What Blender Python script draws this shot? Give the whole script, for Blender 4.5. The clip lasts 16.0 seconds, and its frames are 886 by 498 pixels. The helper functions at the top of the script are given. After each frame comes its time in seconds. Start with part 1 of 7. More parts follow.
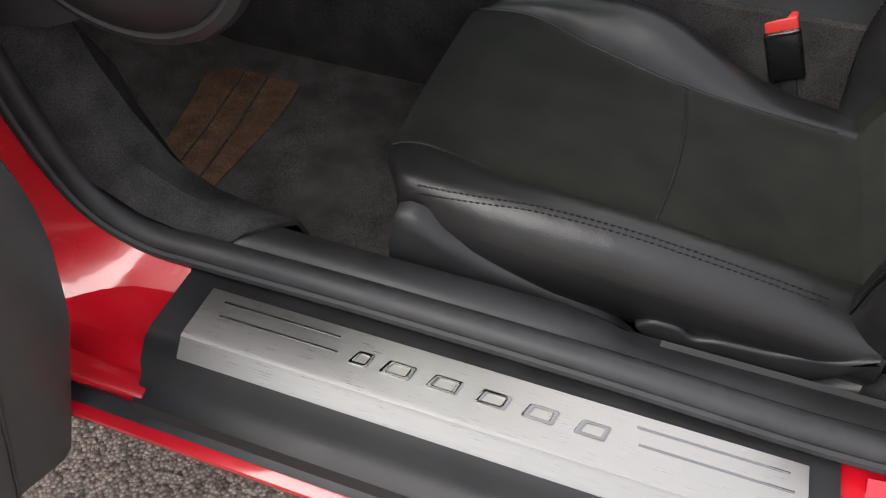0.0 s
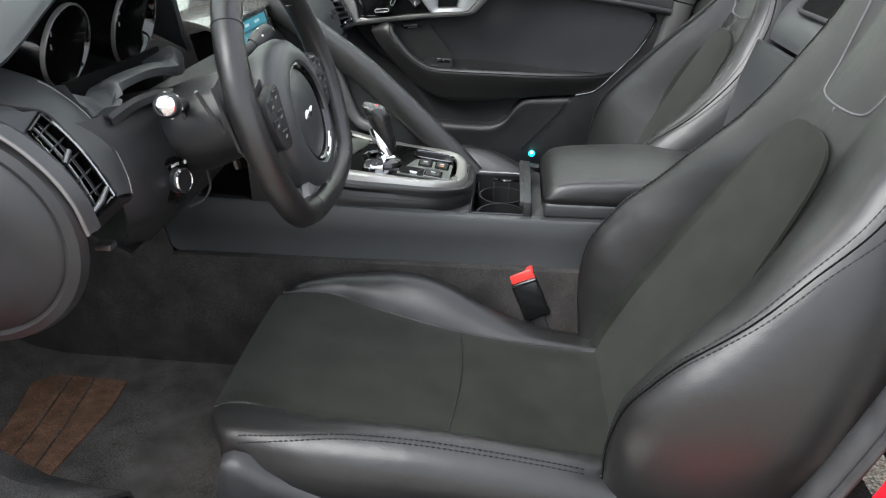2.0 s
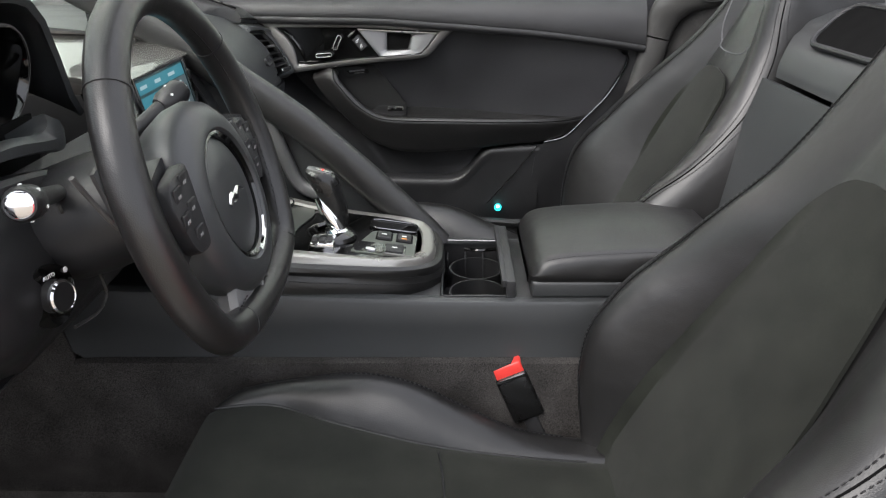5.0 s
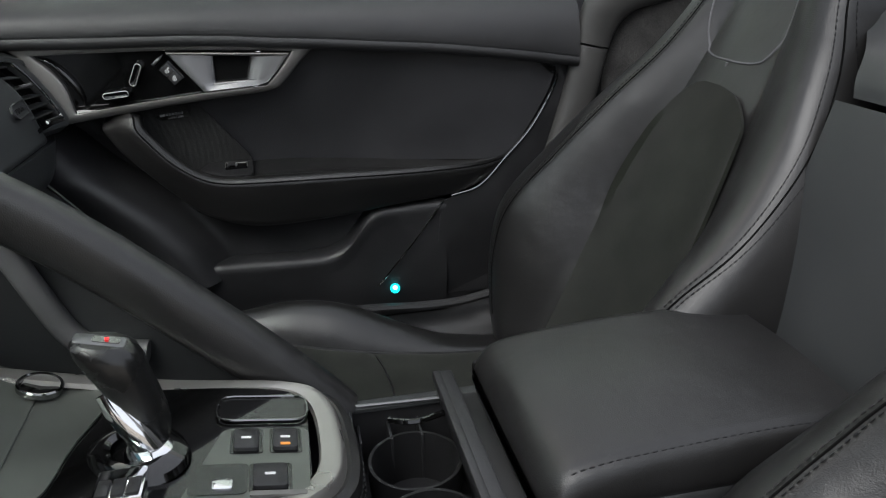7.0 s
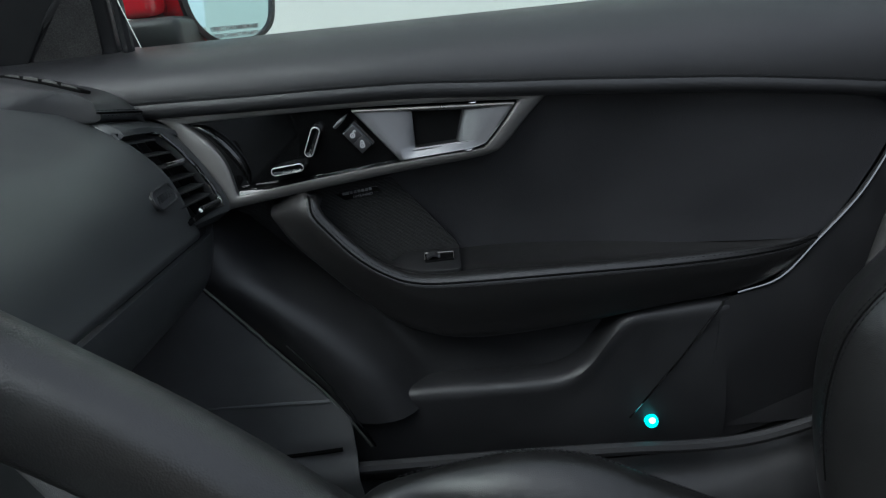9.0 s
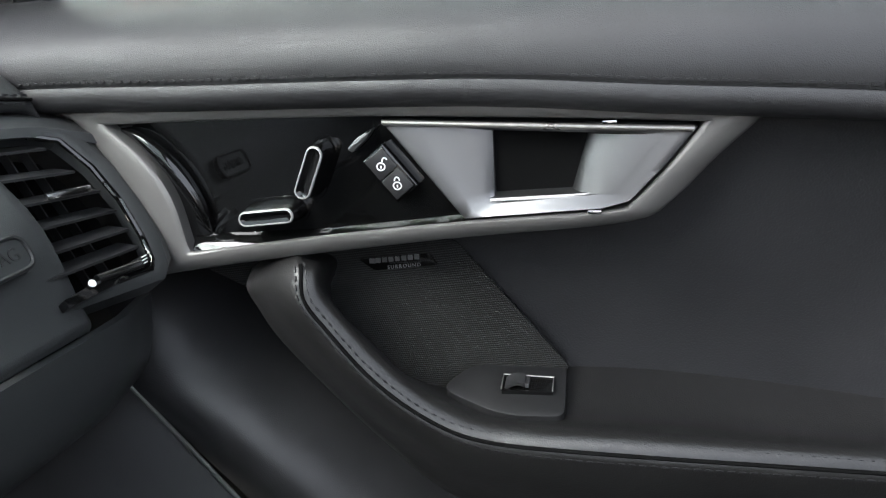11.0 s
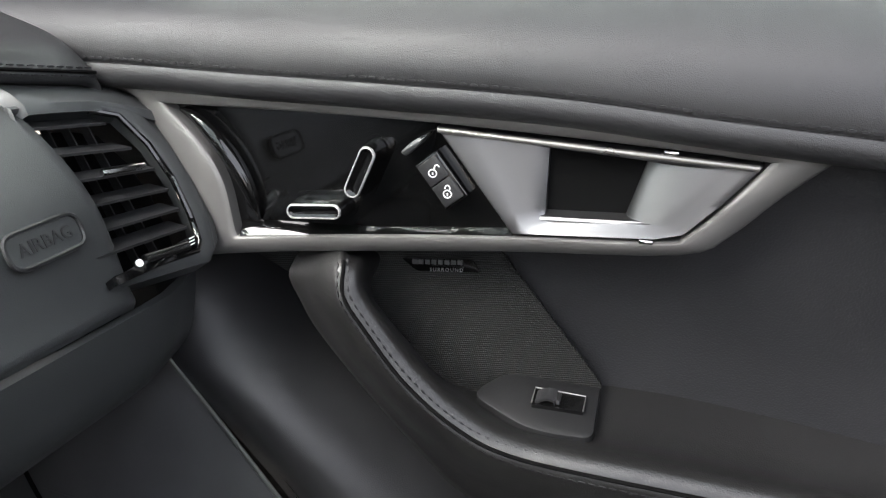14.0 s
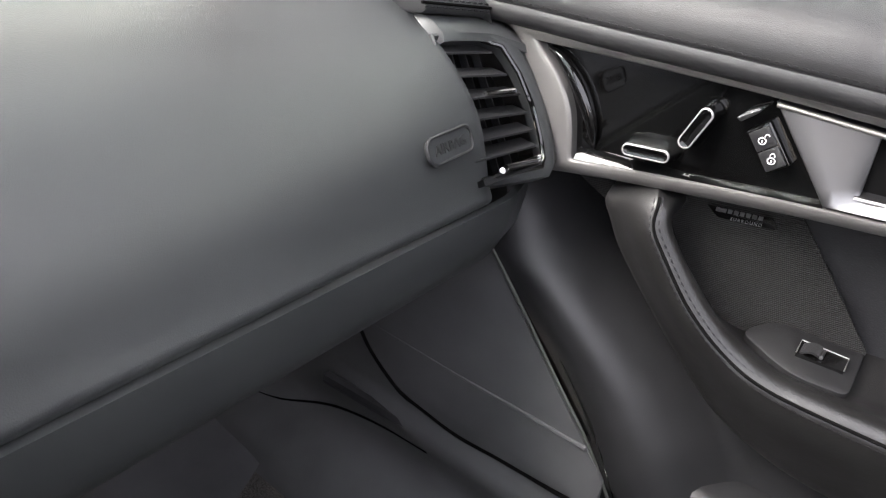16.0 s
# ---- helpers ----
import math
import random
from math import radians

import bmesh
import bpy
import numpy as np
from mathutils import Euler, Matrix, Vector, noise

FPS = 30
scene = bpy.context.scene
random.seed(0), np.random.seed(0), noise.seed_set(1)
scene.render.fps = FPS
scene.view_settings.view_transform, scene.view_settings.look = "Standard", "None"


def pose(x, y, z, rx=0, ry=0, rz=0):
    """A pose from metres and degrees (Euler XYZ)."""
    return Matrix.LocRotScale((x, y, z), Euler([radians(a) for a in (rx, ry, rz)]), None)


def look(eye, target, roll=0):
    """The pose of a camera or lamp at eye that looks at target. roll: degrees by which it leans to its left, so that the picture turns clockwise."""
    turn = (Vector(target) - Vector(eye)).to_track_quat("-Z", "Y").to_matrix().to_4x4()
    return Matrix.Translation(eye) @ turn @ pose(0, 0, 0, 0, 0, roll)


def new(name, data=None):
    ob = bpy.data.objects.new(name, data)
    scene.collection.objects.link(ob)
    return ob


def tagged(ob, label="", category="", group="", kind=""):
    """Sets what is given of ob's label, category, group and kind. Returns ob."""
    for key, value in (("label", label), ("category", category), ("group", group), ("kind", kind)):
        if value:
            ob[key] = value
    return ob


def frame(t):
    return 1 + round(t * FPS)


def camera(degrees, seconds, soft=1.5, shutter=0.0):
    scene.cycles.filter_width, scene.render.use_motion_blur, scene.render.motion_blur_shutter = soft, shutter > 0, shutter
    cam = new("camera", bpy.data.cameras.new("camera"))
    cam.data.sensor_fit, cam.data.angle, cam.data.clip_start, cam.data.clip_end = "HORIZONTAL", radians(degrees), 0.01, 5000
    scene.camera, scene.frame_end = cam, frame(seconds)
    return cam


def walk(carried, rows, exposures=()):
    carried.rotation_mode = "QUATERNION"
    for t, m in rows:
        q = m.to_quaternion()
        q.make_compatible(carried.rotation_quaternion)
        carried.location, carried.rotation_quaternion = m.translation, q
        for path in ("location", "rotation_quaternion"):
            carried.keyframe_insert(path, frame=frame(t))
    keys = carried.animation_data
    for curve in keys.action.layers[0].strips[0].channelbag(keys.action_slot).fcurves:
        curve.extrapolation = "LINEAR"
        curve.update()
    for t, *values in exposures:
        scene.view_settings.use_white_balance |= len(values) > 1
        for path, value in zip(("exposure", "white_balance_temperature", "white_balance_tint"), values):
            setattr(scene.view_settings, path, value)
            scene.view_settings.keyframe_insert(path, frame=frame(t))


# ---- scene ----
cam = camera(60.81, 16.0, 1.2)
PATH = [
    (0, (0.2306, -0.3794, 1.0296), (-0.2126, 0.8807, -0.4589), 0.21),
    (0.5, (0.2875, -0.4531, 1.0978), (-0.0089, 0.9889, -0.2560), 1.14),
    (1, (0.3172, -0.5227, 1.1351), (0.0779, 1.0799, -0.0372), -0.74),
    (1.5, (0.3195, -0.5457, 1.1170), (0.1397, 1.2103, 0.1767), 0.21),
    (2, (0.3222, -0.5472, 1.0863), (0.1678, 1.2492, 0.2209), 0.57),
    (2.5, (0.3254, -0.5364, 1.0730), (0.1782, 1.2942, 0.2811), 0.76),
    (3, (0.3272, -0.5271, 1.0623), (0.1917, 1.2876, 0.2325), 0.60),
    (3.2, (0.3291, -0.5260, 1.0580), (0.1918, 1.2958, 0.2442), 0.45),
    (5.3, (0.2760, -0.2180, 1.0592), (0.2732, 1.6245, 0.2813), -0.83),
    (5.5, (0.2839, -0.1516, 1.0552), (0.2888, 1.6910, 0.2774), -1.42),
    (6, (0.2764, -0.0020, 1.0307), (0.3914, 1.8355, 0.2493), -1.66),
    (6.5, (0.2533, 0.1617, 1.0126), (0.5997, 1.9744, 0.2418), -1.10),
    (7, (0.2325, 0.2423, 0.9964), (0.6022, 2.0586, 0.2453), -1.40),
    (7.5, (0.2136, 0.3266, 1.0105), (0.5847, 2.1619, 0.3077), -2.14),
    (8, (0.1969, 0.4068, 1.0047), (0.4896, 2.2732, 0.3482), -3.56),
    (8.5, (0.1741, 0.5079, 0.9677), (0.3622, 2.3938, 0.3291), -4.53),
    (9, (0.1639, 0.6148, 0.9468), (0.1314, 2.5240, 0.3519), -6.03),
    (9.5, (0.1465, 0.7660, 0.9207), (-0.1905, 2.6550, 0.3566), -7.93),
    (10, (0.1891, 0.8896, 0.9159), (-0.1541, 2.7750, 0.3440), -7.42),
    (10.2, (0.1950, 0.9265, 0.9145), (-0.1673, 2.8102, 0.3484), -6.70),
    (12.3, (0.1996, 1.0677, 0.9077), (-0.2063, 2.9161, 0.2607), -0.07),
    (12.5, (0.2005, 1.0705, 0.9066), (-0.1931, 2.9195, 0.2537), 0.27),
    (13, (0.2020, 1.0647, 0.9071), (-0.2083, 2.9075, 0.2471), 0.67),
    (13.5, (0.2002, 1.0513, 0.9212), (-0.2442, 2.8836, 0.2541), 0.88),
    (14, (0.1948, 1.0329, 0.9363), (-0.3399, 2.8393, 0.2649), 0.74),
    (14.5, (0.1911, 1.0135, 0.9498), (-0.4014, 2.7861, 0.2379), 1.35),
    (15, (0.1936, 1.0023, 0.9690), (-0.4301, 2.7046, 0.1244), 2.81),
    (15.5, (0.1828, 0.9552, 0.9849), (-0.6141, 2.5552, 0.0876), 4.61),
    (16, (0.1672, 0.9203, 0.9888), (-0.8164, 2.3837, 0.0448), 5.29),
]
EXPOSURES = [(0, 0.6, 6600, 11), (0.5, 1.05, 6400, 8), (1, 1.88, 6150, 7), (1.5, 1.62, 6200, 7), (2, 1.34, 6300, 8), (2.5, 1.2, 6300, 8), (3, 1.2, 6400, 10), (5.5, 0.88, 6500, 11), (6.5, 0.4, 6400, 10), (7, 0.35, 6300, 9), (7.5, 0.55, 6150, 6), (8, 0.1, 6100, 5), (8.5, 0.1, 5900, 5), (9.5, 0.32, 5800, 6), (10.2, 0.9, 5950, 7), (12.3, 1.92, 6400, 11), (13.5, 1.98, 6450, 11), (14.5, 1.5, 6450, 13), (16, 2.08, 6600, 16)]
walk(cam, [(t, look(eye, target, roll)) for t, eye, target, roll in PATH], EXPOSURES)

# ---- light ----
world = bpy.data.worlds.new("overcast_day")
scene.world = world
world.use_nodes = True
wn, wl = world.node_tree.nodes, world.node_tree.links
wn.clear()
sky = wn.new("ShaderNodeTexSky")
sky.sky_type, sky.sun_disc = "NISHITA", False
sky.sun_elevation, sky.sun_rotation, sky.air_density, sky.dust_density = radians(49), radians(-38), 1.0, 4.0
cool = wn.new("ShaderNodeMix")
cool.data_type = "RGBA"
cool.inputs["Factor"].default_value = 0.78
cool.inputs["B"].default_value = (6.0, 6.1, 6.45, 1)
bg = wn.new("ShaderNodeBackground")
bg.inputs["Strength"].default_value = 0.18
wout = wn.new("ShaderNodeOutputWorld")
wl.new(sky.outputs["Color"], cool.inputs["A"])
wl.new(cool.outputs["Result"], bg.inputs["Color"])
wl.new(bg.outputs["Background"], wout.inputs["Surface"])

sun_data = bpy.data.lights.new("sun", "SUN")
sun_data.energy, sun_data.angle, sun_data.color = 2.1, radians(40), (1.0, 0.96, 0.92)
sun = new("sun", sun_data)
sun.matrix_world = look((0, 0, 5), (2.7, 3.5, 0))


# ---- materials ----
def material(name, colour, rough=0.5, metal=0.0, vary=0.25, scale=30.0, bump=0.0, bump_scale=600.0, bump_kind="noise",
             coat=0.0, sheen=0.0, rough_vary=0.08, spec=0.5, stretch=None, fine=0.0, soft=0.0, soft_scale=35.0):
    m = bpy.data.materials.new(name)
    m.use_nodes = True
    n, l = m.node_tree.nodes, m.node_tree.links
    b = n["Principled BSDF"]
    b.inputs["Metallic"].default_value = metal
    b.inputs["Specular IOR Level"].default_value = spec
    if coat:
        b.inputs["Coat Weight"].default_value, b.inputs["Coat Roughness"].default_value = coat, 0.04
    if sheen:
        b.inputs["Sheen Weight"].default_value, b.inputs["Sheen Roughness"].default_value = sheen, 0.6
    co = n.new("ShaderNodeTexCoord")
    src = co.outputs["Object"]
    if stretch:
        mp = n.new("ShaderNodeMapping")
        mp.inputs["Scale"].default_value = stretch
        l.new(src, mp.inputs["Vector"])
        src = mp.outputs["Vector"]
    big = n.new("ShaderNodeTexNoise")
    big.inputs["Scale"].default_value, big.inputs["Detail"].default_value = scale, 6
    l.new(src, big.inputs["Vector"])
    ramp = n.new("ShaderNodeMapRange")
    ramp.inputs["From Min"].default_value, ramp.inputs["From Max"].default_value = 0.3, 0.7
    ramp.inputs["To Min"].default_value, ramp.inputs["To Max"].default_value = 1 - vary, 1 + vary
    l.new(big.outputs["Fac"], ramp.inputs["Value"])
    value = ramp.outputs["Result"]
    if fine:
        small = n.new("ShaderNodeTexNoise")
        small.inputs["Scale"].default_value, small.inputs["Detail"].default_value = bump_scale * 0.6, 3
        l.new(src, small.inputs["Vector"])
        r2 = n.new("ShaderNodeMapRange")
        r2.inputs["From Min"].default_value, r2.inputs["From Max"].default_value = 0.3, 0.7
        r2.inputs["To Min"].default_value, r2.inputs["To Max"].default_value = 1 - fine, 1 + fine
        l.new(small.outputs["Fac"], r2.inputs["Value"])
        mul = n.new("ShaderNodeMath")
        mul.operation = "MULTIPLY"
        l.new(value, mul.inputs[0])
        l.new(r2.outputs["Result"], mul.inputs[1])
        value = mul.outputs["Value"]
    tint = n.new("ShaderNodeVectorMath")
    tint.operation = "SCALE"
    tint.inputs[0].default_value = colour
    l.new(value, tint.inputs["Scale"])
    l.new(tint.outputs["Vector"], b.inputs["Base Color"])
    rr = n.new("ShaderNodeMapRange")
    rr.inputs["From Min"].default_value, rr.inputs["From Max"].default_value = 0.3, 0.7
    rr.inputs["To Min"].default_value, rr.inputs["To Max"].default_value = max(0.02, rough - rough_vary), min(1, rough + rough_vary)
    l.new(big.outputs["Fac"], rr.inputs["Value"])
    l.new(rr.outputs["Result"], b.inputs["Roughness"])
    if bump:
        if bump_kind == "grain":
            t = n.new("ShaderNodeTexVoronoi")
            t.inputs["Scale"].default_value = bump_scale
            t.feature = "SMOOTH_F1"
            height = t.outputs["Distance"]
        else:
            t = n.new("ShaderNodeTexNoise")
            t.inputs["Scale"].default_value, t.inputs["Detail"].default_value = bump_scale, 4
            height = t.outputs["Fac"]
        l.new(src, t.inputs["Vector"])
        bp = n.new("ShaderNodeBump")
        bp.inputs["Strength"].default_value, bp.inputs["Distance"].default_value = bump, 0.001
        l.new(height, bp.inputs["Height"])
        if soft:
            wide = n.new("ShaderNodeTexNoise")
            wide.inputs["Scale"].default_value, wide.inputs["Detail"].default_value = soft_scale, 2
            l.new(src, wide.inputs["Vector"])
            b2 = n.new("ShaderNodeBump")
            b2.inputs["Strength"].default_value, b2.inputs["Distance"].default_value = soft, 0.004
            l.new(wide.outputs["Fac"], b2.inputs["Height"])
            l.new(b2.outputs["Normal"], bp.inputs["Normal"])
        l.new(bp.outputs["Normal"], b.inputs["Normal"])
    return m


LEATHER = material("black_leather", (0.0115, 0.0112, 0.0111), 0.37, bump=0.16, bump_scale=1000, bump_kind="grain", vary=0.14, scale=7, soft=0.22, rough_vary=0.07, spec=0.55)
GRIP = material("smooth_black_grip", (0.008, 0.008, 0.008), 0.28, vary=0.1, scale=30, bump=0.08, bump_scale=1300, bump_kind="grain")
PAD = material("grained_black_upholstery", (0.022, 0.022, 0.023), 0.45, bump=0.22, bump_scale=1900, bump_kind="grain", vary=0.12, scale=12, soft=0.12, spec=0.5)
DASH = material("soft_black_dash_skin", (0.034, 0.036, 0.037), 0.40, bump=0.12, bump_scale=1500, bump_kind="grain", vary=0.12, scale=6)
DASH_TOP = material("sheeny_dash_top_skin", (0.060, 0.058, 0.053), 0.20, vary=0.12, scale=8, coat=1.0, rough_vary=0.03)
SUEDE = material("dark_suede_cloth", (0.0140, 0.0154, 0.0122), 0.95, bump=0.5, bump_scale=1500, vary=0.3, scale=16, sheen=0.06, spec=0.04, fine=0.35)
GREY_TRIM = material("grey_pillar_plastic", (0.052, 0.051, 0.049), 0.45, bump=0.2, bump_scale=1300, vary=0.12, scale=14)
PLASTIC = material("matte_black_plastic", (0.019, 0.019, 0.020), 0.40, bump=0.25, bump_scale=1400, vary=0.18, scale=16, spec=0.4)
INSERT = material("black_door_insert_vinyl", (0.024, 0.024, 0.026), 0.40, bump=0.35, bump_scale=800, bump_kind="grain", vary=0.14, scale=8, spec=0.5)
GLOSS = material("piano_black_gloss", (0.003, 0.003, 0.003), 0.05, vary=0.1, rough_vary=0.02, coat=0.4)
RUBBER = material("black_rubber_seal", (0.024, 0.024, 0.025), 0.5, bump=0.2, bump_scale=900, vary=0.3, scale=40)
SATIN = material("satin_silver_trim", (0.165, 0.160, 0.155), 0.46, metal=0.5, vary=0.06, scale=25, bump=0.05, bump_scale=1500)
FRAME = material("brushed_silver_console_frame", (0.34, 0.33, 0.31), 0.32, metal=0.75, vary=0.05, scale=25, bump=0.04, bump_scale=1500)
RING = material("pale_silver_ring", (0.46, 0.45, 0.44), 0.30, metal=0.35, vary=0.04)
PLATE = material("grey_green_console_metal", (0.13, 0.14, 0.125), 0.36, metal=0.6, vary=0.10, scale=14, bump=0.05, bump_scale=1500)
BRIGHT = material("brushed_handle_metal", (0.21, 0.21, 0.214), 0.42, metal=1.0, vary=0.03, scale=20, rough_vary=0.02)
CHROME = material("polished_chrome", (0.75, 0.75, 0.76), 0.08, metal=1.0, vary=0.03, rough_vary=0.03)
BRUSHED = material("brushed_aluminium_sill", (0.46, 0.445, 0.42), 0.34, metal=0.95, vary=0.05, scale=30, stretch=(1, 40, 40), bump=0.04, bump_scale=300)
RED = material("red_car_paint", (0.58, 0.007, 0.017), 0.22, vary=0.05, scale=12, coat=1.0)
RED_PLASTIC = material("red_release_plastic", (0.75, 0.05, 0.04), 0.35, vary=0.05)
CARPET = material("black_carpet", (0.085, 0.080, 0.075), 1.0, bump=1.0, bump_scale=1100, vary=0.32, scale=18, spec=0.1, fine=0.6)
# the floor carpet again, with the shade beside the seat put into its colour
CARPET_SHADED = material("shaded_tunnel_carpet", (0.046, 0.043, 0.041), 1.0, bump=1.0, bump_scale=1100, vary=0.32, scale=18, spec=0.1, fine=0.6)
FELT = material("grey_felt_trim", (0.042, 0.041, 0.040), 1.0, bump=0.8, bump_scale=1300, vary=0.35, scale=25, spec=0.1, fine=0.5)
HEEL = material("brown_worn_heel_pad", (0.150, 0.088, 0.058), 0.9, bump=0.8, bump_scale=700, vary=0.35, scale=40, spec=0.15, fine=0.4)
RENDERED = material("pale_painted_wall", (0.74, 0.76, 0.73), 0.9, vary=0.04, scale=0.6, bump=0.3, bump_scale=60)
WHITE_MARK = material("white_print", (0.75, 0.75, 0.75), 0.6, vary=0.03)
GREY_MARK = material("grey_print", (0.3, 0.3, 0.3), 0.6, vary=0.03)
THREAD = material("black_thread", (0.011, 0.011, 0.012), 0.6, vary=0.2, scale=200, spec=0.4)
KICK = material("dark_grey_moulded_plastic", (0.100, 0.101, 0.102), 0.45, bump=0.25, bump_scale=1400, vary=0.15, scale=14)
THREAD_LIGHT = material("grey_thread", (0.10, 0.10, 0.105), 0.7, vary=0.2, scale=200)
# near black for seams, joints and dial faces, and for shade painted in openings
DARK = material("black_joints_and_painted_shade", (0.004, 0.004, 0.004), 0.8, vary=0.1, spec=0.05)
SMOKE = material("smoked_chrome", (0.25, 0.25, 0.25), 0.12, metal=1.0, vary=0.05)
PAPER = material("grey_protective_paper", (0.085, 0.085, 0.09), 0.7, vary=0.25, scale=10)
POD = material("dull_black_switch_plastic", (0.010, 0.010, 0.0105), 0.5, bump=0.2, bump_scale=1400, vary=0.15, scale=16, spec=0.35)
ORANGE = material("amber_marking", (0.8, 0.3, 0.05), 0.5, vary=0.02)


def glass(name, tint, rough=0.0):
    m = bpy.data.materials.new(name)
    m.use_nodes = True
    b = m.node_tree.nodes["Principled BSDF"]
    b.inputs["Base Color"].default_value = (*tint, 1)
    b.inputs["Roughness"].default_value = rough
    b.inputs["Transmission Weight"].default_value = 1.0
    b.inputs["IOR"].default_value = 1.45
    return m


def glowing(name, colour, power):
    m = bpy.data.materials.new(name)
    m.use_nodes = True
    b = m.node_tree.nodes["Principled BSDF"]
    b.inputs["Base Color"].default_value = (*[c * 0.3 for c in colour], 1)
    b.inputs["Emission Color"].default_value = (*colour, 1)
    b.inputs["Emission Strength"].default_value = power
    return m


GLASS = glass("window_glass", (0.86, 0.95, 0.89))
MIRROR = material("mirror_silver_blue", (0.62, 0.80, 0.82), 0.02, metal=1.0, vary=0.01, rough_vary=0.01)
TEAL = glowing("teal_lamp", (0.02, 0.75, 0.78), 1.4)
TEAL_CORE = glowing("teal_lamp_core", (0.35, 1.0, 1.0), 3.0)
SCREEN_DARK = glowing("screen_backlit_dark", (0.02, 0.06, 0.07), 0.3)
SCREEN_BLUE = glowing("screen_backlit_blue", (0.03, 0.20, 0.26), 0.38)
SCREEN_GREY = glowing("screen_backlit_grey", (0.08, 0.11, 0.12), 0.32)
SCREEN_PALE = glowing("screen_backlit_pale", (0.35, 0.46, 0.50), 0.42)
RED_LAMP = glowing("red_lamp", (1.0, 0.03, 0.03), 1.5)


def gravel_material():
    m = bpy.data.materials.new("coarse_aggregate")
    m.use_nodes = True
    n, l = m.node_tree.nodes, m.node_tree.links
    b = n["Principled BSDF"]
    co = n.new("ShaderNodeTexCoord")
    v = n.new("ShaderNodeTexVoronoi")
    v.inputs["Scale"].default_value = 170
    ramp = n.new("ShaderNodeValToRGB")
    e = ramp.color_ramp.elements
    e[0].color, e[1].color = (0.20, 0.17, 0.135, 1), (0.74, 0.67, 0.56, 1)
    e.new(0.4).color = (0.46, 0.405, 0.33, 1)
    sep = n.new("ShaderNodeSeparateColor")
    l.new(co.outputs["Object"], v.inputs["Vector"])
    l.new(v.outputs["Color"], sep.inputs["Color"])
    l.new(sep.outputs["Red"], ramp.inputs["Fac"])
    dark = n.new("ShaderNodeMapRange")
    dark.inputs["From Max"].default_value = 0.006
    dark.inputs["To Min"].default_value, dark.inputs["To Max"].default_value = 1.0, 0.4
    dark.inputs["From Min"].default_value, dark.inputs["From Max"].default_value = 0.25, 0.8
    l.new(v.outputs["Distance"], dark.inputs["Value"])
    sc = n.new("ShaderNodeVectorMath")
    sc.operation = "SCALE"
    l.new(ramp.outputs["Color"], sc.inputs[0])
    l.new(dark.outputs["Result"], sc.inputs["Scale"])
    l.new(sc.outputs["Vector"], b.inputs["Base Color"])
    b.inputs["Roughness"].default_value = 0.85
    bp = n.new("ShaderNodeBump")
    bp.inputs["Strength"].default_value, bp.inputs["Distance"].default_value, bp.invert = 0.9, 0.004, True
    l.new(v.outputs["Distance"], bp.inputs["Height"])
    l.new(bp.outputs["Normal"], b.inputs["Normal"])
    return m


def mesh_grille_material():
    """Speaker cloth: fine ribs along the silver trim, crossed by a fainter weave."""
    m = bpy.data.materials.new("woven_speaker_mesh")
    m.use_nodes = True
    n, l = m.node_tree.nodes, m.node_tree.links
    b = n["Principled BSDF"]
    b.inputs["Roughness"].default_value, b.inputs["Specular IOR Level"].default_value = 0.75, 0.25
    co = n.new("ShaderNodeTexCoord")
    def ribs(way, pitch):
        dot = n.new("ShaderNodeVectorMath")
        dot.operation = "DOT_PRODUCT"
        dot.inputs[1].default_value = Vector(way) * (2 * math.pi / pitch)
        l.new(co.outputs["Object"], dot.inputs[0])
        wave = n.new("ShaderNodeMath")
        wave.operation = "SINE"
        l.new(dot.outputs["Value"], wave.inputs[0])
        r01 = n.new("ShaderNodeMapRange")
        r01.inputs["From Min"].default_value = -1
        l.new(wave.outputs[0], r01.inputs["Value"])
        return r01.outputs["Result"]
    level, upright = ribs((-0.11, 0, 0.99), 0.00175), ribs((0.99, 0, 0.25), 0.0016)
    weave = n.new("ShaderNodeMix")
    weave.inputs["Factor"].default_value = 0.30
    l.new(level, weave.inputs["A"])
    l.new(upright, weave.inputs["B"])
    r = n.new("ShaderNodeMapRange")
    r.inputs["From Min"].default_value = 0.35
    r.inputs["To Min"].default_value, r.inputs["To Max"].default_value = 0.005, 0.046
    l.new(weave.outputs["Result"], r.inputs["Value"])
    l.new(r.outputs["Result"], b.inputs["Base Color"])
    bp = n.new("ShaderNodeBump")
    bp.inputs["Strength"].default_value, bp.inputs["Distance"].default_value = 0.7, 0.001
    l.new(weave.outputs["Result"], bp.inputs["Height"])
    l.new(bp.outputs["Normal"], b.inputs["Normal"])
    return m


GRAVEL = gravel_material()
GRILLE = mesh_grille_material()


# ---- building helpers ----
def base(name, place, label, category, group="", kind=""):
    """An Empty at a thing's base."""
    ob = new(name)
    ob.empty_display_size = 0.05
    ob.location = place
    ob["at"] = place
    return tagged(ob, label, category, group, kind)


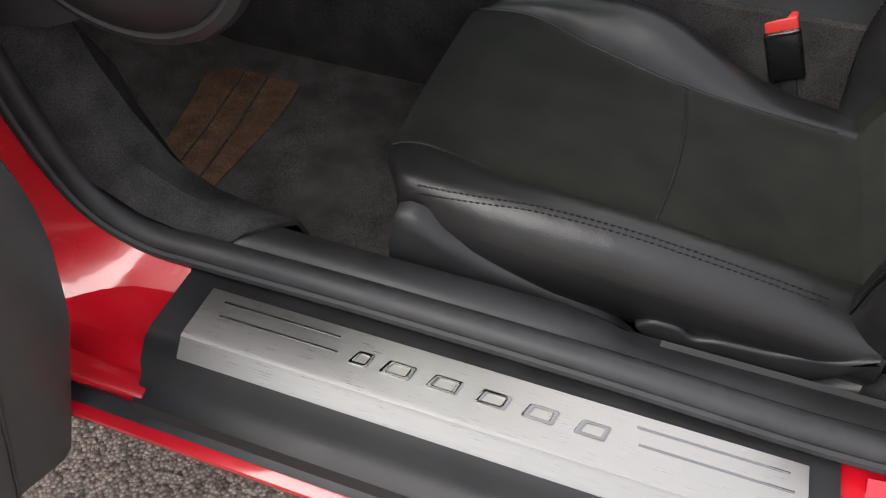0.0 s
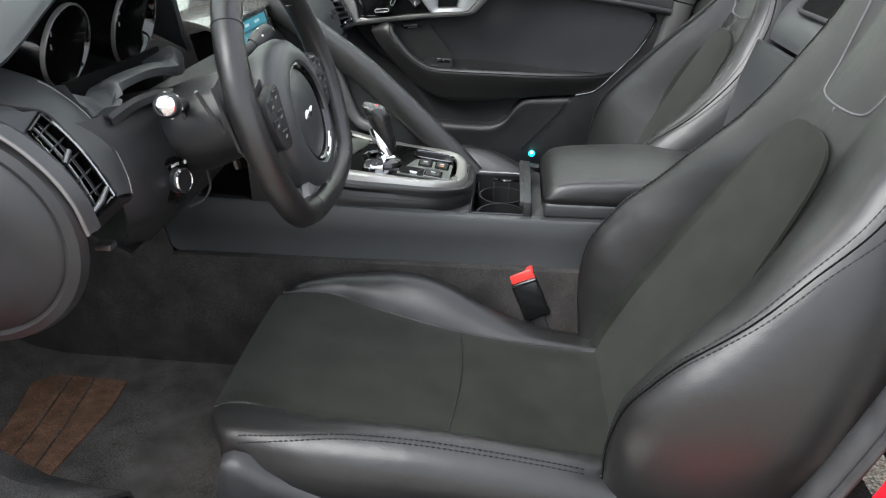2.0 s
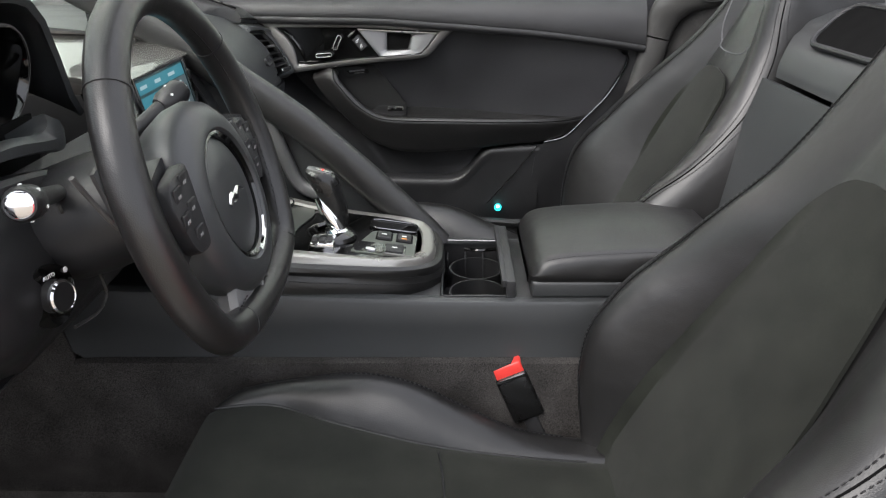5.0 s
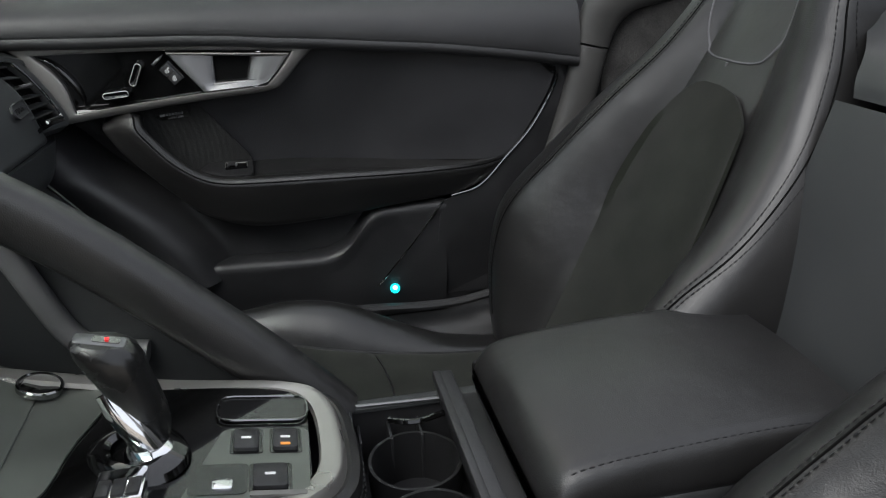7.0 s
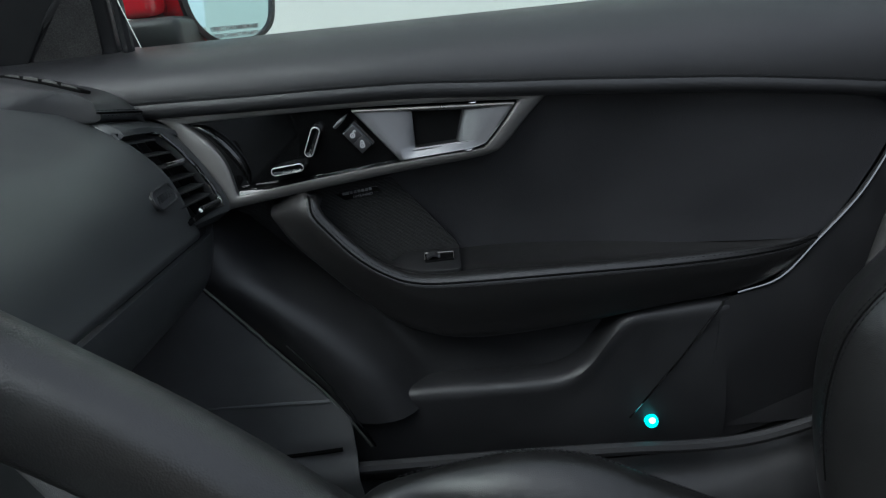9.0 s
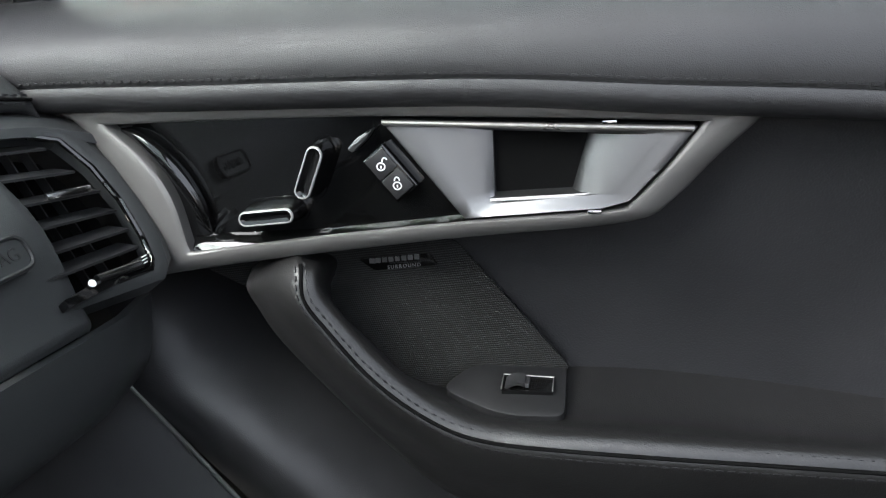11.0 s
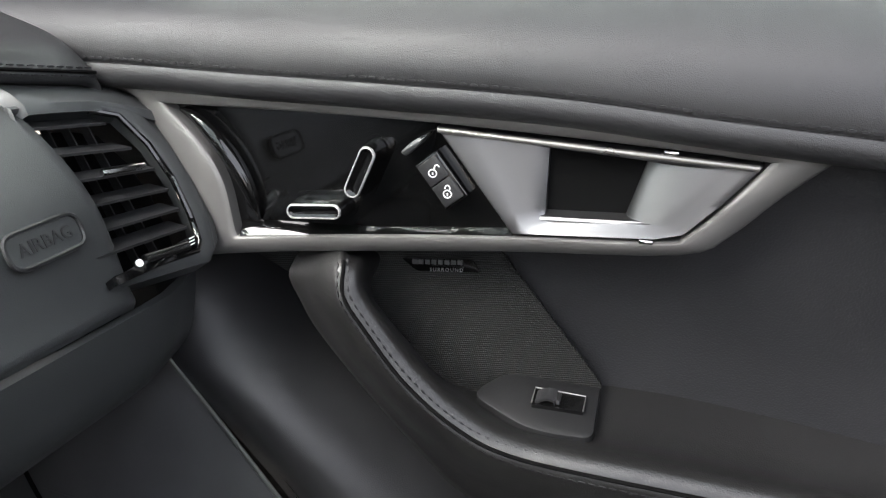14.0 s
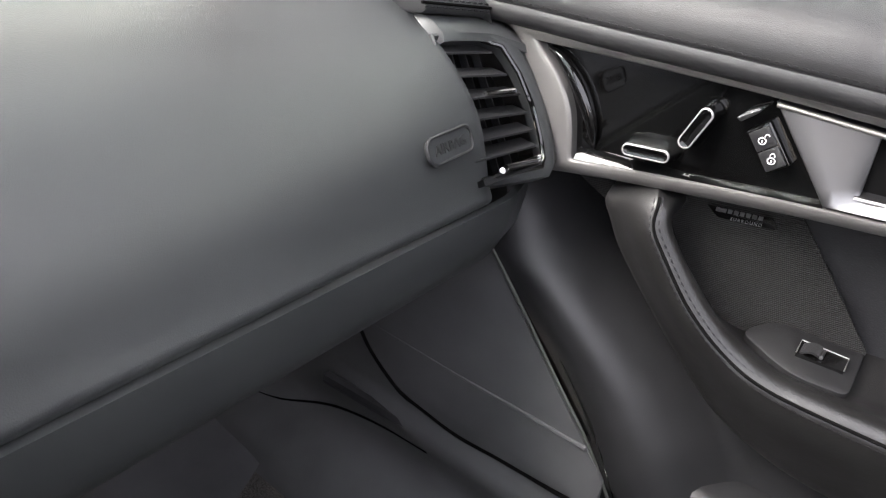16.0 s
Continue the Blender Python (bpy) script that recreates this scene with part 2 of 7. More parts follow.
def finish(name, bm, mat, parent=None, label="", smooth=40):
    bmesh.ops.remove_doubles(bm, verts=bm.verts, dist=1e-5)
    bmesh.ops.recalc_face_normals(bm, faces=bm.faces)
    me = bpy.data.meshes.new(name)
    bm.to_mesh(me)
    bm.free()
    for p in me.polygons:
        p.use_smooth = True
    me.set_sharp_from_angle(angle=radians(smooth))
    me.materials.append(mat)
    ob = new(name, me)
    if parent is not None:
        top = parent
        ob.parent = parent
        shift = Vector((0, 0, 0))
        while top is not None:
            shift += Vector(top["at"]) if "at" in top else Vector((0, 0, 0))
            top = top.parent
        ob.matrix_parent_inverse = Matrix.Translation(-shift) if "at" in parent else Matrix.Identity(4)
    if label:
        ob["label"] = label
    return ob


part = finish


def loft(sections, closed=False, caps=False):
    """A skin over rows of points; closed joins each row's end to its start."""
    bm = bmesh.new()
    rows = [[bm.verts.new(p) for p in s] for s in sections]
    n = len(rows[0])
    for a, b in zip(rows, rows[1:]):
        for i in range(n if closed else n - 1):
            j = (i + 1) % n
            bm.faces.new((a[i], a[j], b[j], b[i]))
    if caps:
        for r in (rows[0], rows[-1]):
            bm.faces.new(r)
    return bm


def thick(bm, depth):
    """Gives a skin a back, so that it is no paper."""
    bmesh.ops.recalc_face_normals(bm, faces=bm.faces)
    bmesh.ops.solidify(bm, geom=list(bm.faces), thickness=depth)
    return bm


def smooth_line(pts, n=8, closed=False):
    """A Catmull-Rom curve through the points."""
    p = [Vector(q) for q in pts]
    out = []
    m = len(p)
    for i in range(m if closed else m - 1):
        a = p[(i - 1) % m] if closed or i > 0 else p[i] * 2 - p[i + 1]
        b, c = p[i], p[(i + 1) % m]
        d = p[(i + 2) % m] if closed or i + 2 < m else c * 2 - b
        for k in range(n):
            t = k / n
            out.append(0.5 * (2 * b + (c - a) * t + (2 * a - 5 * b + 4 * c - d) * t * t + (3 * b - a - 3 * c + d) * t ** 3))
    if not closed:
        out.append(p[-1])
    return out


def table(x, rows):
    """Straight lines between the rows (x, value)."""
    return float(np.interp(x, [r[0] for r in rows], [r[1] for r in rows]))


def soft_table(x, rows):
    """A smooth curve through the rows (x, value)."""
    if x <= rows[0][0]:
        return rows[0][1]
    if x >= rows[-1][0]:
        return rows[-1][1]
    i = max(k for k in range(len(rows) - 1) if rows[k][0] <= x)
    (x0, y0), (x1, y1) = rows[i], rows[i + 1]
    m0 = (y1 - rows[i - 1][1]) / (x1 - rows[i - 1][0]) if i > 0 else (y1 - y0) / (x1 - x0)
    m1 = (rows[i + 2][1] - y0) / (rows[i + 2][0] - x0) if i + 2 < len(rows) else (y1 - y0) / (x1 - x0)
    h = x1 - x0
    t = (x - x0) / h
    return (2 * t**3 - 3 * t**2 + 1) * y0 + (t**3 - 2 * t**2 + t) * h * m0 + (-2 * t**3 + 3 * t**2) * y1 + (t**3 - t**2) * h * m1


def ease(t):
    t = min(1.0, max(0.0, t))
    return t * t * (3 - 2 * t)


def sweep(pts, radius, sides=10, up=(0, 0, 1), closed=False, squash=1.0, caps=True, profile=None, hint=None):
    """A tube, or a bar of the given profile, along a line. radius: a number or one for each point."""
    p = [Vector(q) for q in pts]
    m = len(p)
    rows = []
    for i in range(m):
        a = p[(i - 1) % m] if closed or i > 0 else p[i]
        b = p[(i + 1) % m] if closed or i + 1 < m else p[i]
        ahead = (b - a).normalized()
        side = ahead.cross(Vector(up))
        side = side.normalized() if side.length > 1e-6 else Vector((1, 0, 0))
        top = side.cross(ahead).normalized()
        r = radius[i] if isinstance(radius, (list, tuple)) else radius
        if profile:
            rows.append([p[i] + side * (u * r) + top * (v * r) for u, v in profile])
        else:
            rows.append([p[i] + side * (r * math.cos(2 * math.pi * k / sides)) + top * (r * squash * math.sin(2 * math.pi * k / sides))
                         for k in range(sides)])
    if closed:
        rows.append(rows[0])
    return loft(rows, closed=True, caps=caps and not closed)


def round_poly(pts, radius, seg=5):
    """A polygon with rounded corners. radius: a number or one for each corner."""
    out = []
    n = len(pts)
    for i in range(n):
        a, b, c = Vector(pts[i - 1]), Vector(pts[i]), Vector(pts[(i + 1) % n])
        r = radius[i] if isinstance(radius, (list, tuple)) else radius
        r = min(r, (a - b).length * 0.45, (c - b).length * 0.45)
        s, e = b + (a - b).normalized() * r, b + (c - b).normalized() * r
        for k in range(seg + 1):
            t = k / seg
            out.append(tuple(s * (1 - t) ** 2 + b * (2 * t * (1 - t)) + e * t * t))
    return out


def slab(outline, normal, depth, bevel=0.0, seg=2):
    """A plate: the outline's face, set back along the normal by depth, with its front edge rounded."""
    bm = bmesh.new()
    nrm = Vector(normal).normalized()
    front = [bm.verts.new(p) for p in outline]
    face = bm.faces.new(front)
    got = bmesh.ops.extrude_face_region(bm, geom=[face])
    moved = [v for v in got["geom"] if isinstance(v, bmesh.types.BMVert)]
    bmesh.ops.translate(bm, verts=moved, vec=-nrm * depth)
    if bevel:
        keep = set(front)
        edges = [e for e in bm.edges if e.verts[0] in keep and e.verts[1] in keep]
        bmesh.ops.bevel(bm, geom=edges, offset=bevel, segments=seg, profile=0.5, affect="EDGES")
    return bm


def block(lo, hi, bevel=0.002, seg=2):
    bm = bmesh.new()
    bmesh.ops.create_cube(bm, size=1)
    c, s = [(a + b) / 2 for a, b in zip(lo, hi)], [b - a for a, b in zip(lo, hi)]
    for v in bm.verts:
        v.co = Vector(c) + Vector([v.co[k] * s[k] for k in range(3)])
    if bevel:
        bmesh.ops.bevel(bm, geom=list(bm.edges), offset=bevel, segments=seg, profile=0.5, affect="EDGES")
    return bm


def lathe(centre, axis, profile, sides=32, squash=1.0):
    """A turned body: profile rows (distance along the axis, radius)."""
    axis = Vector(axis).normalized()
    a = axis.orthogonal().normalized()
    b = axis.cross(a)
    rows = []
    for d, r in profile:
        r = max(r, 1e-5)
        rows.append([Vector(centre) + axis * d + (a * math.cos(2 * math.pi * k / sides) + b * (squash * math.sin(2 * math.pi * k / sides))) * r
                     for k in range(sides)])
    if profile[-1][1] > 0.004 and max(d for d, r in profile) > profile[-1][0] + 1e-6:
        return loft(rows + [rows[0]], closed=True)      # an open ring
    return loft(rows, closed=True, caps=True)


def join(*parts_):
    bm = bmesh.new()
    for p in parts_:
        me = bpy.data.meshes.new("joined")
        p.to_mesh(me)
        p.free()
        bm.from_mesh(me)
        bpy.data.meshes.remove(me)
    return bm


def stitches(lines, length=0.0050, gap=0.0022, width=0.0009):
    """Raised stitches along lines, one mesh."""
    verts, faces = [], []
    for pts in lines:
        p = [Vector(q) for q in pts]
        left, i, at = 0.0, 0, p[0].copy()
        seg_pts, on, need, start = [], True, length, p[0].copy()
        for q in p[1:]:
            while (q - at).length > need:
                step = (q - at).normalized() * need
                at = at + step
                if on:
                    seg_pts.append((start.copy(), at.copy()))
                on = not on
                need = length if on else gap
                start = at.copy()
            need -= (q - at).length
            at = q.copy()
        for a, b in seg_pts:
            d = (b - a).normalized()
            s = d.orthogonal().normalized()
            u = d.cross(s)
            k = len(verts)
            for c, r in ((a, 0.5), ((a + b) / 2, 1.0), (b, 0.5)):
                for w in range(4):
                    ang = math.pi / 2 * w
                    verts.append(c + (s * math.cos(ang) + u * math.sin(ang)) * width * r)
            for row in (0, 4):
                for w in range(4):
                    x = (w + 1) % 4
                    faces.append((k + row + w, k + row + x, k + row + 4 + x, k + row + 4 + w))
            faces += [(k + 3, k + 2, k + 1, k), (k + 8, k + 9, k + 10, k + 11)]
    bm = bmesh.new()
    me = bpy.data.meshes.new("stitches")
    me.from_pydata([tuple(v) for v in verts], [], faces)
    bm.from_mesh(me)
    bpy.data.meshes.remove(me)
    return bm


def words(name, text, size, m, mat, parent, depth=0.0004, spacing=1.0):
    """Lettering as a mesh, by the built-in font; m places it: x along the line, y up, z out."""
    cu = bpy.data.curves.new(name, "FONT")
    cu.space_character = spacing
    cu.body, cu.size, cu.extrude, cu.align_x, cu.align_y, cu.resolution_u = text, size, depth, "CENTER", "CENTER", 3
    tmp = bpy.data.objects.new("tmp", cu)
    scene.collection.objects.link(tmp)
    me = bpy.data.meshes.new_from_object(tmp.evaluated_get(bpy.context.evaluated_depsgraph_get()))
    bpy.data.objects.remove(tmp)
    bpy.data.curves.remove(cu)
    bm = bmesh.new()
    bm.from_mesh(me)
    bpy.data.meshes.remove(me)
    bm.transform(m)
    return finish(name, bm, mat, parent)


def axes(origin, x, z):
    """A matrix with its x axis along x and its z axis near z."""
    x = Vector(x).normalized()
    y = Vector(z).cross(x).normalized()
    z = x.cross(y)
    return Matrix.Translation(origin) @ Matrix((x, y, z)).transposed().to_4x4()


# ---- structure: ground and the car's shell ----
def build_ground():
    bm = bmesh.new()
    bmesh.ops.create_grid(bm, x_segments=1, y_segments=1, size=300)
    ob = finish("ground", bm, GRAVEL)
    tagged(ob, "pale coarse aggregate paving under the car", "ground", kind="structure")
    wall = finish("wall_outside", block((-14, 6.0, 0.0), (14, 6.3, 7.0), 0.02), RENDERED)
    tagged(wall, "plain pale painted wall standing beside the car", "wall", kind="structure")


def build_shell():
    """Floor pan, tunnel, sills, pillars, roof and firewall that close the cabin."""
    fl = finish("floor", thick(loft([[(x, y, soft_table(x, [(-0.95, 0.45), (-0.75, 0.33), (-0.6, 0.26), (-0.5, 0.24), (0.7, 0.235), (0.9, 0.24)]))
                                      for y in np.linspace(0.08, 1.50, 24)] for x in np.linspace(-0.95, 0.9, 40)]), 0.02), CARPET)
    tagged(fl, "black carpeted car floor", "floor", kind="structure")
    # bulkhead behind the seats
    b = base("rear_bulkhead", (0.9, 0.75, 0.24), "black leather-covered bulkhead panel behind the seats", "bulkhead", kind="structure")
    face = [(0.690, 0.235), (0.700, 0.50), (0.735, 0.66), (0.786, 0.8375)]
    part("panel", thick(loft([
                              [(v.x, y, v.y) for v in smooth_line([(p[0], p[1], 0) for p in face], 6)] for y in np.linspace(0.60, 0.896, 12)]), 0.02), DASH, b)
    upper = [(0.787, 0.8440, 0.0), (0.791, 0.862, 0.006), (0.803, 0.888, 0.014), (0.829, 0.908, 0.048), (0.855, 0.929, 0.078), (0.95, 0.95, 0.10), (1.25, 0.95, 0.10)]
    part("upper_panel", thick(loft([[(v.x, 0.748 + (0.148 + v.z) * t, v.y) for v in smooth_line(upper, 6)] for t in np.linspace(-1, 1, 14)]), 0.02), DASH, b)
    part("wall_behind", block((0.97, 0.06, 0.235), (1.0, 1.46, 0.93), 0.01), PLASTIC, b)
    hoop = round_poly([(0.806, 0.850, 0.902), (0.812, 0.64, 0.902), (0.885, 0.60, 0.955), (0.880, 0.885, 0.955)], [0.03, 0.05, 0.06, 0.05], 6)
    # black plate: the shade inside the hoop opening is put into its colour
    part("hoop_shade", slab(hoop, (-0.66, 0, 0.75), 0.03), DARK, b, "black plate painted as shade in the oval opening behind the seat")
    part("hoop_rim", sweep(hoop, 0.0045, 8, up=(1, 0, 0), closed=True), PLASTIC, b)
    # windscreen with its frame
    r = base("windscreen", (-0.4, 0.75, 0.92), "clear windscreen in a black frame above the dashboard", "windscreen", kind="structure")
    for y0, y1 in ((0.20, 0.02), (1.30, 1.50)):
        part("windscreen_pillar", sweep(smooth_line([(0.06, y0, 1.17), (-0.28, (y0 + y1) / 2, 1.09), (-0.72, y1, 0.93)], 6), 0.026, 8), PLASTIC, r)
    part("header_rail", sweep(smooth_line([(0.06, 0.20, 1.17), (0.035, 0.5, 1.205), (0.03, 0.75, 1.21), (0.035, 1.0, 1.205), (0.06, 1.30, 1.17)], 6), 0.028, 8), PLASTIC, r)
    w = part("pane", thick(loft([[(0.03 + u * -0.78, 0.24 + v * 1.02 - u * 0.16 * (1 - 2 * v), 1.205 - u * 0.28 - 0.03 * (2 * v - 1) ** 2) for v in np.linspace(0, 1, 10)]
                                       for u in np.linspace(0, 1, 10)]), 0.004), GLASS, r, "clear windscreen glass")
    w.visible_shadow = False
    f = base("firewall", (-0.95, 0.75, 0.4), "black footwell front wall", "firewall", kind="structure")
    part("wall_front", block((-1.0, 0.0, 0.2), (-0.95, 1.5, 0.92), 0.01), CARPET, f)
    for y in (-0.02, 1.50):
        part("side_wall", block((-0.97, y, 0.2), (-0.40, y + 0.03, 0.90), 0.01), CARPET, f)
    c = finish("wall_rear", block((1.24, -0.05, 0.13), (1.28, 1.6, 0.945), 0.01), PLASTIC)
    tagged(c, "dark rear wall of the cabin", "wall", kind="structure")


def build_sill():
    s = base("door_sill", (0.1, 0.0, 0.3), "red door sill with black scuff guard and brushed tread plate", "door sill", kind="structure")
    xs = np.linspace(-0.95, 1.1, 42)
    # painted outer sill, black guard strip
    guard = [(0.066, 0.3715), (0.03, 0.371), (-0.030, 0.371), (-0.044, 0.366), (-0.062, 0.346), (-0.068, 0.330), (-0.078, 0.320), (-0.094, 0.314), (-0.099, 0.300)]
    part("scuff_guard", thick(loft([[(x, y, z) for y, z in guard] for x in np.linspace(-0.225, 0.475, 30)]), 0.004), PLASTIC, s, "matte black plastic scuff guard")
    paint = [(0.07, 0.362), (0.02, 0.360), (-0.045, 0.354), (-0.060, 0.338), (-0.066, 0.314), (-0.080, 0.304), (-0.092, 0.298)]
    part("painted_sill", thick(loft([[(x, y, z) for y, z in paint] for x in xs]), 0.01), RED, s, "glossy red painted sill")
    flange = [(-0.090, 0.302), (-0.100, 0.297), (-0.106, 0.292)]
    part("sill_gasket", thick(loft([[(x, y, z) for y, z in flange] for x in xs]), 0.006), RUBBER, s, "black rubber gasket")
    outer = [(-0.100, 0.292), (-0.110, 0.290), (-0.1165, 0.286), (-0.118, 0.279), (-0.114, 0.270), (-0.10, 0.25), (-0.07, 0.20), (0.02, 0.18)]
    part("outer_skirt", thick(loft([[(x, y, z) for y, z in outer] for x in xs]), 0.01), RED, s, "glossy red painted outer skirt")
    inner = [(0.076, 0.378), (0.084, 0.392), (0.094, 0.399), (0.114, 0.401), (0.126, 0.396), (0.131, 0.375), (0.132, 0.30), (0.134, 0.235)]
    part("inner_trim", thick(loft([[(x, y, z - (0.026 * ease((x - 0.2) / 0.1) if z > 0.38 else 0)) for y, z in inner] for x in np.linspace(-0.21, 0.62, 24)]), 0.006), PLASTIC, s, "matte black inner sill trim")
    return s


def build_seal():
    """The rubber door seal round the opening, with the red pillar foot beside it."""
    line = smooth_line([(-0.40, 0.075, 0.80), (-0.405, 0.075, 0.63), (-0.395, 0.075, 0.52), (-0.36, 0.075, 0.425), (-0.29, 0.072, 0.388), (-0.20, 0.070, 0.388), (0.0, 0.072, 0.388),
                        (0.25, 0.070, 0.388), (0.46, 0.066, 0.386), (0.56, 0.068, 0.40), (0.63, 0.074, 0.47), (0.70, 0.08, 0.62), (0.76, 0.085, 0.80), (0.80, 0.10, 1.0)], 10)
    d = base("door_seal", (0.1, 0.07, 0.38), "black rubber door seal running round the opening", "door seal")
    prof = [(math.cos(a) * (1 if math.sin(a) > -0.5 else 0.9), math.sin(a) * 0.75) for a in [2 * math.pi * k / 12 for k in range(12)]]
    part("bulb", sweep(line, 0.0168, profile=prof, up=(0, -0.5, 1)), RUBBER, d)
    lip = [p + Vector((0, -0.0165, -0.005)) for p in line]
    part("lip", sweep(lip, 0.006, 8), RUBBER, d)


def build_pillar_feet():
    """Red painted door shuts before and behind the opening, and the felt kick panel."""
    p = base("front_pillar", (-0.45, 0.05, 0.3), "glossy red painted front door shut", "door pillar", kind="structure")
    rows = []
    for t in np.linspace(0, 1, 14):
        q = smooth_line([(-0.225, 0.055, 0.366), (-0.30, 0.056, 0.372), (-0.365, 0.06, 0.41), (-0.405, 0.062, 0.50), (-0.42, 0.064, 0.62), (-0.42, 0.066, 0.80)], 6)
        a = q[min(len(q) - 1, int(t * (len(q) - 1)))]
        o = smooth_line([(-0.215, -0.088, 0.310), (-0.35, -0.10, 0.32), (-0.50, -0.115, 0.36), (-0.60, -0.12, 0.48), (-0.63, -0.12, 0.62), (-0.63, -0.12, 0.80)], 6)
        b = o[min(len(o) - 1, int(t * (len(o) - 1)))]
        row = []
        for u in np.linspace(0, 1, 9):
            v = a.lerp(b, u)
            v.z -= 0.010 * math.sin(math.pi * u) * (1 if u > 0.5 else 0.4)
            if 0.55 < u < 0.8:
                v.z -= 0.008
            row.append(v)
        rows.append(row)
    part("painted_shut", thick(loft(rows), 0.008), RED, p)
    part("bolt", lathe((-0.305, -0.035, 0.349), (0, -0.3, 1), [(0, 0.004), (0.003, 0.004), (0.004, 0.0025)], 12), WHITE_MARK, p, "small pale plug")
    kick = []
    for (x, z) in [(-0.44, 0.62), (-0.425, 0.56), (-0.40, 0.50), (-0.365, 0.44), (-0.31, 0.405), (-0.25, 0.392), (-0.205, 0.388)]:
        kick.append([(x + 0.01, 0.085, z), (x + 0.03, 0.098, z + 0.012), (x + 0.05, 0.115, z + 0.012), (x + 0.065, 0.150, z - 0.01), (x + 0.06, 0.19, z - 0.10), (x + 0.03, 0.20, 0.24)])
    part("kick_panel", thick(loft(kick), 0.006), FELT, p, "grey felt kick panel")
    upper = []
    for (x, z) in [(-0.445, 0.86), (-0.445, 0.75), (-0.44, 0.68), (-0.437, 0.622)]:
        upper.append([(x + 0.01, 0.086, z), (x + 0.035, 0.10, z + 0.004), (x + 0.08, 0.115, z), (x + 0.11, 0.15, z)])
    part("pillar_trim", thick(loft(upper), 0.006), PLASTIC, p)
    r = base("rear_pillar_shut", (0.8, 0.05, 0.35), "glossy red painted rear door shut", "door pillar", kind="structure")
    rows = []
    q = smooth_line([(0.50, 0.046, 0.362), (0.58, 0.050, 0.375), (0.66, 0.055, 0.45), (0.73, 0.062, 0.62), (0.79, 0.07, 0.80), (0.83, 0.085, 0.95)], 6)
    o = smooth_line([(0.50, -0.088, 0.310), (0.66, -0.10, 0.33), (0.82, -0.12, 0.42), (0.90, -0.12, 0.62), (0.95, -0.12, 0.80), (0.98, -0.1, 0.95)], 6)
    for a, b in zip(q, o):
        rows.append([a.lerp(b, u) for u in np.linspace(0, 1, 8)])
    part("painted_shut", thick(loft(rows), 0.008), RED, r)
    trim = []
    for a in smooth_line([(0.60, 0.105, 0.40), (0.67, 0.105, 0.48), (0.74, 0.11, 0.63), (0.80, 0.115, 0.80), (0.84, 0.13, 0.98)], 5):
        trim.append([a + Vector((-0.012, -0.012, 0.0)), a + Vector((0.0, 0.02, 0.01)), a + Vector((0.03, 0.06, 0.0)), a + Vector((0.10, 0.10, -0.02))])
    part("inner_pillar_trim", thick(loft(trim), 0.006), PLASTIC, r)


def build_tread_plate():
    t = base("tread_plate", (0.13, 0.0, 0.371), "brushed aluminium tread plate with embossed grooves and lettering blocks", "tread plate")
    x0, x1 = -0.182, 0.4445
    sec = [(0.033, 0.3755), (0.031, 0.3800), (-0.030, 0.3800), (-0.036, 0.3785), (-0.0385, 0.3745), (-0.0500, 0.3625), (-0.0525, 0.3590)]
    rows = []
    for x in np.linspace(x0, x1, 24):
        rows.append([(x, y, z) for y, z in sec])
    part("plate", thick(loft(rows), 0.003), BRUSHED, t)
    for a, b in ((-0.160, -0.022), (0.288, 0.428)):
        for y in (0.0175, -0.0005):
            part("groove", sweep([(a + (0.018 - y) * 0.25, y, 0.3802), (b + (0.018 - y) * 0.25, y, 0.3802)], 0.0014, 8, squash=0.6), SMOKE, t, "embossed groove line")
    # brand lettering reduced to plain open lozenges
    for x, w in ((0.0, 0.020), (0.034, 0.032), (0.084, 0.032), (0.134, 0.032), (0.182, 0.032), (0.234, 0.030)):
        o = [Vector(p) for p in round_poly([(x + 0.004, 0.0085, 0.3800), (x + w + 0.002, 0.0085, 0.3800), (x + w - 0.002, -0.0085, 0.3800), (x - 0.003, -0.0085, 0.3800)], 0.003, 3)]
        mid = sum(o, Vector((0, 0, 0))) / len(o)
        i = [mid + (p - mid) * 0.62 for p in o]
        part("emblem_block", loft([o, [p + Vector((0, 0, 0.0012)) for p in o], [p.lerp(q, 0.5) + Vector((0, 0, 0.0016)) for p, q in zip(o, i)], [q + Vector((0, 0, 0.0012)) for q in i], i], closed=True), SMOKE, t, "polished plain emblem lozenge")


# ---- the passenger door ----
SEAM = [(-0.34, 0.879), (-0.158, 0.8822), (-0.05, 0.8797), (0.046, 0.8781), (0.139, 0.8752), (0.2231, 0.8683), (0.30, 0.8630), (0.40, 0.8545), (0.48, 0.8475), (0.60, 0.8325), (0.7, 0.8175), (0.82, 0.797)]


def insert_y(x, z):
    """How far out the door's flat lies."""
    t = (0.86 - z) / 0.20
    rear = ease((x - 0.2) / 0.45)
    return 1.472 + (0.062 * (1 - rear) + 0.010 * rear) * min(1.2, max(0, t) ** 0.8)


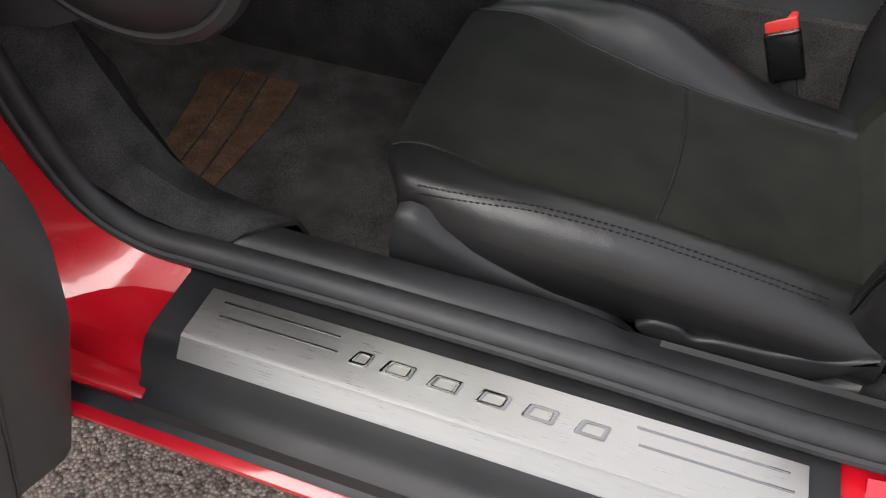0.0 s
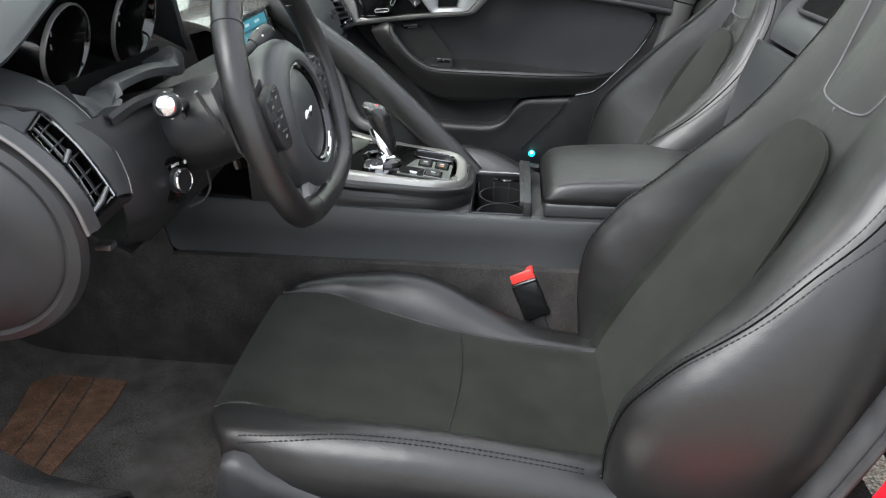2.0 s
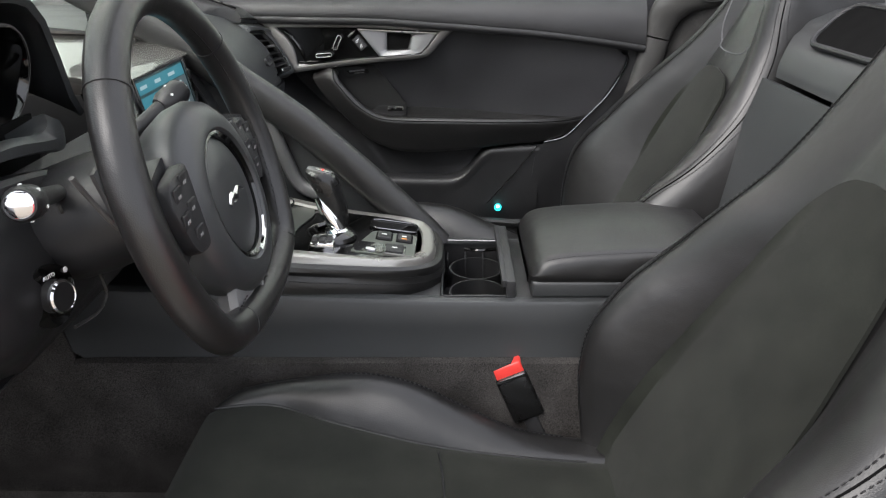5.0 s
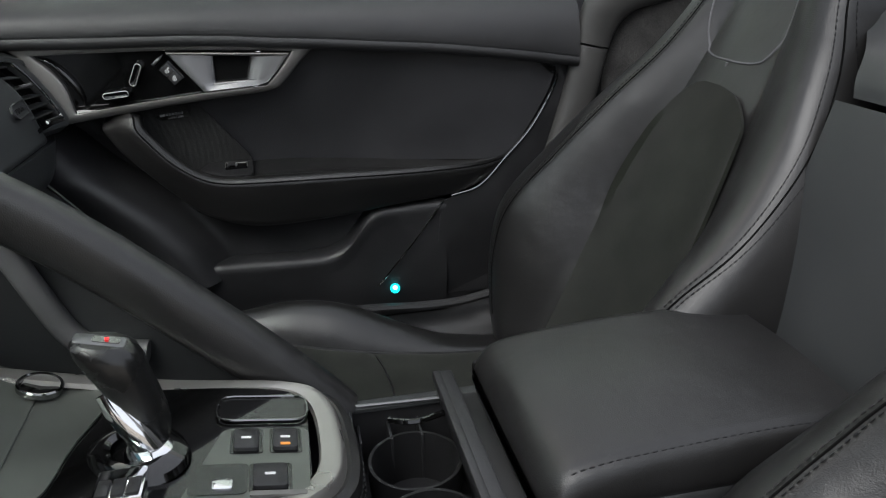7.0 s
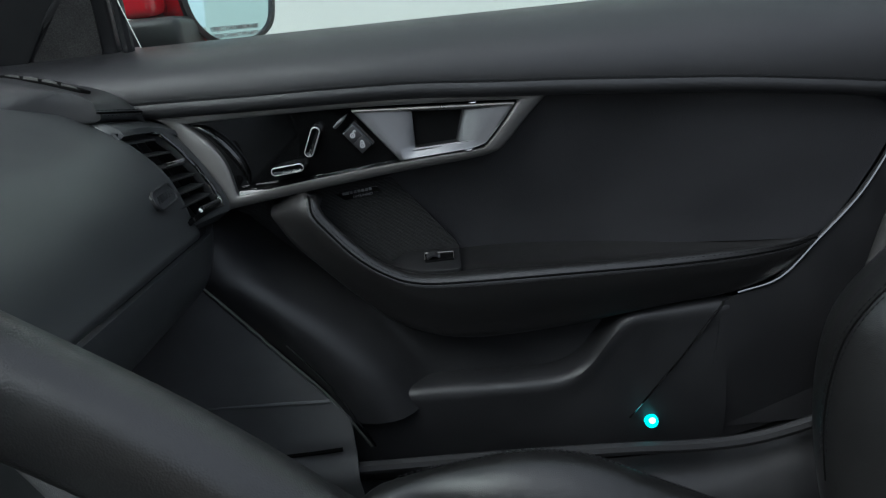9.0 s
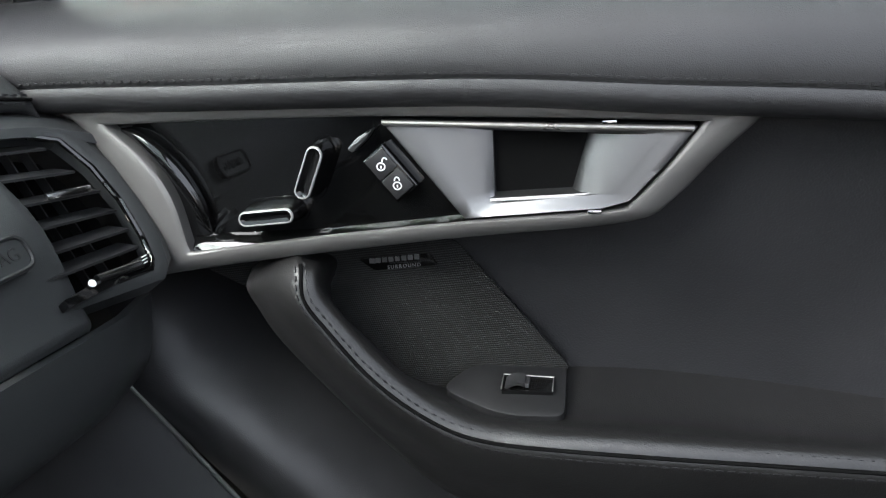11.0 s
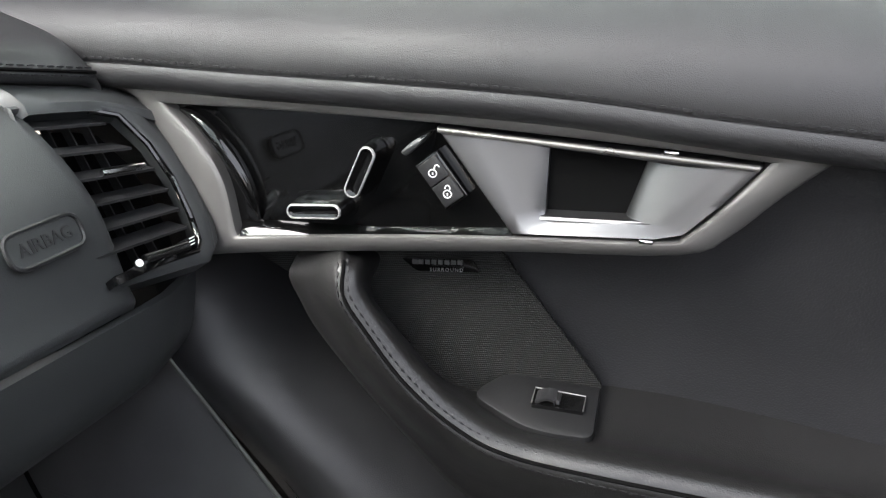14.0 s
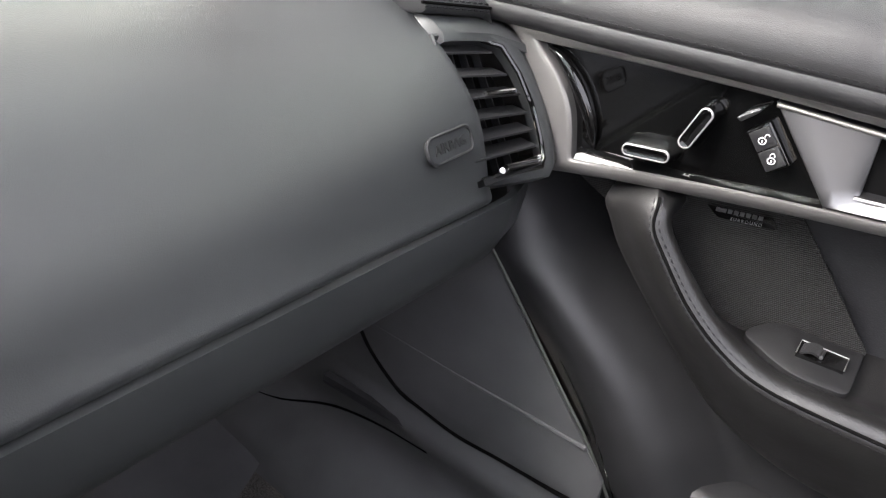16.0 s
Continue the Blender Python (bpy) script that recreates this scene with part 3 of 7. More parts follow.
def build_door():
    d = base("passenger_door", (0.25, 1.5, 0.35), "closed black leather-trimmed car door with silver handle", "car door", kind="structure")
    # upper pad below the window
    rows, rows2 = [], []
    for x in np.linspace(-0.50, 0.715, 48):
        s = soft_table(x, SEAM)
        k = (0.945 - s) / 0.065
        prof = [(1.4480, s), (1.4445, s + 0.0012 * k), (1.4432, s + 0.005 * k), (1.4432, s + 0.012 * k), (1.446, s + 0.024 * k), (1.456, s + 0.037 * k), (1.476, s + 0.050 * k), (1.50, s + 0.058 * k), (1.525, s + 0.0625 * k), (1.545, s + 0.064 * k), (1.552, s + 0.058 * k), (1.555, s + 0.03 * k)]
        rows.append([(x, y, z) for y, z in prof])
        low = [(1.4480, s), (1.4440, s - 0.0010), (1.4432, s - 0.0030), (1.4436, s - 0.0060), (1.4455, s - 0.0090), (1.4500, s - 0.0115), (1.475, s - 0.0130)]
        rows2.append([(x, y, z) for y, z in low])
    part("upper_pad", thick(loft(rows), 0.004), PAD, d, "grained black leather window ledge")
    part("lower_roll", thick(loft(rows2), 0.003), PAD, d)
    xs = np.linspace(-0.50, 0.715, 120)
    part("seam_groove", sweep([(x, 1.4442, soft_table(x, SEAM) + 0.0002) for x in xs], 0.0021, 6), DARK, d)
    part("seam_stitching", stitches([[(x, 1.4425, soft_table(x, SEAM) + 0.0048) for x in xs], [(x, 1.4424, soft_table(x, SEAM) - 0.0044) for x in xs]], 0.0042, 0.0018, 0.0011), THREAD, d, "black double stitching")
    # carrier: the door's body behind all trim
    part("carrier", block((-0.33, 1.555, 0.30), (0.86, 1.60, 0.935), 0.01), PLASTIC, d)
    part("outer_skin", thick(loft([[(x, y, z) for y, z in [(1.60, 0.935), (1.66, 0.92), (1.70, 0.80), (1.70, 0.55), (1.64, 0.25)]] for x in np.linspace(-0.4, 0.9, 8)]), 0.01), RED, d, "glossy red painted outer skin")
    # flat insert
    top = lambda x: soft_table(x, SEAM) - 0.012
    low_line = [(0.0, 0.662), (0.17, 0.660), (0.27, 0.657), (0.43, 0.649), (0.593, 0.645), (0.615, 0.665), (0.635, 0.693), (0.66, 0.735), (0.679, 0.773), (0.682, 0.79)]
    rows = []
    for x in list(np.linspace(0.0, 0.58, 40)) + list(np.linspace(0.59, 0.682, 16)):
        t = min(top(x), soft_table(x, [(0.0, 0.88), (0.6, 0.82), (0.64, 0.812), (0.663, 0.801), (0.676, 0.79), (0.682, 0.7905)]))
        b = table(x, low_line)
        rows.append([(x, insert_y(x, b + (t - b) * v), b + (t - b) * v) for v in np.linspace(0, 1, 14)])
    part("insert_panel", thick(loft(rows), 0.004), INSERT, d, "smooth black insert panel")
    rim = smooth_line([(0.50, 1.470, 0.588), (0.55, 1.468, 0.603), (0.594, 1.468, 0.647), (0.637, 1.468, 0.693), (0.664, 1.468, 0.735), (0.682, 1.466, 0.773), (0.683, 1.464, 0.79), (0.668, 1.463, 0.80)], 6)
    part("insert_rim", sweep(rim, 0.0022, 8), SMOKE, d, "thin shiny edge strip")
    # rear surround of the insert
    rows = []
    edge = [(0.482, 0.578), (0.544, 0.598), (0.593, 0.647), (0.636, 0.693), (0.664, 0.735), (0.684, 0.775), (0.684, 0.80), (0.64, 0.818), (0.60, 0.826)]
    outer = [(0.46, 0.36), (0.62, 0.40), (0.72, 0.55), (0.77, 0.65), (0.79, 0.72), (0.80, 0.78), (0.81, 0.81), (0.815, 0.83), (0.82, 0.84)]
    for (x, z), (u, w) in zip(edge, outer):
        rows.append([(x + (u - x) * t, 1.474 + 0.03 * t * t, z + (w - z) * t) for t in np.linspace(0, 1, 8)])
    part("rear_surround", thick(loft(rows), 0.004), PLASTIC, d)
    # lower panel with the map pocket
    def lip_z(x):
        return soft_table(x, [(-0.02, 0.494), (0.10, 0.497), (0.24, 0.494), (0.285, 0.497), (0.315, 0.514), (0.34, 0.545), (0.362, 0.569), (0.40, 0.575), (0.48, 0.579)])
    rows = []
    for x in np.linspace(-0.02, 0.49, 40):
        z = lip_z(x)
        b = 0.395
        prof = [(1.520, z + 0.001), (1.483, z + 0.002), (1.474, z - 0.001), (1.4695, z - 0.007), (1.4695, z - 0.016), (1.472, z - 0.026), (1.474, z - 0.04), (1.476, b + 0.04), (1.484, b), (1.50, b - 0.04)]
        rows.append([(x, y, zz) for y, zz in prof])
    part("pocket_lip", thick(loft(rows), 0.003), PLASTIC, d, "moulded black pocket lip")
    part("lower_rear_panel", thick(loft([[(x, 1.482 + 0.015 * ((0.58 - z) / 0.18), z) for x in np.linspace(0.485 - (0.578 - z) * 0.80, 0.66 - (0.58 - z) * 0.15, 10)] for z in np.linspace(0.58, 0.39, 12)]), 0.004), PLASTIC, d)
    part("panel_line", sweep([(0.484, 1.4685, 0.579), (0.43, 1.4680, 0.508), (0.364, 1.4685, 0.431)], 0.0013, 6), SMOKE, d, "thin shiny joint line")
    # pocket back and the bulging front panel
    rows = []
    for z in np.linspace(0.745, 0.47, 26):
        row = []
        xl = table(z, [(0.47, -0.005), (0.512, -0.005), (0.669, -0.137), (0.745, -0.16)])
        for u in np.linspace(0, 1, 44):
            x = xl + (0.50 - xl) * u
            crest = table(z, [(0.47, 0.075), (0.53, 0.045), (0.58, 0.005), (0.63, -0.045), (0.68, -0.10), (0.745, -0.16)])
            hump = math.exp(-((x - crest + 0.02) / 0.045) ** 2) * (1 - ease((z - 0.66) / 0.06))
            y = 1.468 + (0.052 + 0.06 * ease((z - 0.60) / 0.06)) * ease((x - crest) / 0.06) - 0.018 * hump
            row.append((x, y, z))
        rows.append(row)
    part("pocket_panel", thick(loft(rows), 0.004), PLASTIC, d, "moulded black lower panel")
    for k, (dx, dy, m) in enumerate(((0.0, 0.0, PLATE), (0.016, 0.004, SMOKE))):
        part("edge_strip", sweep(smooth_line([(-0.140 + dx, 1.452 + dy, 0.672), (-0.10 + dx, 1.451 + dy, 0.625), (-0.05 + dx, 1.450 + dy, 0.563), (-0.006 + dx * 0.6, 1.450 + dy, 0.508), (0.034 + dx * 0.3, 1.455, 0.434)], 5), 0.0017, 8), m, d, "thin satin edge strip")
    # armrest
    ridge = [(-0.004, 1.468, 0.770), (0.004, 1.452, 0.762), (0.007, 1.443, 0.744), (0.021, 1.441, 0.724), (0.050, 1.439, 0.690), (0.085, 1.438, 0.664), (0.12, 1.437, 0.6515), (0.18, 1.437, 0.6475),
             (0.30, 1.438, 0.645), (0.41, 1.441, 0.6425), (0.50, 1.448, 0.642), (0.56, 1.459, 0.644), (0.594, 1.472, 0.648)]
    under = [(-0.046, 1.482, 0.752), (-0.046, 1.470, 0.742), (-0.038, 1.468, 0.728), (-0.024, 1.466, 0.706), (0.010, 1.464, 0.668), (0.045, 1.463, 0.632), (0.092, 1.462, 0.592), (0.17, 1.462, 0.567),
             (0.29, 1.463, 0.570), (0.41, 1.466, 0.583), (0.50, 1.472, 0.590), (0.56, 1.474, 0.612), (0.596, 1.478, 0.643)]
    back = [(-0.012, 1.500, 0.762), (0.010, 1.502, 0.752), (0.002, 1.503, 0.730), (0.006, 1.503, 0.714), (0.030, 1.504, 0.686), (0.057, 1.508, 0.657), (0.100, 1.520, 0.646), (0.176, 1.534, 0.662),
            (0.30, 1.526, 0.658), (0.42, 1.513, 0.652), (0.50, 1.502, 0.648), (0.56, 1.490, 0.647), (0.598, 1.482, 0.649)]
    rows = []
    seams = []
    for k, (r, u, b) in enumerate(zip(smooth_line(ridge, 6), smooth_line(under, 6), smooth_line(back, 6))):
        roll = 1 - ease((k - 30) / 12)
        front = r.lerp(u, 0.38)
        front.y -= 0.005
        mid = r.lerp(u, 0.75)
        mid.y -= 0.003
        sag = r.lerp(b, 0.45 + 0.2 * roll) + Vector((0.006, -0.006, 0.007)) * roll * ease((k - 3) / 9)
        sag.z -= 0.004 * (1 - roll)
        crest = r.lerp(b, 0.15 + 0.13 * roll) + Vector((0.009, -0.008, 0.011)) * roll * ease((k - 3) / 9) + Vector((0, -0.003, 0.0065)) * (1 - roll)
        fall = r.lerp(front, 0.35) + Vector((0, -0.002, 0.0))
        seams.append((r.lerp(crest, 0.55 - 0.2 * roll), r.copy(), r.lerp(fall, 0.55)))
        sec = [b, sag, crest, r, fall, front, mid, u, u + Vector((0.004, 0.03, 0.004))]
        rows.append(smooth_line(sec, 3))
    part("armrest", loft(rows, caps=True), LEATHER, d, "padded black leather armrest")
    out = Vector((0, -0.0010, 0.0007))
    seams = seams[5:]
    part("armrest_stitching", stitches([[q[0] + out for q in seams], [q[2] + out for q in seams]], 0.0042, 0.0022, 0.0010), THREAD, d, "black double stitching")
    part("armrest_seam", sweep([q[1] + out * 0.4 for q in seams], 0.0013, 6), DARK, d)
    # speaker cloth
    o = round_poly([(-0.094, 1.5010, 0.746), (0.0, 1.4985, 0.762), (0.0965, 1.4975, 0.768), (0.1715, 1.5130, 0.668), (0.15, 1.5155, 0.652), (0.078, 1.5180, 0.636), (-0.01, 1.5080, 0.700)], 0.004, 3)
    part("speaker_grille", slab(o, (0, -1, 0.155), 0.003, 0.0), GRILLE, d, "black woven speaker mesh")
    plate = round_poly([(0.0275, 1.4955, 0.7545), (0.0790, 1.4945, 0.7592), (0.0840, 1.4973, 0.7497), (0.0380, 1.4990, 0.7445)], 0.003, 4)
    bd = part("speaker_badge", slab(plate, (0, -1, 0.28), 0.002, 0.0006), SMOKE, d, "small dark metal badge with plain bars and lettering")
    for k in range(8):
        x = 0.0365 + k * 0.0046
        w = 0.0042 if k == 0 else 0.0032
        part("badge_bar", block((x, 1.4935, 0.7518 + 0.00045 * k), (x + w, 1.4950, 0.7550 + 0.00045 * k), 0), BRIGHT, bd)
    words("badge_lettering", "SURROUND", 0.0036, axes((0.0605, 1.4955, 0.7494), (1, 0, 0.098), (0, -1, 0.2)), BRIGHT, bd, 0.0004, 1.35)
    return d


def build_door_handle(d):
    """Silver frame, gloss panel with seat switches, lock buttons and the release."""
    N = (0, -1, 0)
    def edge(pts, corners, y):
        """The outline with curved runs between its sharp corners."""
        out = []
        for k, c in enumerate(corners):
            end = corners[k + 1] if k + 1 < len(corners) else len(pts)
            out += smooth_line([(x, y, z) for x, z in (pts + pts[:1])[c:end + 1]], 4)[:-1]
        return out
    # silver frame as a loft between matching outlines; its lower band leans under
    outer = [(-0.163, 0.8712), (-0.066, 0.8698), (0.041, 0.8686), (0.137, 0.8655), (0.2247, 0.8600), (0.2860, 0.8550), (0.2588, 0.8284), (0.2355, 0.8030), (0.2090, 0.7885), (0.1075, 0.7790), (0.0, 0.7670), (-0.0795, 0.7570), (-0.1015, 0.7545), (-0.1050, 0.7733), (-0.1163, 0.8097), (-0.1411, 0.8579)]
    inner = [(-0.1215, 0.8583), (-0.0301, 0.8583), (0.0588, 0.8572), (0.137, 0.8540), (0.20, 0.8508), (0.2495, 0.8475), (0.2315, 0.8234), (0.2120, 0.8025), (0.1976, 0.7969), (0.1139, 0.7914), (0.0233, 0.7829), (-0.05, 0.7745), (-0.0742, 0.7715), (-0.0772, 0.7757), (-0.0832, 0.8084), (-0.0976, 0.8341)]
    o, i = edge(outer, (0, 5, 12), 1.4555), edge(inner, (0, 5, 12), 1.4555)
    lean = [0.0065 * min(1, min(k - 20, 48 - k) / 6) if 20 <= k <= 48 else 0.0 for k in range(len(o))]
    def band(t, y):
        return [p.lerp(q, t) + Vector((0, y + s_ * (1 - t), 0)) for p, q, s_ in zip(o, i, lean)]
    part("handle_surround", loft([band(0, 0.018), band(0, 0.0025), band(0.05, 0.0008), band(0.14, -0.0002), band(0.5, -0.0014), band(0.86, -0.0008), band(0.95, 0.0), band(1, 0.0014), band(1, 0.016)], closed=True), SATIN, d, "satin silver surround")
    # gloss panel: a shallow tray with a rounded lip on its front end and a sloping ledge below
    bed = [(-0.1225, 0.8592), (-0.03, 0.8592), (0.0605, 0.8580), (0.1140, 0.7905), (0.0233, 0.7820), (-0.05, 0.7736), (-0.0752, 0.7704), (-0.0782, 0.7757), (-0.0840, 0.8084), (-0.0985, 0.8341)]
    part("gloss_panel", slab([tuple(p) for p in edge(bed, (0, 2, 3, 6), 1.4665)], N, 0.008), GLOSS, d, "glossy black control panel")
    lip = smooth_line([(-0.1150, 1.4640, 0.8540), (-0.1010, 1.4620, 0.8480), (-0.0840, 1.4610, 0.8320), (-0.0715, 1.4610, 0.8135), (-0.0640, 1.4620, 0.7950), (-0.0625, 1.4650, 0.7820)], 8)
    part("panel_lip", sweep(lip, [0.0008 + 0.0052 * math.sin(math.pi * min(1, 0.04 + i / (len(lip) - 1) * 0.96)) for i in range(len(lip))], 14, up=(0, 1, 0)), GLOSS, d, "rounded gloss lip")
    low = [(-0.0748, 0.7708), (-0.05, 0.7738), (0.0233, 0.7822), (0.1120, 0.7908)]
    part("panel_ledge", loft([[(x, y, z + (rise * (1.9 - 1.3 * ease((x + 0.075) / 0.10)))) for x, z in low] for y, rise in ((1.4575, 0.0), (1.4600, 0.0022), (1.4630, 0.0040), (1.4668, 0.0052))]), GLOSS, d)
    # two seat controls: rounded bars with a bright ring
    for (cx, cz, ang, hl, hw) in ((0.0183, 0.8253, 65.7, 0.0180, 0.0058), (-0.0137, 0.7974, 4.6, 0.0192, 0.0054)):
        u, v = Vector((math.cos(radians(ang)), 0, math.sin(radians(ang)))), Vector((-math.sin(radians(ang)), 0, math.cos(radians(ang))))
        def pill(l, w, y):
            pts = []
            for k in range(28):
                a = 2 * math.pi * (k + 0.5) / 28
                off = u * (l - w) * (1 if math.cos(a) > 0 else -1) + (u * math.cos(a) + v * math.sin(a)) * w
                pts.append(Vector((cx, y, cz)) + off)
            return pts
        part("switch_socket", loft([pill(hl + 0.0040, hw + 0.0040, 1.4675), pill(hl + 0.0036, hw + 0.0036, 1.4655), pill(hl + 0.0022, hw + 0.0022, 1.4655), pill(hl + 0.0020, hw + 0.0020, 1.4675)], closed=True), GLOSS, d)
        sw = part("seat_switch", loft([pill(hl + 0.0016, hw + 0.0016, 1.4675), pill(hl + 0.0008, hw + 0.0008, 1.458), pill(hl, hw, 1.450), pill(hl - 0.0010, hw - 0.0010, 1.4472), pill(hl - 0.0030, hw - 0.0030, 1.4480), pill(hl - 0.0042, hw - 0.0042, 1.4486)], closed=True, caps=True), GLOSS, d, "glossy black seat switch")
        part("switch_ring", loft([pill(hl - 0.0004, hw - 0.0004, 1.4482), pill(hl - 0.0008, hw - 0.0008, 1.4466), pill(hl - 0.0014, hw - 0.0014, 1.4464), pill(hl - 0.0018, hw - 0.0018, 1.4482)], closed=True), RING, sw, "pale silver ring")
    # lock buttons in their slanting block
    u = Vector((0.0187, 0, -0.0239)).normalized()
    v = Vector((-u.z, 0, u.x))
    mid = Vector((0.0677, 1.4585, 0.8222))
    bl = round_poly([tuple(mid + v * a + u * b + Vector((0, -0.0022, 0))) for a, b in ((-0.0088, -0.0165), (0.0088, -0.0165), (0.0088, 0.0165), (-0.0088, 0.0165))], 0.001, 3)
    part("button_block", slab(bl, N, 0.010, 0.0008), GLOSS, d)
    for k in (0, 1):
        c = mid + u * (0.0076 * (2 * k - 1))
        pts = [c + v * a + u * b for a, b in ((-0.0073, -0.0073), (0.0073, -0.0073), (0.0073, 0.0073), (-0.0073, 0.0073))]
        bt = part("lock_button", slab([Vector(p) + Vector((0, -0.0040, 0)) for p in round_poly([tuple(q) for q in pts], 0.001, 3)], N, 0.005, 0.0006), PLASTIC, d, "small black lock button with white padlock mark")
        cc = c + Vector((0, -0.0043, -0.0012))
        body = [cc + Vector((0.0025 * math.cos(a), 0, 0.0023 * math.sin(a))) for a in np.linspace(0, 2 * math.pi, 16, endpoint=False)]
        swing = 0.0026 if k == 0 else 0.0
        hoop = [cc + Vector((swing + 0.0016 * math.cos(a), 0, 0.0030 + 0.0024 * math.sin(a))) for a in np.linspace(0 if k else 0.5, math.pi, 9)]
        part("padlock_mark", join(sweep(body, 0.00042, 6, up=(0, 1, 0), closed=True), sweep(hoop, 0.00042, 6, up=(0, 1, 0)), sweep([cc + Vector((0, 0, 0.0006)), cc - Vector((0, 0, 0.0010))], 0.0005, 6, up=(0, 1, 0))), WHITE_MARK, bt)
    cl = round_poly([(0.0415, 1.4560, 0.8378), (0.0490, 1.4560, 0.8450), (0.0590, 1.4560, 0.8502), (0.0550, 1.4560, 0.8440), (0.0450, 1.4560, 0.8355)], 0.0015, 3)
    part("button_lens", slab(cl, N, 0.008, 0.001), BRIGHT, d, "polished button end")
    # release: bezel falling into a deep cup, with a curved pull
    bo = [(0.0640, 0.8546), (0.2465, 0.8450), (0.2288, 0.8227), (0.2100, 0.8028), (0.1943, 0.7985), (0.1120, 0.7930)]
    hi = [(0.1307, 0.8455), (0.2224, 0.8410), (0.2110, 0.8240), (0.1990, 0.8090), (0.1880, 0.8070), (0.1307, 0.8040)]
    deep = [0.0060, 0.0003, 0.0003, 0.0004, 0.0010, 0.0050]
    def spread(pts, y, more=None):
        out = []
        for k in range(len(pts)):
            a, b = pts[k], pts[(k + 1) % len(pts)]
            da, db = (more[k], more[(k + 1) % len(pts)]) if more else (0, 0)
            out += [Vector((a[0] + (b[0] - a[0]) * t / 6, y + da + (db - da) * t / 6, a[1] + (b[1] - a[1]) * t / 6)) for t in range(6)]
        return out
    o1, i1 = spread(bo, 1.4572), spread(hi, 1.4572, deep)
    def step(t, y):
        return [p.lerp(q, t) + Vector((0, y, 0)) for p, q in zip(o1, i1)]
    # black sheet behind the bezel paints the shade in the gap round it
    part("gap_shade_sheet", slab([(x, 1.4690, z) for x, z in ((0.0600, 0.8575), (0.2500, 0.8480), (0.2310, 0.8220), (0.2110, 0.8010), (0.1950, 0.7965), (0.1115, 0.7910))], N, 0.004), DARK, d)
    h = part("release_bezel", loft([step(0, 0.012), step(0, 0.0008), step(0.02, -0.0004), step(0.06, -0.0008), step(0.35, -0.0004), step(0.7, -0.0003), step(0.93, 0.0), step(1, 0.0014), step(1, 0.020)], closed=True), BRIGHT, d, "brushed silver release bezel")
    part("cup", join(slab([(0.122, 1.4800, 0.851), (0.20, 1.4800, 0.851), (0.20, 1.4800, 0.8225), (0.122, 1.4800, 0.8225)], N, 0.006), slab([(0.122, 1.4785, 0.8216), (0.20, 1.4785, 0.8216), (0.20, 1.4785, 0.795), (0.122, 1.4785, 0.795)], N, 0.006), block((0.122, 1.474, 0.8475), (0.20, 1.492, 0.852), 0)), KICK, h, "dark hollow behind the lever")
    part("ledge", loft([[(0.128 + (0.197 - 0.128) * t, 1.4600 + y, 0.8045 + 0.0030 * t + z) for t in np.linspace(0, 1, 6)] for y, z in ((-0.0012, -0.0012), (0.0, 0.0004), (0.006, 0.0014), (0.013, 0.0040), (0.0195, 0.0085))]), BRIGHT, h)
    lev = []
    for t in np.linspace(0, 1, 10):
        z, xr, xl = 0.8070 + 0.0345 * t, 0.2010 + 0.0262 * t, 0.1755 + 0.0092 * t
        lev.append([(xr + (xl - xr) * q, y, z) for q, y in ((0.0, 1.4566), (0.14, 1.4568), (0.35, 1.4580), (0.6, 1.4602), (0.8, 1.4632), (0.93, 1.4670), (1.0, 1.4710), (1.03, 1.4755), (1.02, 1.4800))])
    part("pull", thick(loft(lev), 0.002), BRIGHT, h, "brushed silver pull")
    part("chrome_edge", sweep([(0.0655, 1.4562, 0.8532), (0.16, 1.4550, 0.8483), (0.2440, 1.4560, 0.8440)], 0.0019, 10), FRAME, h, "bright upper edge")
    for x, z in ((0.1985, 0.8492), (0.1900, 0.7972)):
        part("clip", block((x - 0.004, 1.4540, z - 0.001), (x + 0.004, 1.4575, z + 0.001), 0.0005), CHROME, h)
    # window switch pod
    pod = round_poly([(0.080, 1.490, 0.6640), (0.102, 1.513, 0.6725), (0.1695, 1.512, 0.6722), (0.170, 1.466, 0.6590), (0.128, 1.462, 0.6600)], [0.014, 0.010, 0.003, 0.008, 0.02], 5)
    pd = part("switch_pod", slab([Vector(p) + Vector((0, 0, -0.0035)) for p in pod], (0, -0.25, 1), 0.012, 0.0015), POD, d, "matte black switch pod")
    part("switch_recess", slab([(0.126, 1.4985, 0.6675), (0.161, 1.4985, 0.6665), (0.161, 1.4835, 0.6635), (0.126, 1.4835, 0.6640)], (0, -0.25, 1), 0.004), GLOSS, pd)
    part("recess_edge", sweep([(0.126, 1.4835, 0.6648), (0.126, 1.4985, 0.6683), (0.161, 1.4985, 0.6673), (0.161, 1.4835, 0.6643)], 0.0006, 6), FRAME, pd, "thin silver recess edge")
    sw = part("window_switch", thick(loft([[(0.128 + 0.014 * t, 1.4845, 0.6650 + 0.004 * math.sin(t * 2.4)), (0.128 + 0.014 * t, 1.4965, 0.6672 + 0.004 * math.sin(t * 2.4))] for t in np.linspace(0, 1, 6)]), 0.002), PLASTIC, pd, "black rocker window switch")
    part("switch_tip", block((0.1420, 1.4850, 0.6650), (0.1448, 1.4960, 0.6685), 0.0006), BRIGHT, sw, "silver switch tip")


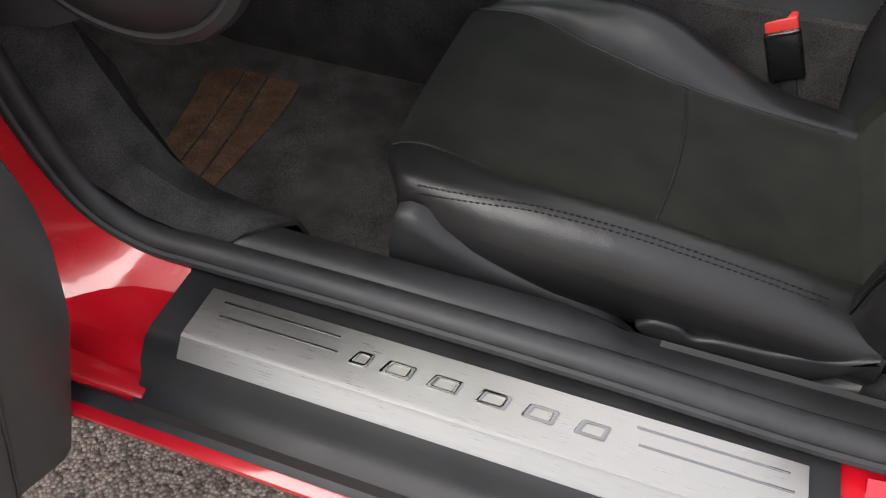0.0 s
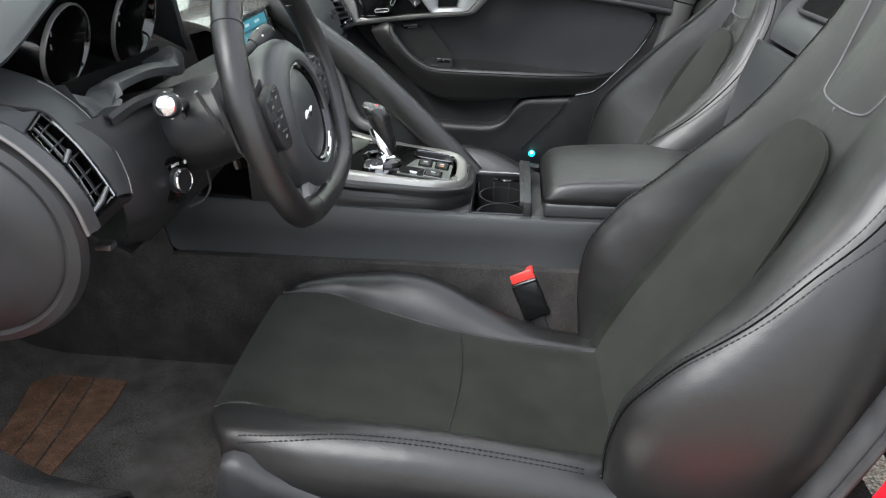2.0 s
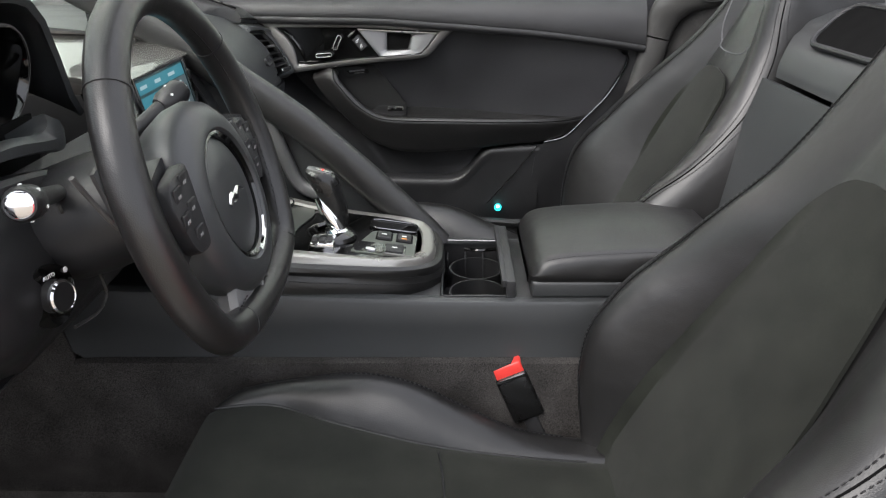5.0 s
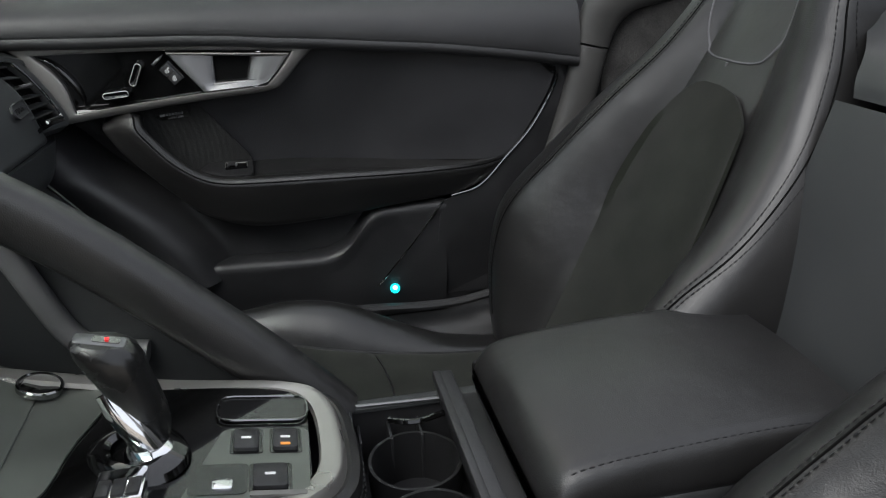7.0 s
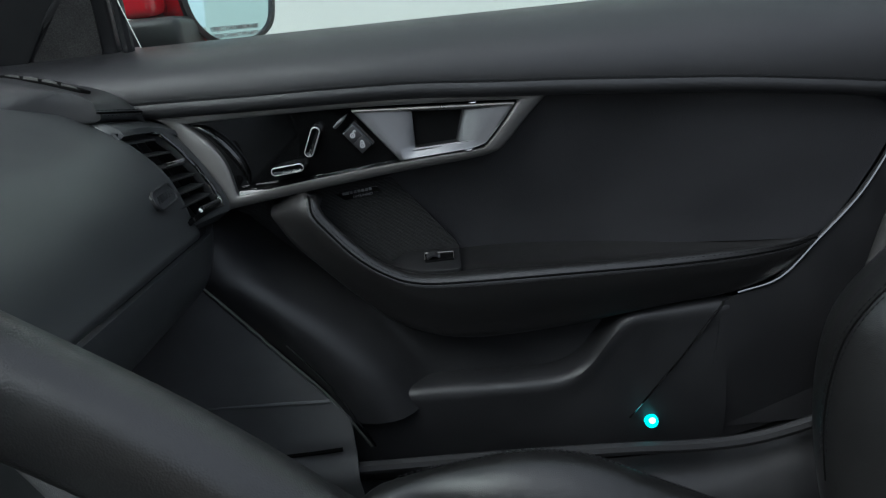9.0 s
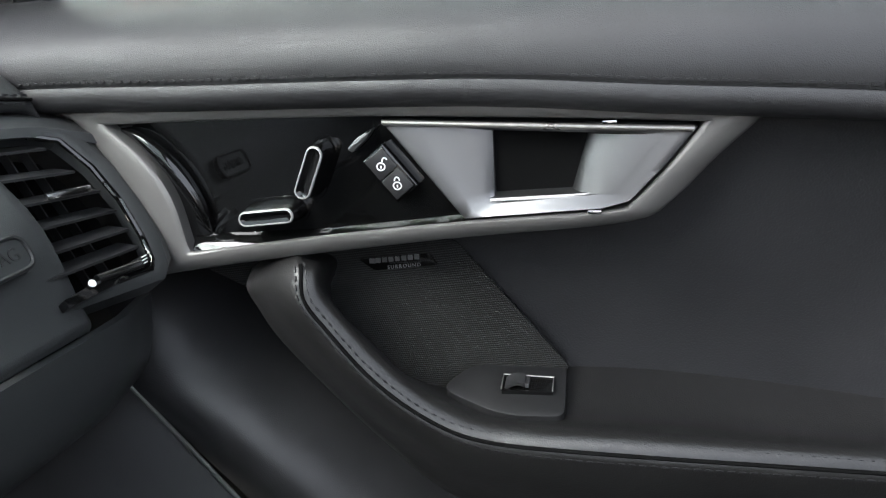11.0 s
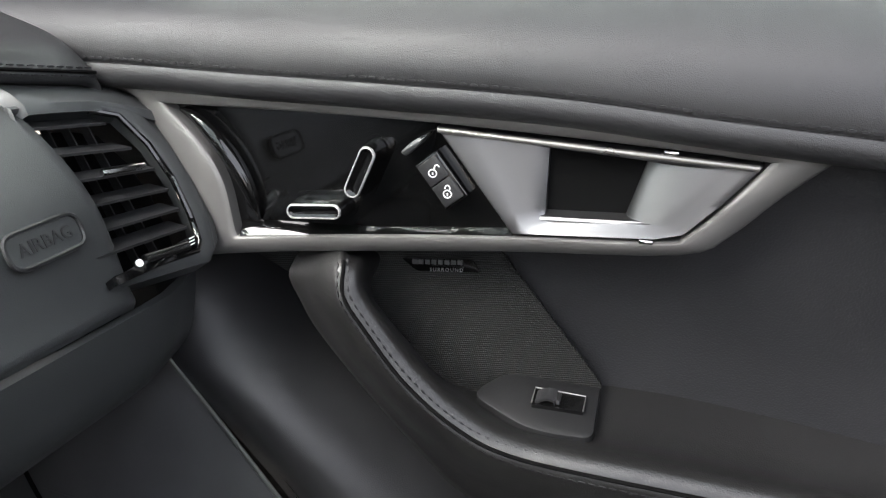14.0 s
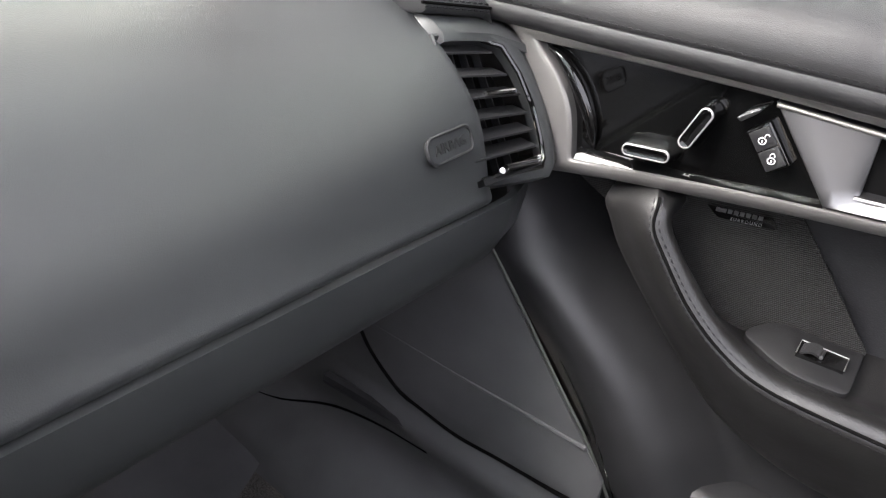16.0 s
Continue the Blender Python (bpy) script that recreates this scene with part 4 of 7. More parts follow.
def build_door_window(d):
    # mirror foot cover
    tri = round_poly([(-0.335, 1.512, 0.925), (-0.198, 1.516, 0.925), (-0.190, 1.49, 1.04), (-0.205, 1.48, 1.04)], 0.01, 4)
    sc = part("mirror_foot_cover", slab(tri, (0, -1, -0.25), 0.02, 0.004), PLASTIC, d)
    part("cover_recess", slab([Vector(p) + Vector((0, -0.002, 0)) for p in round_poly([(-0.300, 1.512, 0.934), (-0.215, 1.514, 0.934), (-0.206, 1.49, 1.02), (-0.222, 1.488, 1.02)], 0.012, 4)], (0, -1, -0.25), 0.003), FELT, sc)
    part("pillar_cover", slab(round_poly([(-0.325, 1.512, 0.905), (-0.205, 1.482, 1.055), (-0.42, 1.47, 1.10), (-0.66, 1.51, 0.905)], 0.01, 4), (0, -1, -0.25), 0.02, 0.004), PLASTIC, d, "dull black pillar trim")
    part("window_frame", sweep([(-0.186, 1.515, 0.930), (-0.182, 1.50, 1.00), (-0.172, 1.46, 1.10)], 0.007, 8), PLASTIC, d)
    pane = part("window_pane", thick(loft([[(x, 1.538 - 0.20 * ((z - 0.93) / 0.26), z) for x in np.linspace(-0.175, 0.86, 8)] for z in np.linspace(0.93, 1.19, 6)]), 0.004), GLASS, d, "pale green tinted side glass")
    pane.visible_shadow = False


def build_mirror():
    m = base("wing_mirror", (-0.16, 1.72, 0.93), "red door mirror with bluish glass outside the window", "wing mirror")
    cx, cy, cz = -0.120, 1.745, 1.003
    shape = [(-0.100, 0.055), (0.06, 0.06), (0.10, 0.03), (0.085, -0.045), (0.04, -0.068), (-0.05, -0.066), (-0.090, -0.03)]
    def ring(s, x):
        return [Vector((x, cy + u * s, cz + v * s)) for u, v in [(p[0], p[1]) for p in round_poly([(a, b, 0) for a, b in shape], 0.03, 5)]]
    def turn(pts):
        r = Matrix.Rotation(radians(-28), 4, "Z")
        return [Vector((cx, cy, cz)) + r @ (p - Vector((cx, cy, cz))) for p in pts]
    part("housing", loft([turn(ring(1.0, cx + 0.0)), turn(ring(1.0, cx - 0.02)), turn(ring(0.98, cx - 0.06)), turn(ring(0.7, cx - 0.10)), turn(ring(0.3, cx - 0.12))], closed=True, caps=True), RED, m, "glossy red mirror housing")
    part("rim", loft([turn(ring(1.0, cx - 0.002)), turn(ring(1.02, cx + 0.006)), turn(ring(0.93, cx + 0.008)), turn(ring(0.90, cx))], closed=True), PLASTIC, m, "black rim")
    part("mirror_glass", loft([turn(ring(0.91, cx + 0.004)), turn(ring(0.5, cx + 0.0045)), turn(ring(0.05, cx + 0.0048))], closed=True, caps=True), MIRROR, m, "bluish mirror glass")
    r = Matrix.Translation((cx, cy, cz)) @ Matrix.Rotation(radians(-28), 4, "Z") @ axes((0.0058, 0.0, -0.046), (0, 1, 0), (1, 0, 0))
    for k, line in enumerate(("OBJECTS IN MIRROR ARE", "CLOSER THAN THEY APPEAR")):
        words("mirror_lettering", line, 0.0088, r @ Matrix.Translation((0, -0.0098 * k, 0)), GREY_MARK, m, 0.0002)
    part("arm", block((-0.235, 1.60, 0.93), (-0.15, 1.72, 0.978), 0.012, 3), PLASTIC, m)
    part("arm_cover", block((-0.232, 1.62, 0.979), (-0.185, 1.70, 1.05), 0.012, 3), RED, m, "glossy red mirror arm cover")


build_ground()
build_shell()
build_sill()
build_seal()
build_pillar_feet()
build_tread_plate()
door = build_door()
build_door_handle(door)
build_door_window(door)
build_mirror()


# ---- seats ----
SEAT_Y = 0.387


def build_seat(wide=False):
    """A bucket seat; wide gives it the broader leather on its outer side."""
    s = base("car_seat", (0.25, SEAT_Y, 0.235), "black leather bucket seat with dark suede centre panels", "car seat", group="front seats")
    # cushion: height over the width at each place along it
    zc = lambda x: soft_table(x, [(-0.06, 0.463), (0.0, 0.463), (0.1, 0.447), (0.258, 0.42), (0.4, 0.405), (0.52, 0.40)])
    inner_edge = [(-0.08, 0.168), (-0.05, 0.166), (0.03, 0.178), (0.12, 0.160), (0.258, 0.141), (0.45, 0.132), (0.52, 0.13)]
    outer_edge = [(-0.08, 0.158), (-0.055, 0.152), (-0.03, 0.140), (0.02, 0.140), (0.09, 0.146), (0.225, 0.150), (0.345, 0.148), (0.45, 0.138), (0.52, 0.13)]
    wi = lambda x, s=1: soft_table(x, inner_edge if s > 0 else outer_edge)
    # the side beside the console falls away towards the back
    hb = lambda x, s=1: soft_table(x, [(-0.06, 0.004), (0.0, 0.012), (0.06, 0.026), (0.15, 0.048), (0.22, 0.050), (0.30, 0.028), (0.38, 0.006), (0.52, 0.0)] if s > 0 else
                                   [(-0.06, 0.004), (0.0, 0.012), (0.06, 0.026), (0.15, 0.048), (0.258, 0.062), (0.4, 0.056), (0.52, 0.035)])
    wr = lambda x, s=1: soft_table(x, [(-0.08, 0.196), (0.03, 0.205), (0.15, 0.203), (0.25, 0.193), (0.35, 0.176), (0.52, 0.165)] if s > 0 else [(-0.08, 0.196), (0.03, 0.205), (0.15, 0.205), (0.3, 0.205), (0.52, 0.20)])
    w = lambda x, s=1: soft_table(x, [(-0.08, 0.212), (0.0, 0.232), (0.15, 0.246), (0.25, 0.236), (0.35, 0.214), (0.52, 0.20)] if s > 0 else [(-0.08, 0.212), (0.0, 0.232), (0.15, 0.248), (0.3, 0.25), (0.52, 0.245)])

    def top(x, a, s=1):
        if a <= wi(x, s):
            q = a / wi(x, s)
            return zc(x) + 0.006 * (1 - q * q) - 0.004 * math.exp(-((a - wi(x, s)) / 0.004) ** 2) - 0.0035 * math.exp(-((x - 0.258 - 0.012 * (1 - q * q)) / 0.004) ** 2)
        if a <= wr(x, s):
            t = (a - wi(x, s)) / (wr(x, s) - wi(x, s))
            return zc(x) + hb(x, s) * (1 - (1 - t) ** 2) - 0.004 * math.exp(-((a - wi(x, s)) / 0.004) ** 2)
        t = (a - wr(x, s)) / (w(x, s) - wr(x, s))
        return zc(x) + hb(x, s) - 0.045 * (1 - math.sqrt(max(0, 1 - min(1, t) ** 2)))

    # rows along the length; the first ones curl down round the nose
    nose = [(0.01, -0.135), (-0.018, -0.10), (-0.038, -0.065), (-0.050, -0.035), (-0.054, -0.014), (-0.050, -0.004)]
    stations = nose + [(x, 0.0) for x in np.linspace(-0.040, 0.50, 44)]

    def draw(x, a):
        return 0.040 * ease((abs(a) - 0.14) / 0.09) ** 1.3 * (1 - ease((x + 0.05) / 0.20))

    def row(x, off, a0, a1, n, sign):
        xx = max(x, -0.055)
        out = []
        for t in np.linspace(0, 1, n):
            a = a0(xx) + (a1(xx) - a0(xx)) * t
            out.append((x + draw(x, a), SEAT_Y + sign * a, top(xx, abs(a), 1 if sign * a > 0 else -1) + off))
        return out
    part("cushion_panel", thick(loft([row(x, o, lambda q: -wi(q, -1), lambda q: wi(q, 1), 26, 1) for x, o in stations]), 0.006), SUEDE, s, "dark grey-green suede cushion centre")
    for sign in (-1, 1):
        rows = []
        for x, o in stations:
            xx = max(x, -0.055)
            r = row(x, o, lambda q: wi(q, sign), lambda q: w(q, sign) - 0.0005, 18, sign)
            z = r[-1][2]
            foot = min(z - 0.02, 0.345 if o > -0.05 else z - 0.03)
            for t in (0.25, 0.6, 1.0):
                r.append((x + draw(x, w(xx, sign)), SEAT_Y + sign * (w(xx, sign) + 0.004 * math.sin(t * 3) - 0.030 * t * t), z + (foot - z) * t))
            rows.append(r)
        part("cushion_bolster", thick(loft(rows), 0.006), LEATHER, s, "black leather cushion bolster")
        line = [(x + draw(x, wr(x, sign)), SEAT_Y + sign * (wr(x, sign) + 0.012), top(x, wr(x, sign) + 0.012, sign) + 0.001) for x in np.linspace(-0.02, 0.44, 60)]
        line2 = [(x + draw(x, wr(x, sign)), SEAT_Y + sign * (wr(x, sign) + 0.018), top(x, wr(x, sign) + 0.018, sign) + 0.001) for x in np.linspace(-0.02, 0.44, 60)]
        part("cushion_stitching", stitches([line, line2], 0.0046, 0.0024, 0.0010), THREAD, s, "black double stitching")
        part("cushion_piping", sweep([(x + draw(x, wi(x, sign)), SEAT_Y + sign * wi(x, sign), zc(x) - 0.003) for x in np.linspace(-0.05, 0.46, 50)], 0.0018, 6), LEATHER, s)
    part("cross_seam", sweep([(0.258 + 0.012 * (1 - (a / 0.14) ** 2), SEAT_Y + a, top(0.258, abs(a)) - 0.0005) for a in np.linspace(-0.14, 0.14, 20)], 0.0012, 6), THREAD, s)
    # side shields and levers
    for sign in (-1, 1):
        y = SEAT_Y + sign * 0.226
        rows = []
        for x, zt in [(-0.016, 0.425), (-0.010, 0.445), (0.004, 0.452), (0.020, 0.449), (0.045, 0.433), (0.123, 0.405), (0.188, 0.384), (0.228, 0.369), (0.252, 0.350), (0.275, 0.330), (0.33, 0.325), (0.42, 0.335), (0.47, 0.355), (0.52, 0.38), (0.56, 0.39)]:
            rows.append([(x, y, zt + 0.004), (x, y + sign * 0.012, zt), (x, y + sign * 0.020, zt - 0.006), (x, y + sign * 0.024, zt - 0.02), (x, y + sign * 0.022, 0.27), (x, y + sign * 0.01, 0.25)])
        part("side_shield", thick(loft(rows), 0.004), PLASTIC, s, "matte black plastic side shield")
        part("seat_rail", block((-0.09, y - 0.015, 0.236), (0.50, y + 0.015, 0.262), 0.003), SMOKE, s, "steel seat rail")
    y = SEAT_Y - 0.247
    lev = [(0.262, 0.376), (0.280, 0.391), (0.310, 0.391), (0.324, 0.378), (0.348, 0.386), (0.40, 0.390), (0.46, 0.404), (0.497, 0.424), (0.487, 0.404), (0.467, 0.380), (0.433, 0.353), (0.383, 0.347), (0.333, 0.357), (0.300, 0.358), (0.275, 0.362)]
    part("recline_lever", slab(round_poly([(a, y - 0.002, c) for a, c in lev], 0.008, 4), (0, -1, 0), 0.022, 0.005, 3), PLASTIC, s, "black recline lever")
    part("hinge_cover", lathe((0.545, y + 0.005, 0.345), (0, -1, 0), [(-0.01, 0.055), (0.006, 0.052), (0.012, 0.040), (0.014, 0.0)], 28), PLASTIC, s)
    # backrest
    xc = lambda z: soft_table(z, [(0.36, 0.478), (0.42, 0.504), (0.679, 0.635), (0.845, 0.719), (0.95, 0.768), (1.05, 0.802), (1.16, 0.83)])
    N = Vector((-0.892, 0, 0.452))
    bh = lambda z, q=1: soft_table(z, [(0.36, 0.02), (0.42, 0.055), (0.5, 0.095), (0.571, 0.112), (0.666, 0.090), (0.75, 0.066), (0.85, 0.034), (0.95, 0.016), (1.16, 0.008)] if wide and q > 0 else [(0.36, 0.02), (0.42, 0.055), (0.5, 0.092), (0.56, 0.098), (0.62, 0.082), (0.67, 0.058), (0.713, 0.042), (0.755, 0.031), (0.80, 0.026), (0.855, 0.029), (0.887, 0.035), (0.915, 0.043), (0.96, 0.050), (1.16, 0.045)] if wide else
                                    [(0.36, 0.02), (0.42, 0.055), (0.47, 0.085), (0.52, 0.100), (0.56, 0.095), (0.595, 0.086), (0.627, 0.072), (0.66, 0.059), (0.695, 0.049), (0.725, 0.040), (0.755, 0.029), (0.785, 0.020), (0.85, 0.011), (0.95, 0.007), (1.16, 0.005)])
    bwi = lambda z, q=1: soft_table(z, [(0.36, 0.075), (0.45, 0.080), (0.51, 0.084), (0.60, 0.096), (0.666, 0.101), (0.74, 0.092), (0.78, 0.078), (0.805, 0.052), (0.818, 0.028), (0.823, 0.002), (1.2, 0.001)] if wide and q > 0 else [(0.36, 0.155), (0.45, 0.160), (0.55, 0.155), (0.61, 0.144), (0.68, 0.128), (0.74, 0.114), (0.78, 0.099), (0.805, 0.074), (0.818, 0.044), (0.823, 0.002), (1.2, 0.001)] if wide or q > 0 else
                                    [(0.36, 0.134), (0.45, 0.134), (0.60, 0.120), (0.679, 0.104), (0.74, 0.090), (0.78, 0.078), (0.805, 0.062), (0.818, 0.036), (0.823, 0.002), (1.2, 0.001)])
    bwr = lambda z, q=1: soft_table(z, [(0.36, 0.185), (0.45, 0.225), (0.52, 0.236), (0.60, 0.236), (0.679, 0.226), (0.75, 0.204), (0.80, 0.186), (0.85, 0.168), (0.95, 0.140), (1.16, 0.10)] if q < 0 else [(0.36, 0.165), (0.45, 0.190), (0.54, 0.201), (0.61, 0.207), (0.67, 0.204), (0.72, 0.194), (0.77, 0.189), (0.82, 0.183), (0.87, 0.176), (0.95, 0.160), (1.05, 0.145), (1.16, 0.085)] if not wide else [(0.36, 0.155), (0.45, 0.186), (0.52, 0.190), (0.60, 0.179), (0.679, 0.162), (0.75, 0.145), (0.80, 0.131), (0.85, 0.117), (0.95, 0.104), (1.16, 0.085)])
    bw = lambda z, q=1: soft_table(z, [(0.36, 0.20), (0.45, 0.245), (0.571, 0.268), (0.679, 0.252), (0.75, 0.230), (0.85, 0.190), (0.95, 0.168), (1.05, 0.158), (1.13, 0.135), (1.16, 0.10)] if q < 0 or wide else [(0.36, 0.20), (0.45, 0.245), (0.571, 0.268), (0.679, 0.255), (0.75, 0.238), (0.85, 0.210), (0.95, 0.186), (1.05, 0.168), (1.13, 0.140), (1.16, 0.10)]) + (0.010 if q < 0 else 0.0)

    def back(z, a, q=1):
        b, r, o = bh(z, q), bwr(z, q), bw(z, q)
        i = soft_table(z, [(0.36, 0.080), (0.51, 0.088), (0.62, 0.098), (0.70, 0.094), (0.78, 0.080), (0.86, 0.066), (0.95, 0.055), (1.16, 0.045)] if wide and q > 0 else
                       [(0.36, 0.152), (0.45, 0.156), (0.55, 0.152), (0.61, 0.141), (0.70, 0.120), (0.78, 0.098), (0.86, 0.080), (0.95, 0.065), (1.16, 0.045)] if wide or q > 0 else
                       [(0.36, 0.132), (0.45, 0.132), (0.60, 0.119), (0.70, 0.100), (0.78, 0.084), (0.86, 0.068), (0.95, 0.055), (1.16, 0.045)])
        if a <= i:
            d = 0.006 * (1 - (a / i) ** 2)
        elif a <= r:
            t = (a - i) / (r - i)
            d = b * (1 - (1 - t) ** 1.8)
        else:
            t = min(1, (a - r) / (o - r))
            d = b - 0.055 * (1 - math.sqrt(max(0, 1 - t * t)))
        if z < 0.79:
            if a < bwi(z, q):
                d -= 0.003 * math.exp(-((z - 0.679) / 0.004) ** 2)
        return d

    def spot(z, y, d):
        return Vector((xc(z), SEAT_Y + y, z)) + N * d
    zs = list(np.linspace(0.36, 0.76, 34)) + list(np.linspace(0.768, 0.83, 14)) + list(np.linspace(0.84, 1.16, 22))
    part("backrest_panel", thick(loft([[spot(z, bwi(z, t) * t, back(z, abs(bwi(z, t) * t), t) + 0.0028) for t in np.linspace(-1, 1, 22)] for z in zs if z <= 0.8231]), 0.005), SUEDE, s, "dark grey-green suede backrest centre")
    for sign in (-1, 1):
        rows = []
        for z in zs:
            lo, hi = 0.0, bw(z, sign) - 0.0005
            r = [spot(z, sign * (lo + (hi - lo) * t), back(z, lo + (hi - lo) * t, sign)) for t in list(np.linspace(0, 0.8, 26)) + [0.86, 0.91, 0.95, 0.98, 1.0]]
            last = back(z, hi, sign)
            for t in (0.3, 0.7, 1.0):
                r.append(spot(z, sign * (bw(z, sign) + 0.004 * math.sin(3 * t)), last + (-0.115 - last) * t))
            r.append(spot(z, sign * bw(z) * 0.85, -0.13))
            rows.append(r)
        part("backrest_bolster", thick(loft(rows), 0.006), LEATHER, s, "black leather backrest bolster")
        def seam(z):
            return bwr(z, sign) + (0.001 + 0.022 * ease((z - 0.50) / 0.30) if sign < 0 else (-0.012 if wide else 0.0))
        for k in (0.0, 0.009):
            line = [spot(z, sign * (seam(z) + k), back(z, seam(z) + k, sign) + 0.0009) for z in np.linspace(0.44, 1.08, 90)]
            part("backrest_stitching", stitches([line], 0.0046, 0.0022, 0.0009), THREAD, s, "double stitching")
        part("piping", sweep([spot(z, sign * (seam(z) + 0.0045), back(z, seam(z) + 0.0045, sign)) for z in np.linspace(0.42, 1.1, 70)], 0.0011, 6), DARK, s)
    part("cross_seam", sweep([spot(0.679, a, back(0.679, abs(a), a) + 0.0036) for a in np.linspace(-bwi(0.679, -1) + 0.004, bwi(0.679, 1) - 0.004, 18)], 0.0010, 6), THREAD, s)
    part("back_shell", thick(loft([[spot(z, bw(z) * t, -0.128 - 0.01 * (1 - t * t)) for t in np.linspace(-0.88, 0.88, 12)] for z in zs]), 0.006), LEATHER, s)
    part("crown", thick(loft([[spot(1.16, 0.10 * t, 0.008 - 0.136 * u + 0.0) + Vector((0, 0, 0.012 * math.sin(math.pi * u))) for t in np.linspace(-1, 1, 8)] for u in np.linspace(0, 1, 6)]), 0.005), LEATHER, s)
    # headrest outline seam with its small notch
    u_line = smooth_line([(y, z, 0) for y, z in [(-0.098, 0.965), (-0.086, 0.92), (-0.068, 0.868), (-0.05, 0.8535), (0.0, 0.850), (0.05, 0.8535), (0.068, 0.868), (0.086, 0.92), (0.098, 0.965)]], 5)
    part("headrest_seam", sweep([spot(v.y, v.x, back(v.y, abs(v.x), v.x) + 0.0005) for v in u_line], 0.0015, 6), THREAD_LIGHT, s)
    part("seam_notch", block((xc(0.846) - 0.007, SEAT_Y - 0.002, 0.8435), (xc(0.846) + 0.002, SEAT_Y + 0.002, 0.8505), 0.0006), THREAD_LIGHT, s)
    return s


def build_buckle(x, y, z, m):
    b = base("seat_belt_buckle", (x, y, z - 0.16), "black seat belt buckle with red release button", "seat belt buckle")
    lean = Matrix.Translation((x, y, z)) @ m
    def put(bm):
        bm.transform(lean)
        return bm
    part("housing", put(block((-0.024, -0.014, -0.085), (0.024, 0.014, -0.010), 0.005, 3)), GRIP, b)
    part("release_button", put(block((-0.0215, -0.0115, -0.015), (0.0215, 0.0115, 0.006), 0.003, 3)), RED_PLASTIC, b, "bright red release button")
    part("slot_lip", put(block((-0.022, -0.0150, -0.018), (0.022, -0.0105, -0.012), 0.001)), SMOKE, b)
    part("stalk", put(block((-0.011, -0.006, -0.17), (0.011, 0.006, -0.078), 0.003)), PLASTIC, b)


# ---- centre console ----
def build_console():
    c = base("centre_console", (0.2, 0.77, 0.235), "black centre console with silver-edged control plate", "centre console")
    # tunnel walls
    rows = []
    for x in np.linspace(-0.94, 0.70, 60):
        prof = [(0.632, 0.235), (0.634, 0.42), (0.640, 0.474)] + [(0.648, 0.474 + 0.14 * ease((-0.27 - x) / 0.03))]
        rows.append([(x, y, z) for y, z in prof])
    # darkened carpet colour stands in for shade between seat and tunnel
    part("tunnel_carpet", thick(loft(rows), 0.01), CARPET_SHADED, c, "black carpet on the tunnel side with shade in its colour")
    for sign in (1, -1):
        rows = []
        for x in [-0.302, -0.299, -0.294, -0.286, -0.275, -0.26, -0.245] + list(np.linspace(-0.23, 0.70, 28)):
            zt = soft_table(x, [(-0.55, 0.60), (-0.25, 0.590), (0.07, 0.580), (0.26, 0.572), (0.46, 0.572), (0.70, 0.572)])
            lift = table(x, [(-0.302, 0.062), (-0.297, 0.046), (-0.279, 0.026), (-0.259, 0.013), (-0.235, 0.0), (-0.20, -0.006), (-0.05, -0.002), (0.70, 0.0)])
            prof = [(0.646, 0.470 + lift), (0.650, 0.485 + lift), (0.653, 0.53), (0.654, zt - 0.008), (0.657, zt - 0.002), (0.664, zt), (0.675, zt - 0.001)]
            rows.append([(x, 0.777 + sign * (y - 0.777), z) for y, z in prof])
        part("side_panel", thick(loft(rows), 0.004), DASH, c, "smooth black console side panel")
    part("passenger_carpet", thick(loft([[(x, 0.914, 0.474), (x, 0.93, 0.40), (x, 0.935, 0.235)] for x in np.linspace(-0.55, 0.70, 6)]), 0.01), CARPET, c)
    # deck with a cup well cut through it
    for lo, hi in (((-0.30, 0.664, 0.55), (0.262, 0.892, 0.566)), ((0.372, 0.664, 0.556), (0.70, 0.892, 0.571)), ((0.262, 0.664, 0.556), (0.372, 0.672, 0.571)), ((0.262, 0.884, 0.556), (0.372, 0.892, 0.571))):
        part("deck", block(lo, hi, 0.001), PLASTIC, c)
    well = round_poly([(0.264, 0.673, 0.571), (0.371, 0.673, 0.571), (0.371, 0.883, 0.571), (0.264, 0.883, 0.571)], 0.004, 3)
    part("well_wall", loft([well, [(x, y, 0.50) for x, y, z in well]], closed=True), PLASTIC, c)
    part("well_floor", slab([(0.26, 0.67, 0.50), (0.375, 0.67, 0.50), (0.375, 0.886, 0.50), (0.26, 0.886, 0.50)], (0, 0, 1), 0.01), PLASTIC, c)
    part("well_rim", sweep([Vector(p) + Vector((0, 0, 0.0008)) for p in well], 0.0016, 6, closed=True), PLASTIC, c)
    for y in (0.728, 0.815):
        cup = lathe((0.318, y, 0.44), (0, 0, 1), [(0.0, 0.034), (0.10, 0.040), (0.112, 0.041), (0.112, 0.044), (0.098, 0.0445), (0.0, 0.038)], 32)
        part("cup_holder", cup, POD, c, "black cup holder ring")
        part("cup_floor", lathe((0.318, y, 0.47), (0, 0, 1), [(0, 0.034), (0.002, 0.034), (0.003, 0.012), (0.003, 0.0)], 32), BRIGHT, c, "brushed metal cup floor")
    part("well_trim", sweep([(0.2572, 0.8845, 0.5725), (0.3584, 0.8775, 0.5735)], 0.0016, 6), BRIGHT, c, "thin bright edge strip")
    for k in range(3):
        part("divider", block((0.270 + 0.03 * k, 0.850, 0.50), (0.2725 + 0.03 * k, 0.882, 0.552), 0.0005), PLASTIC, c)
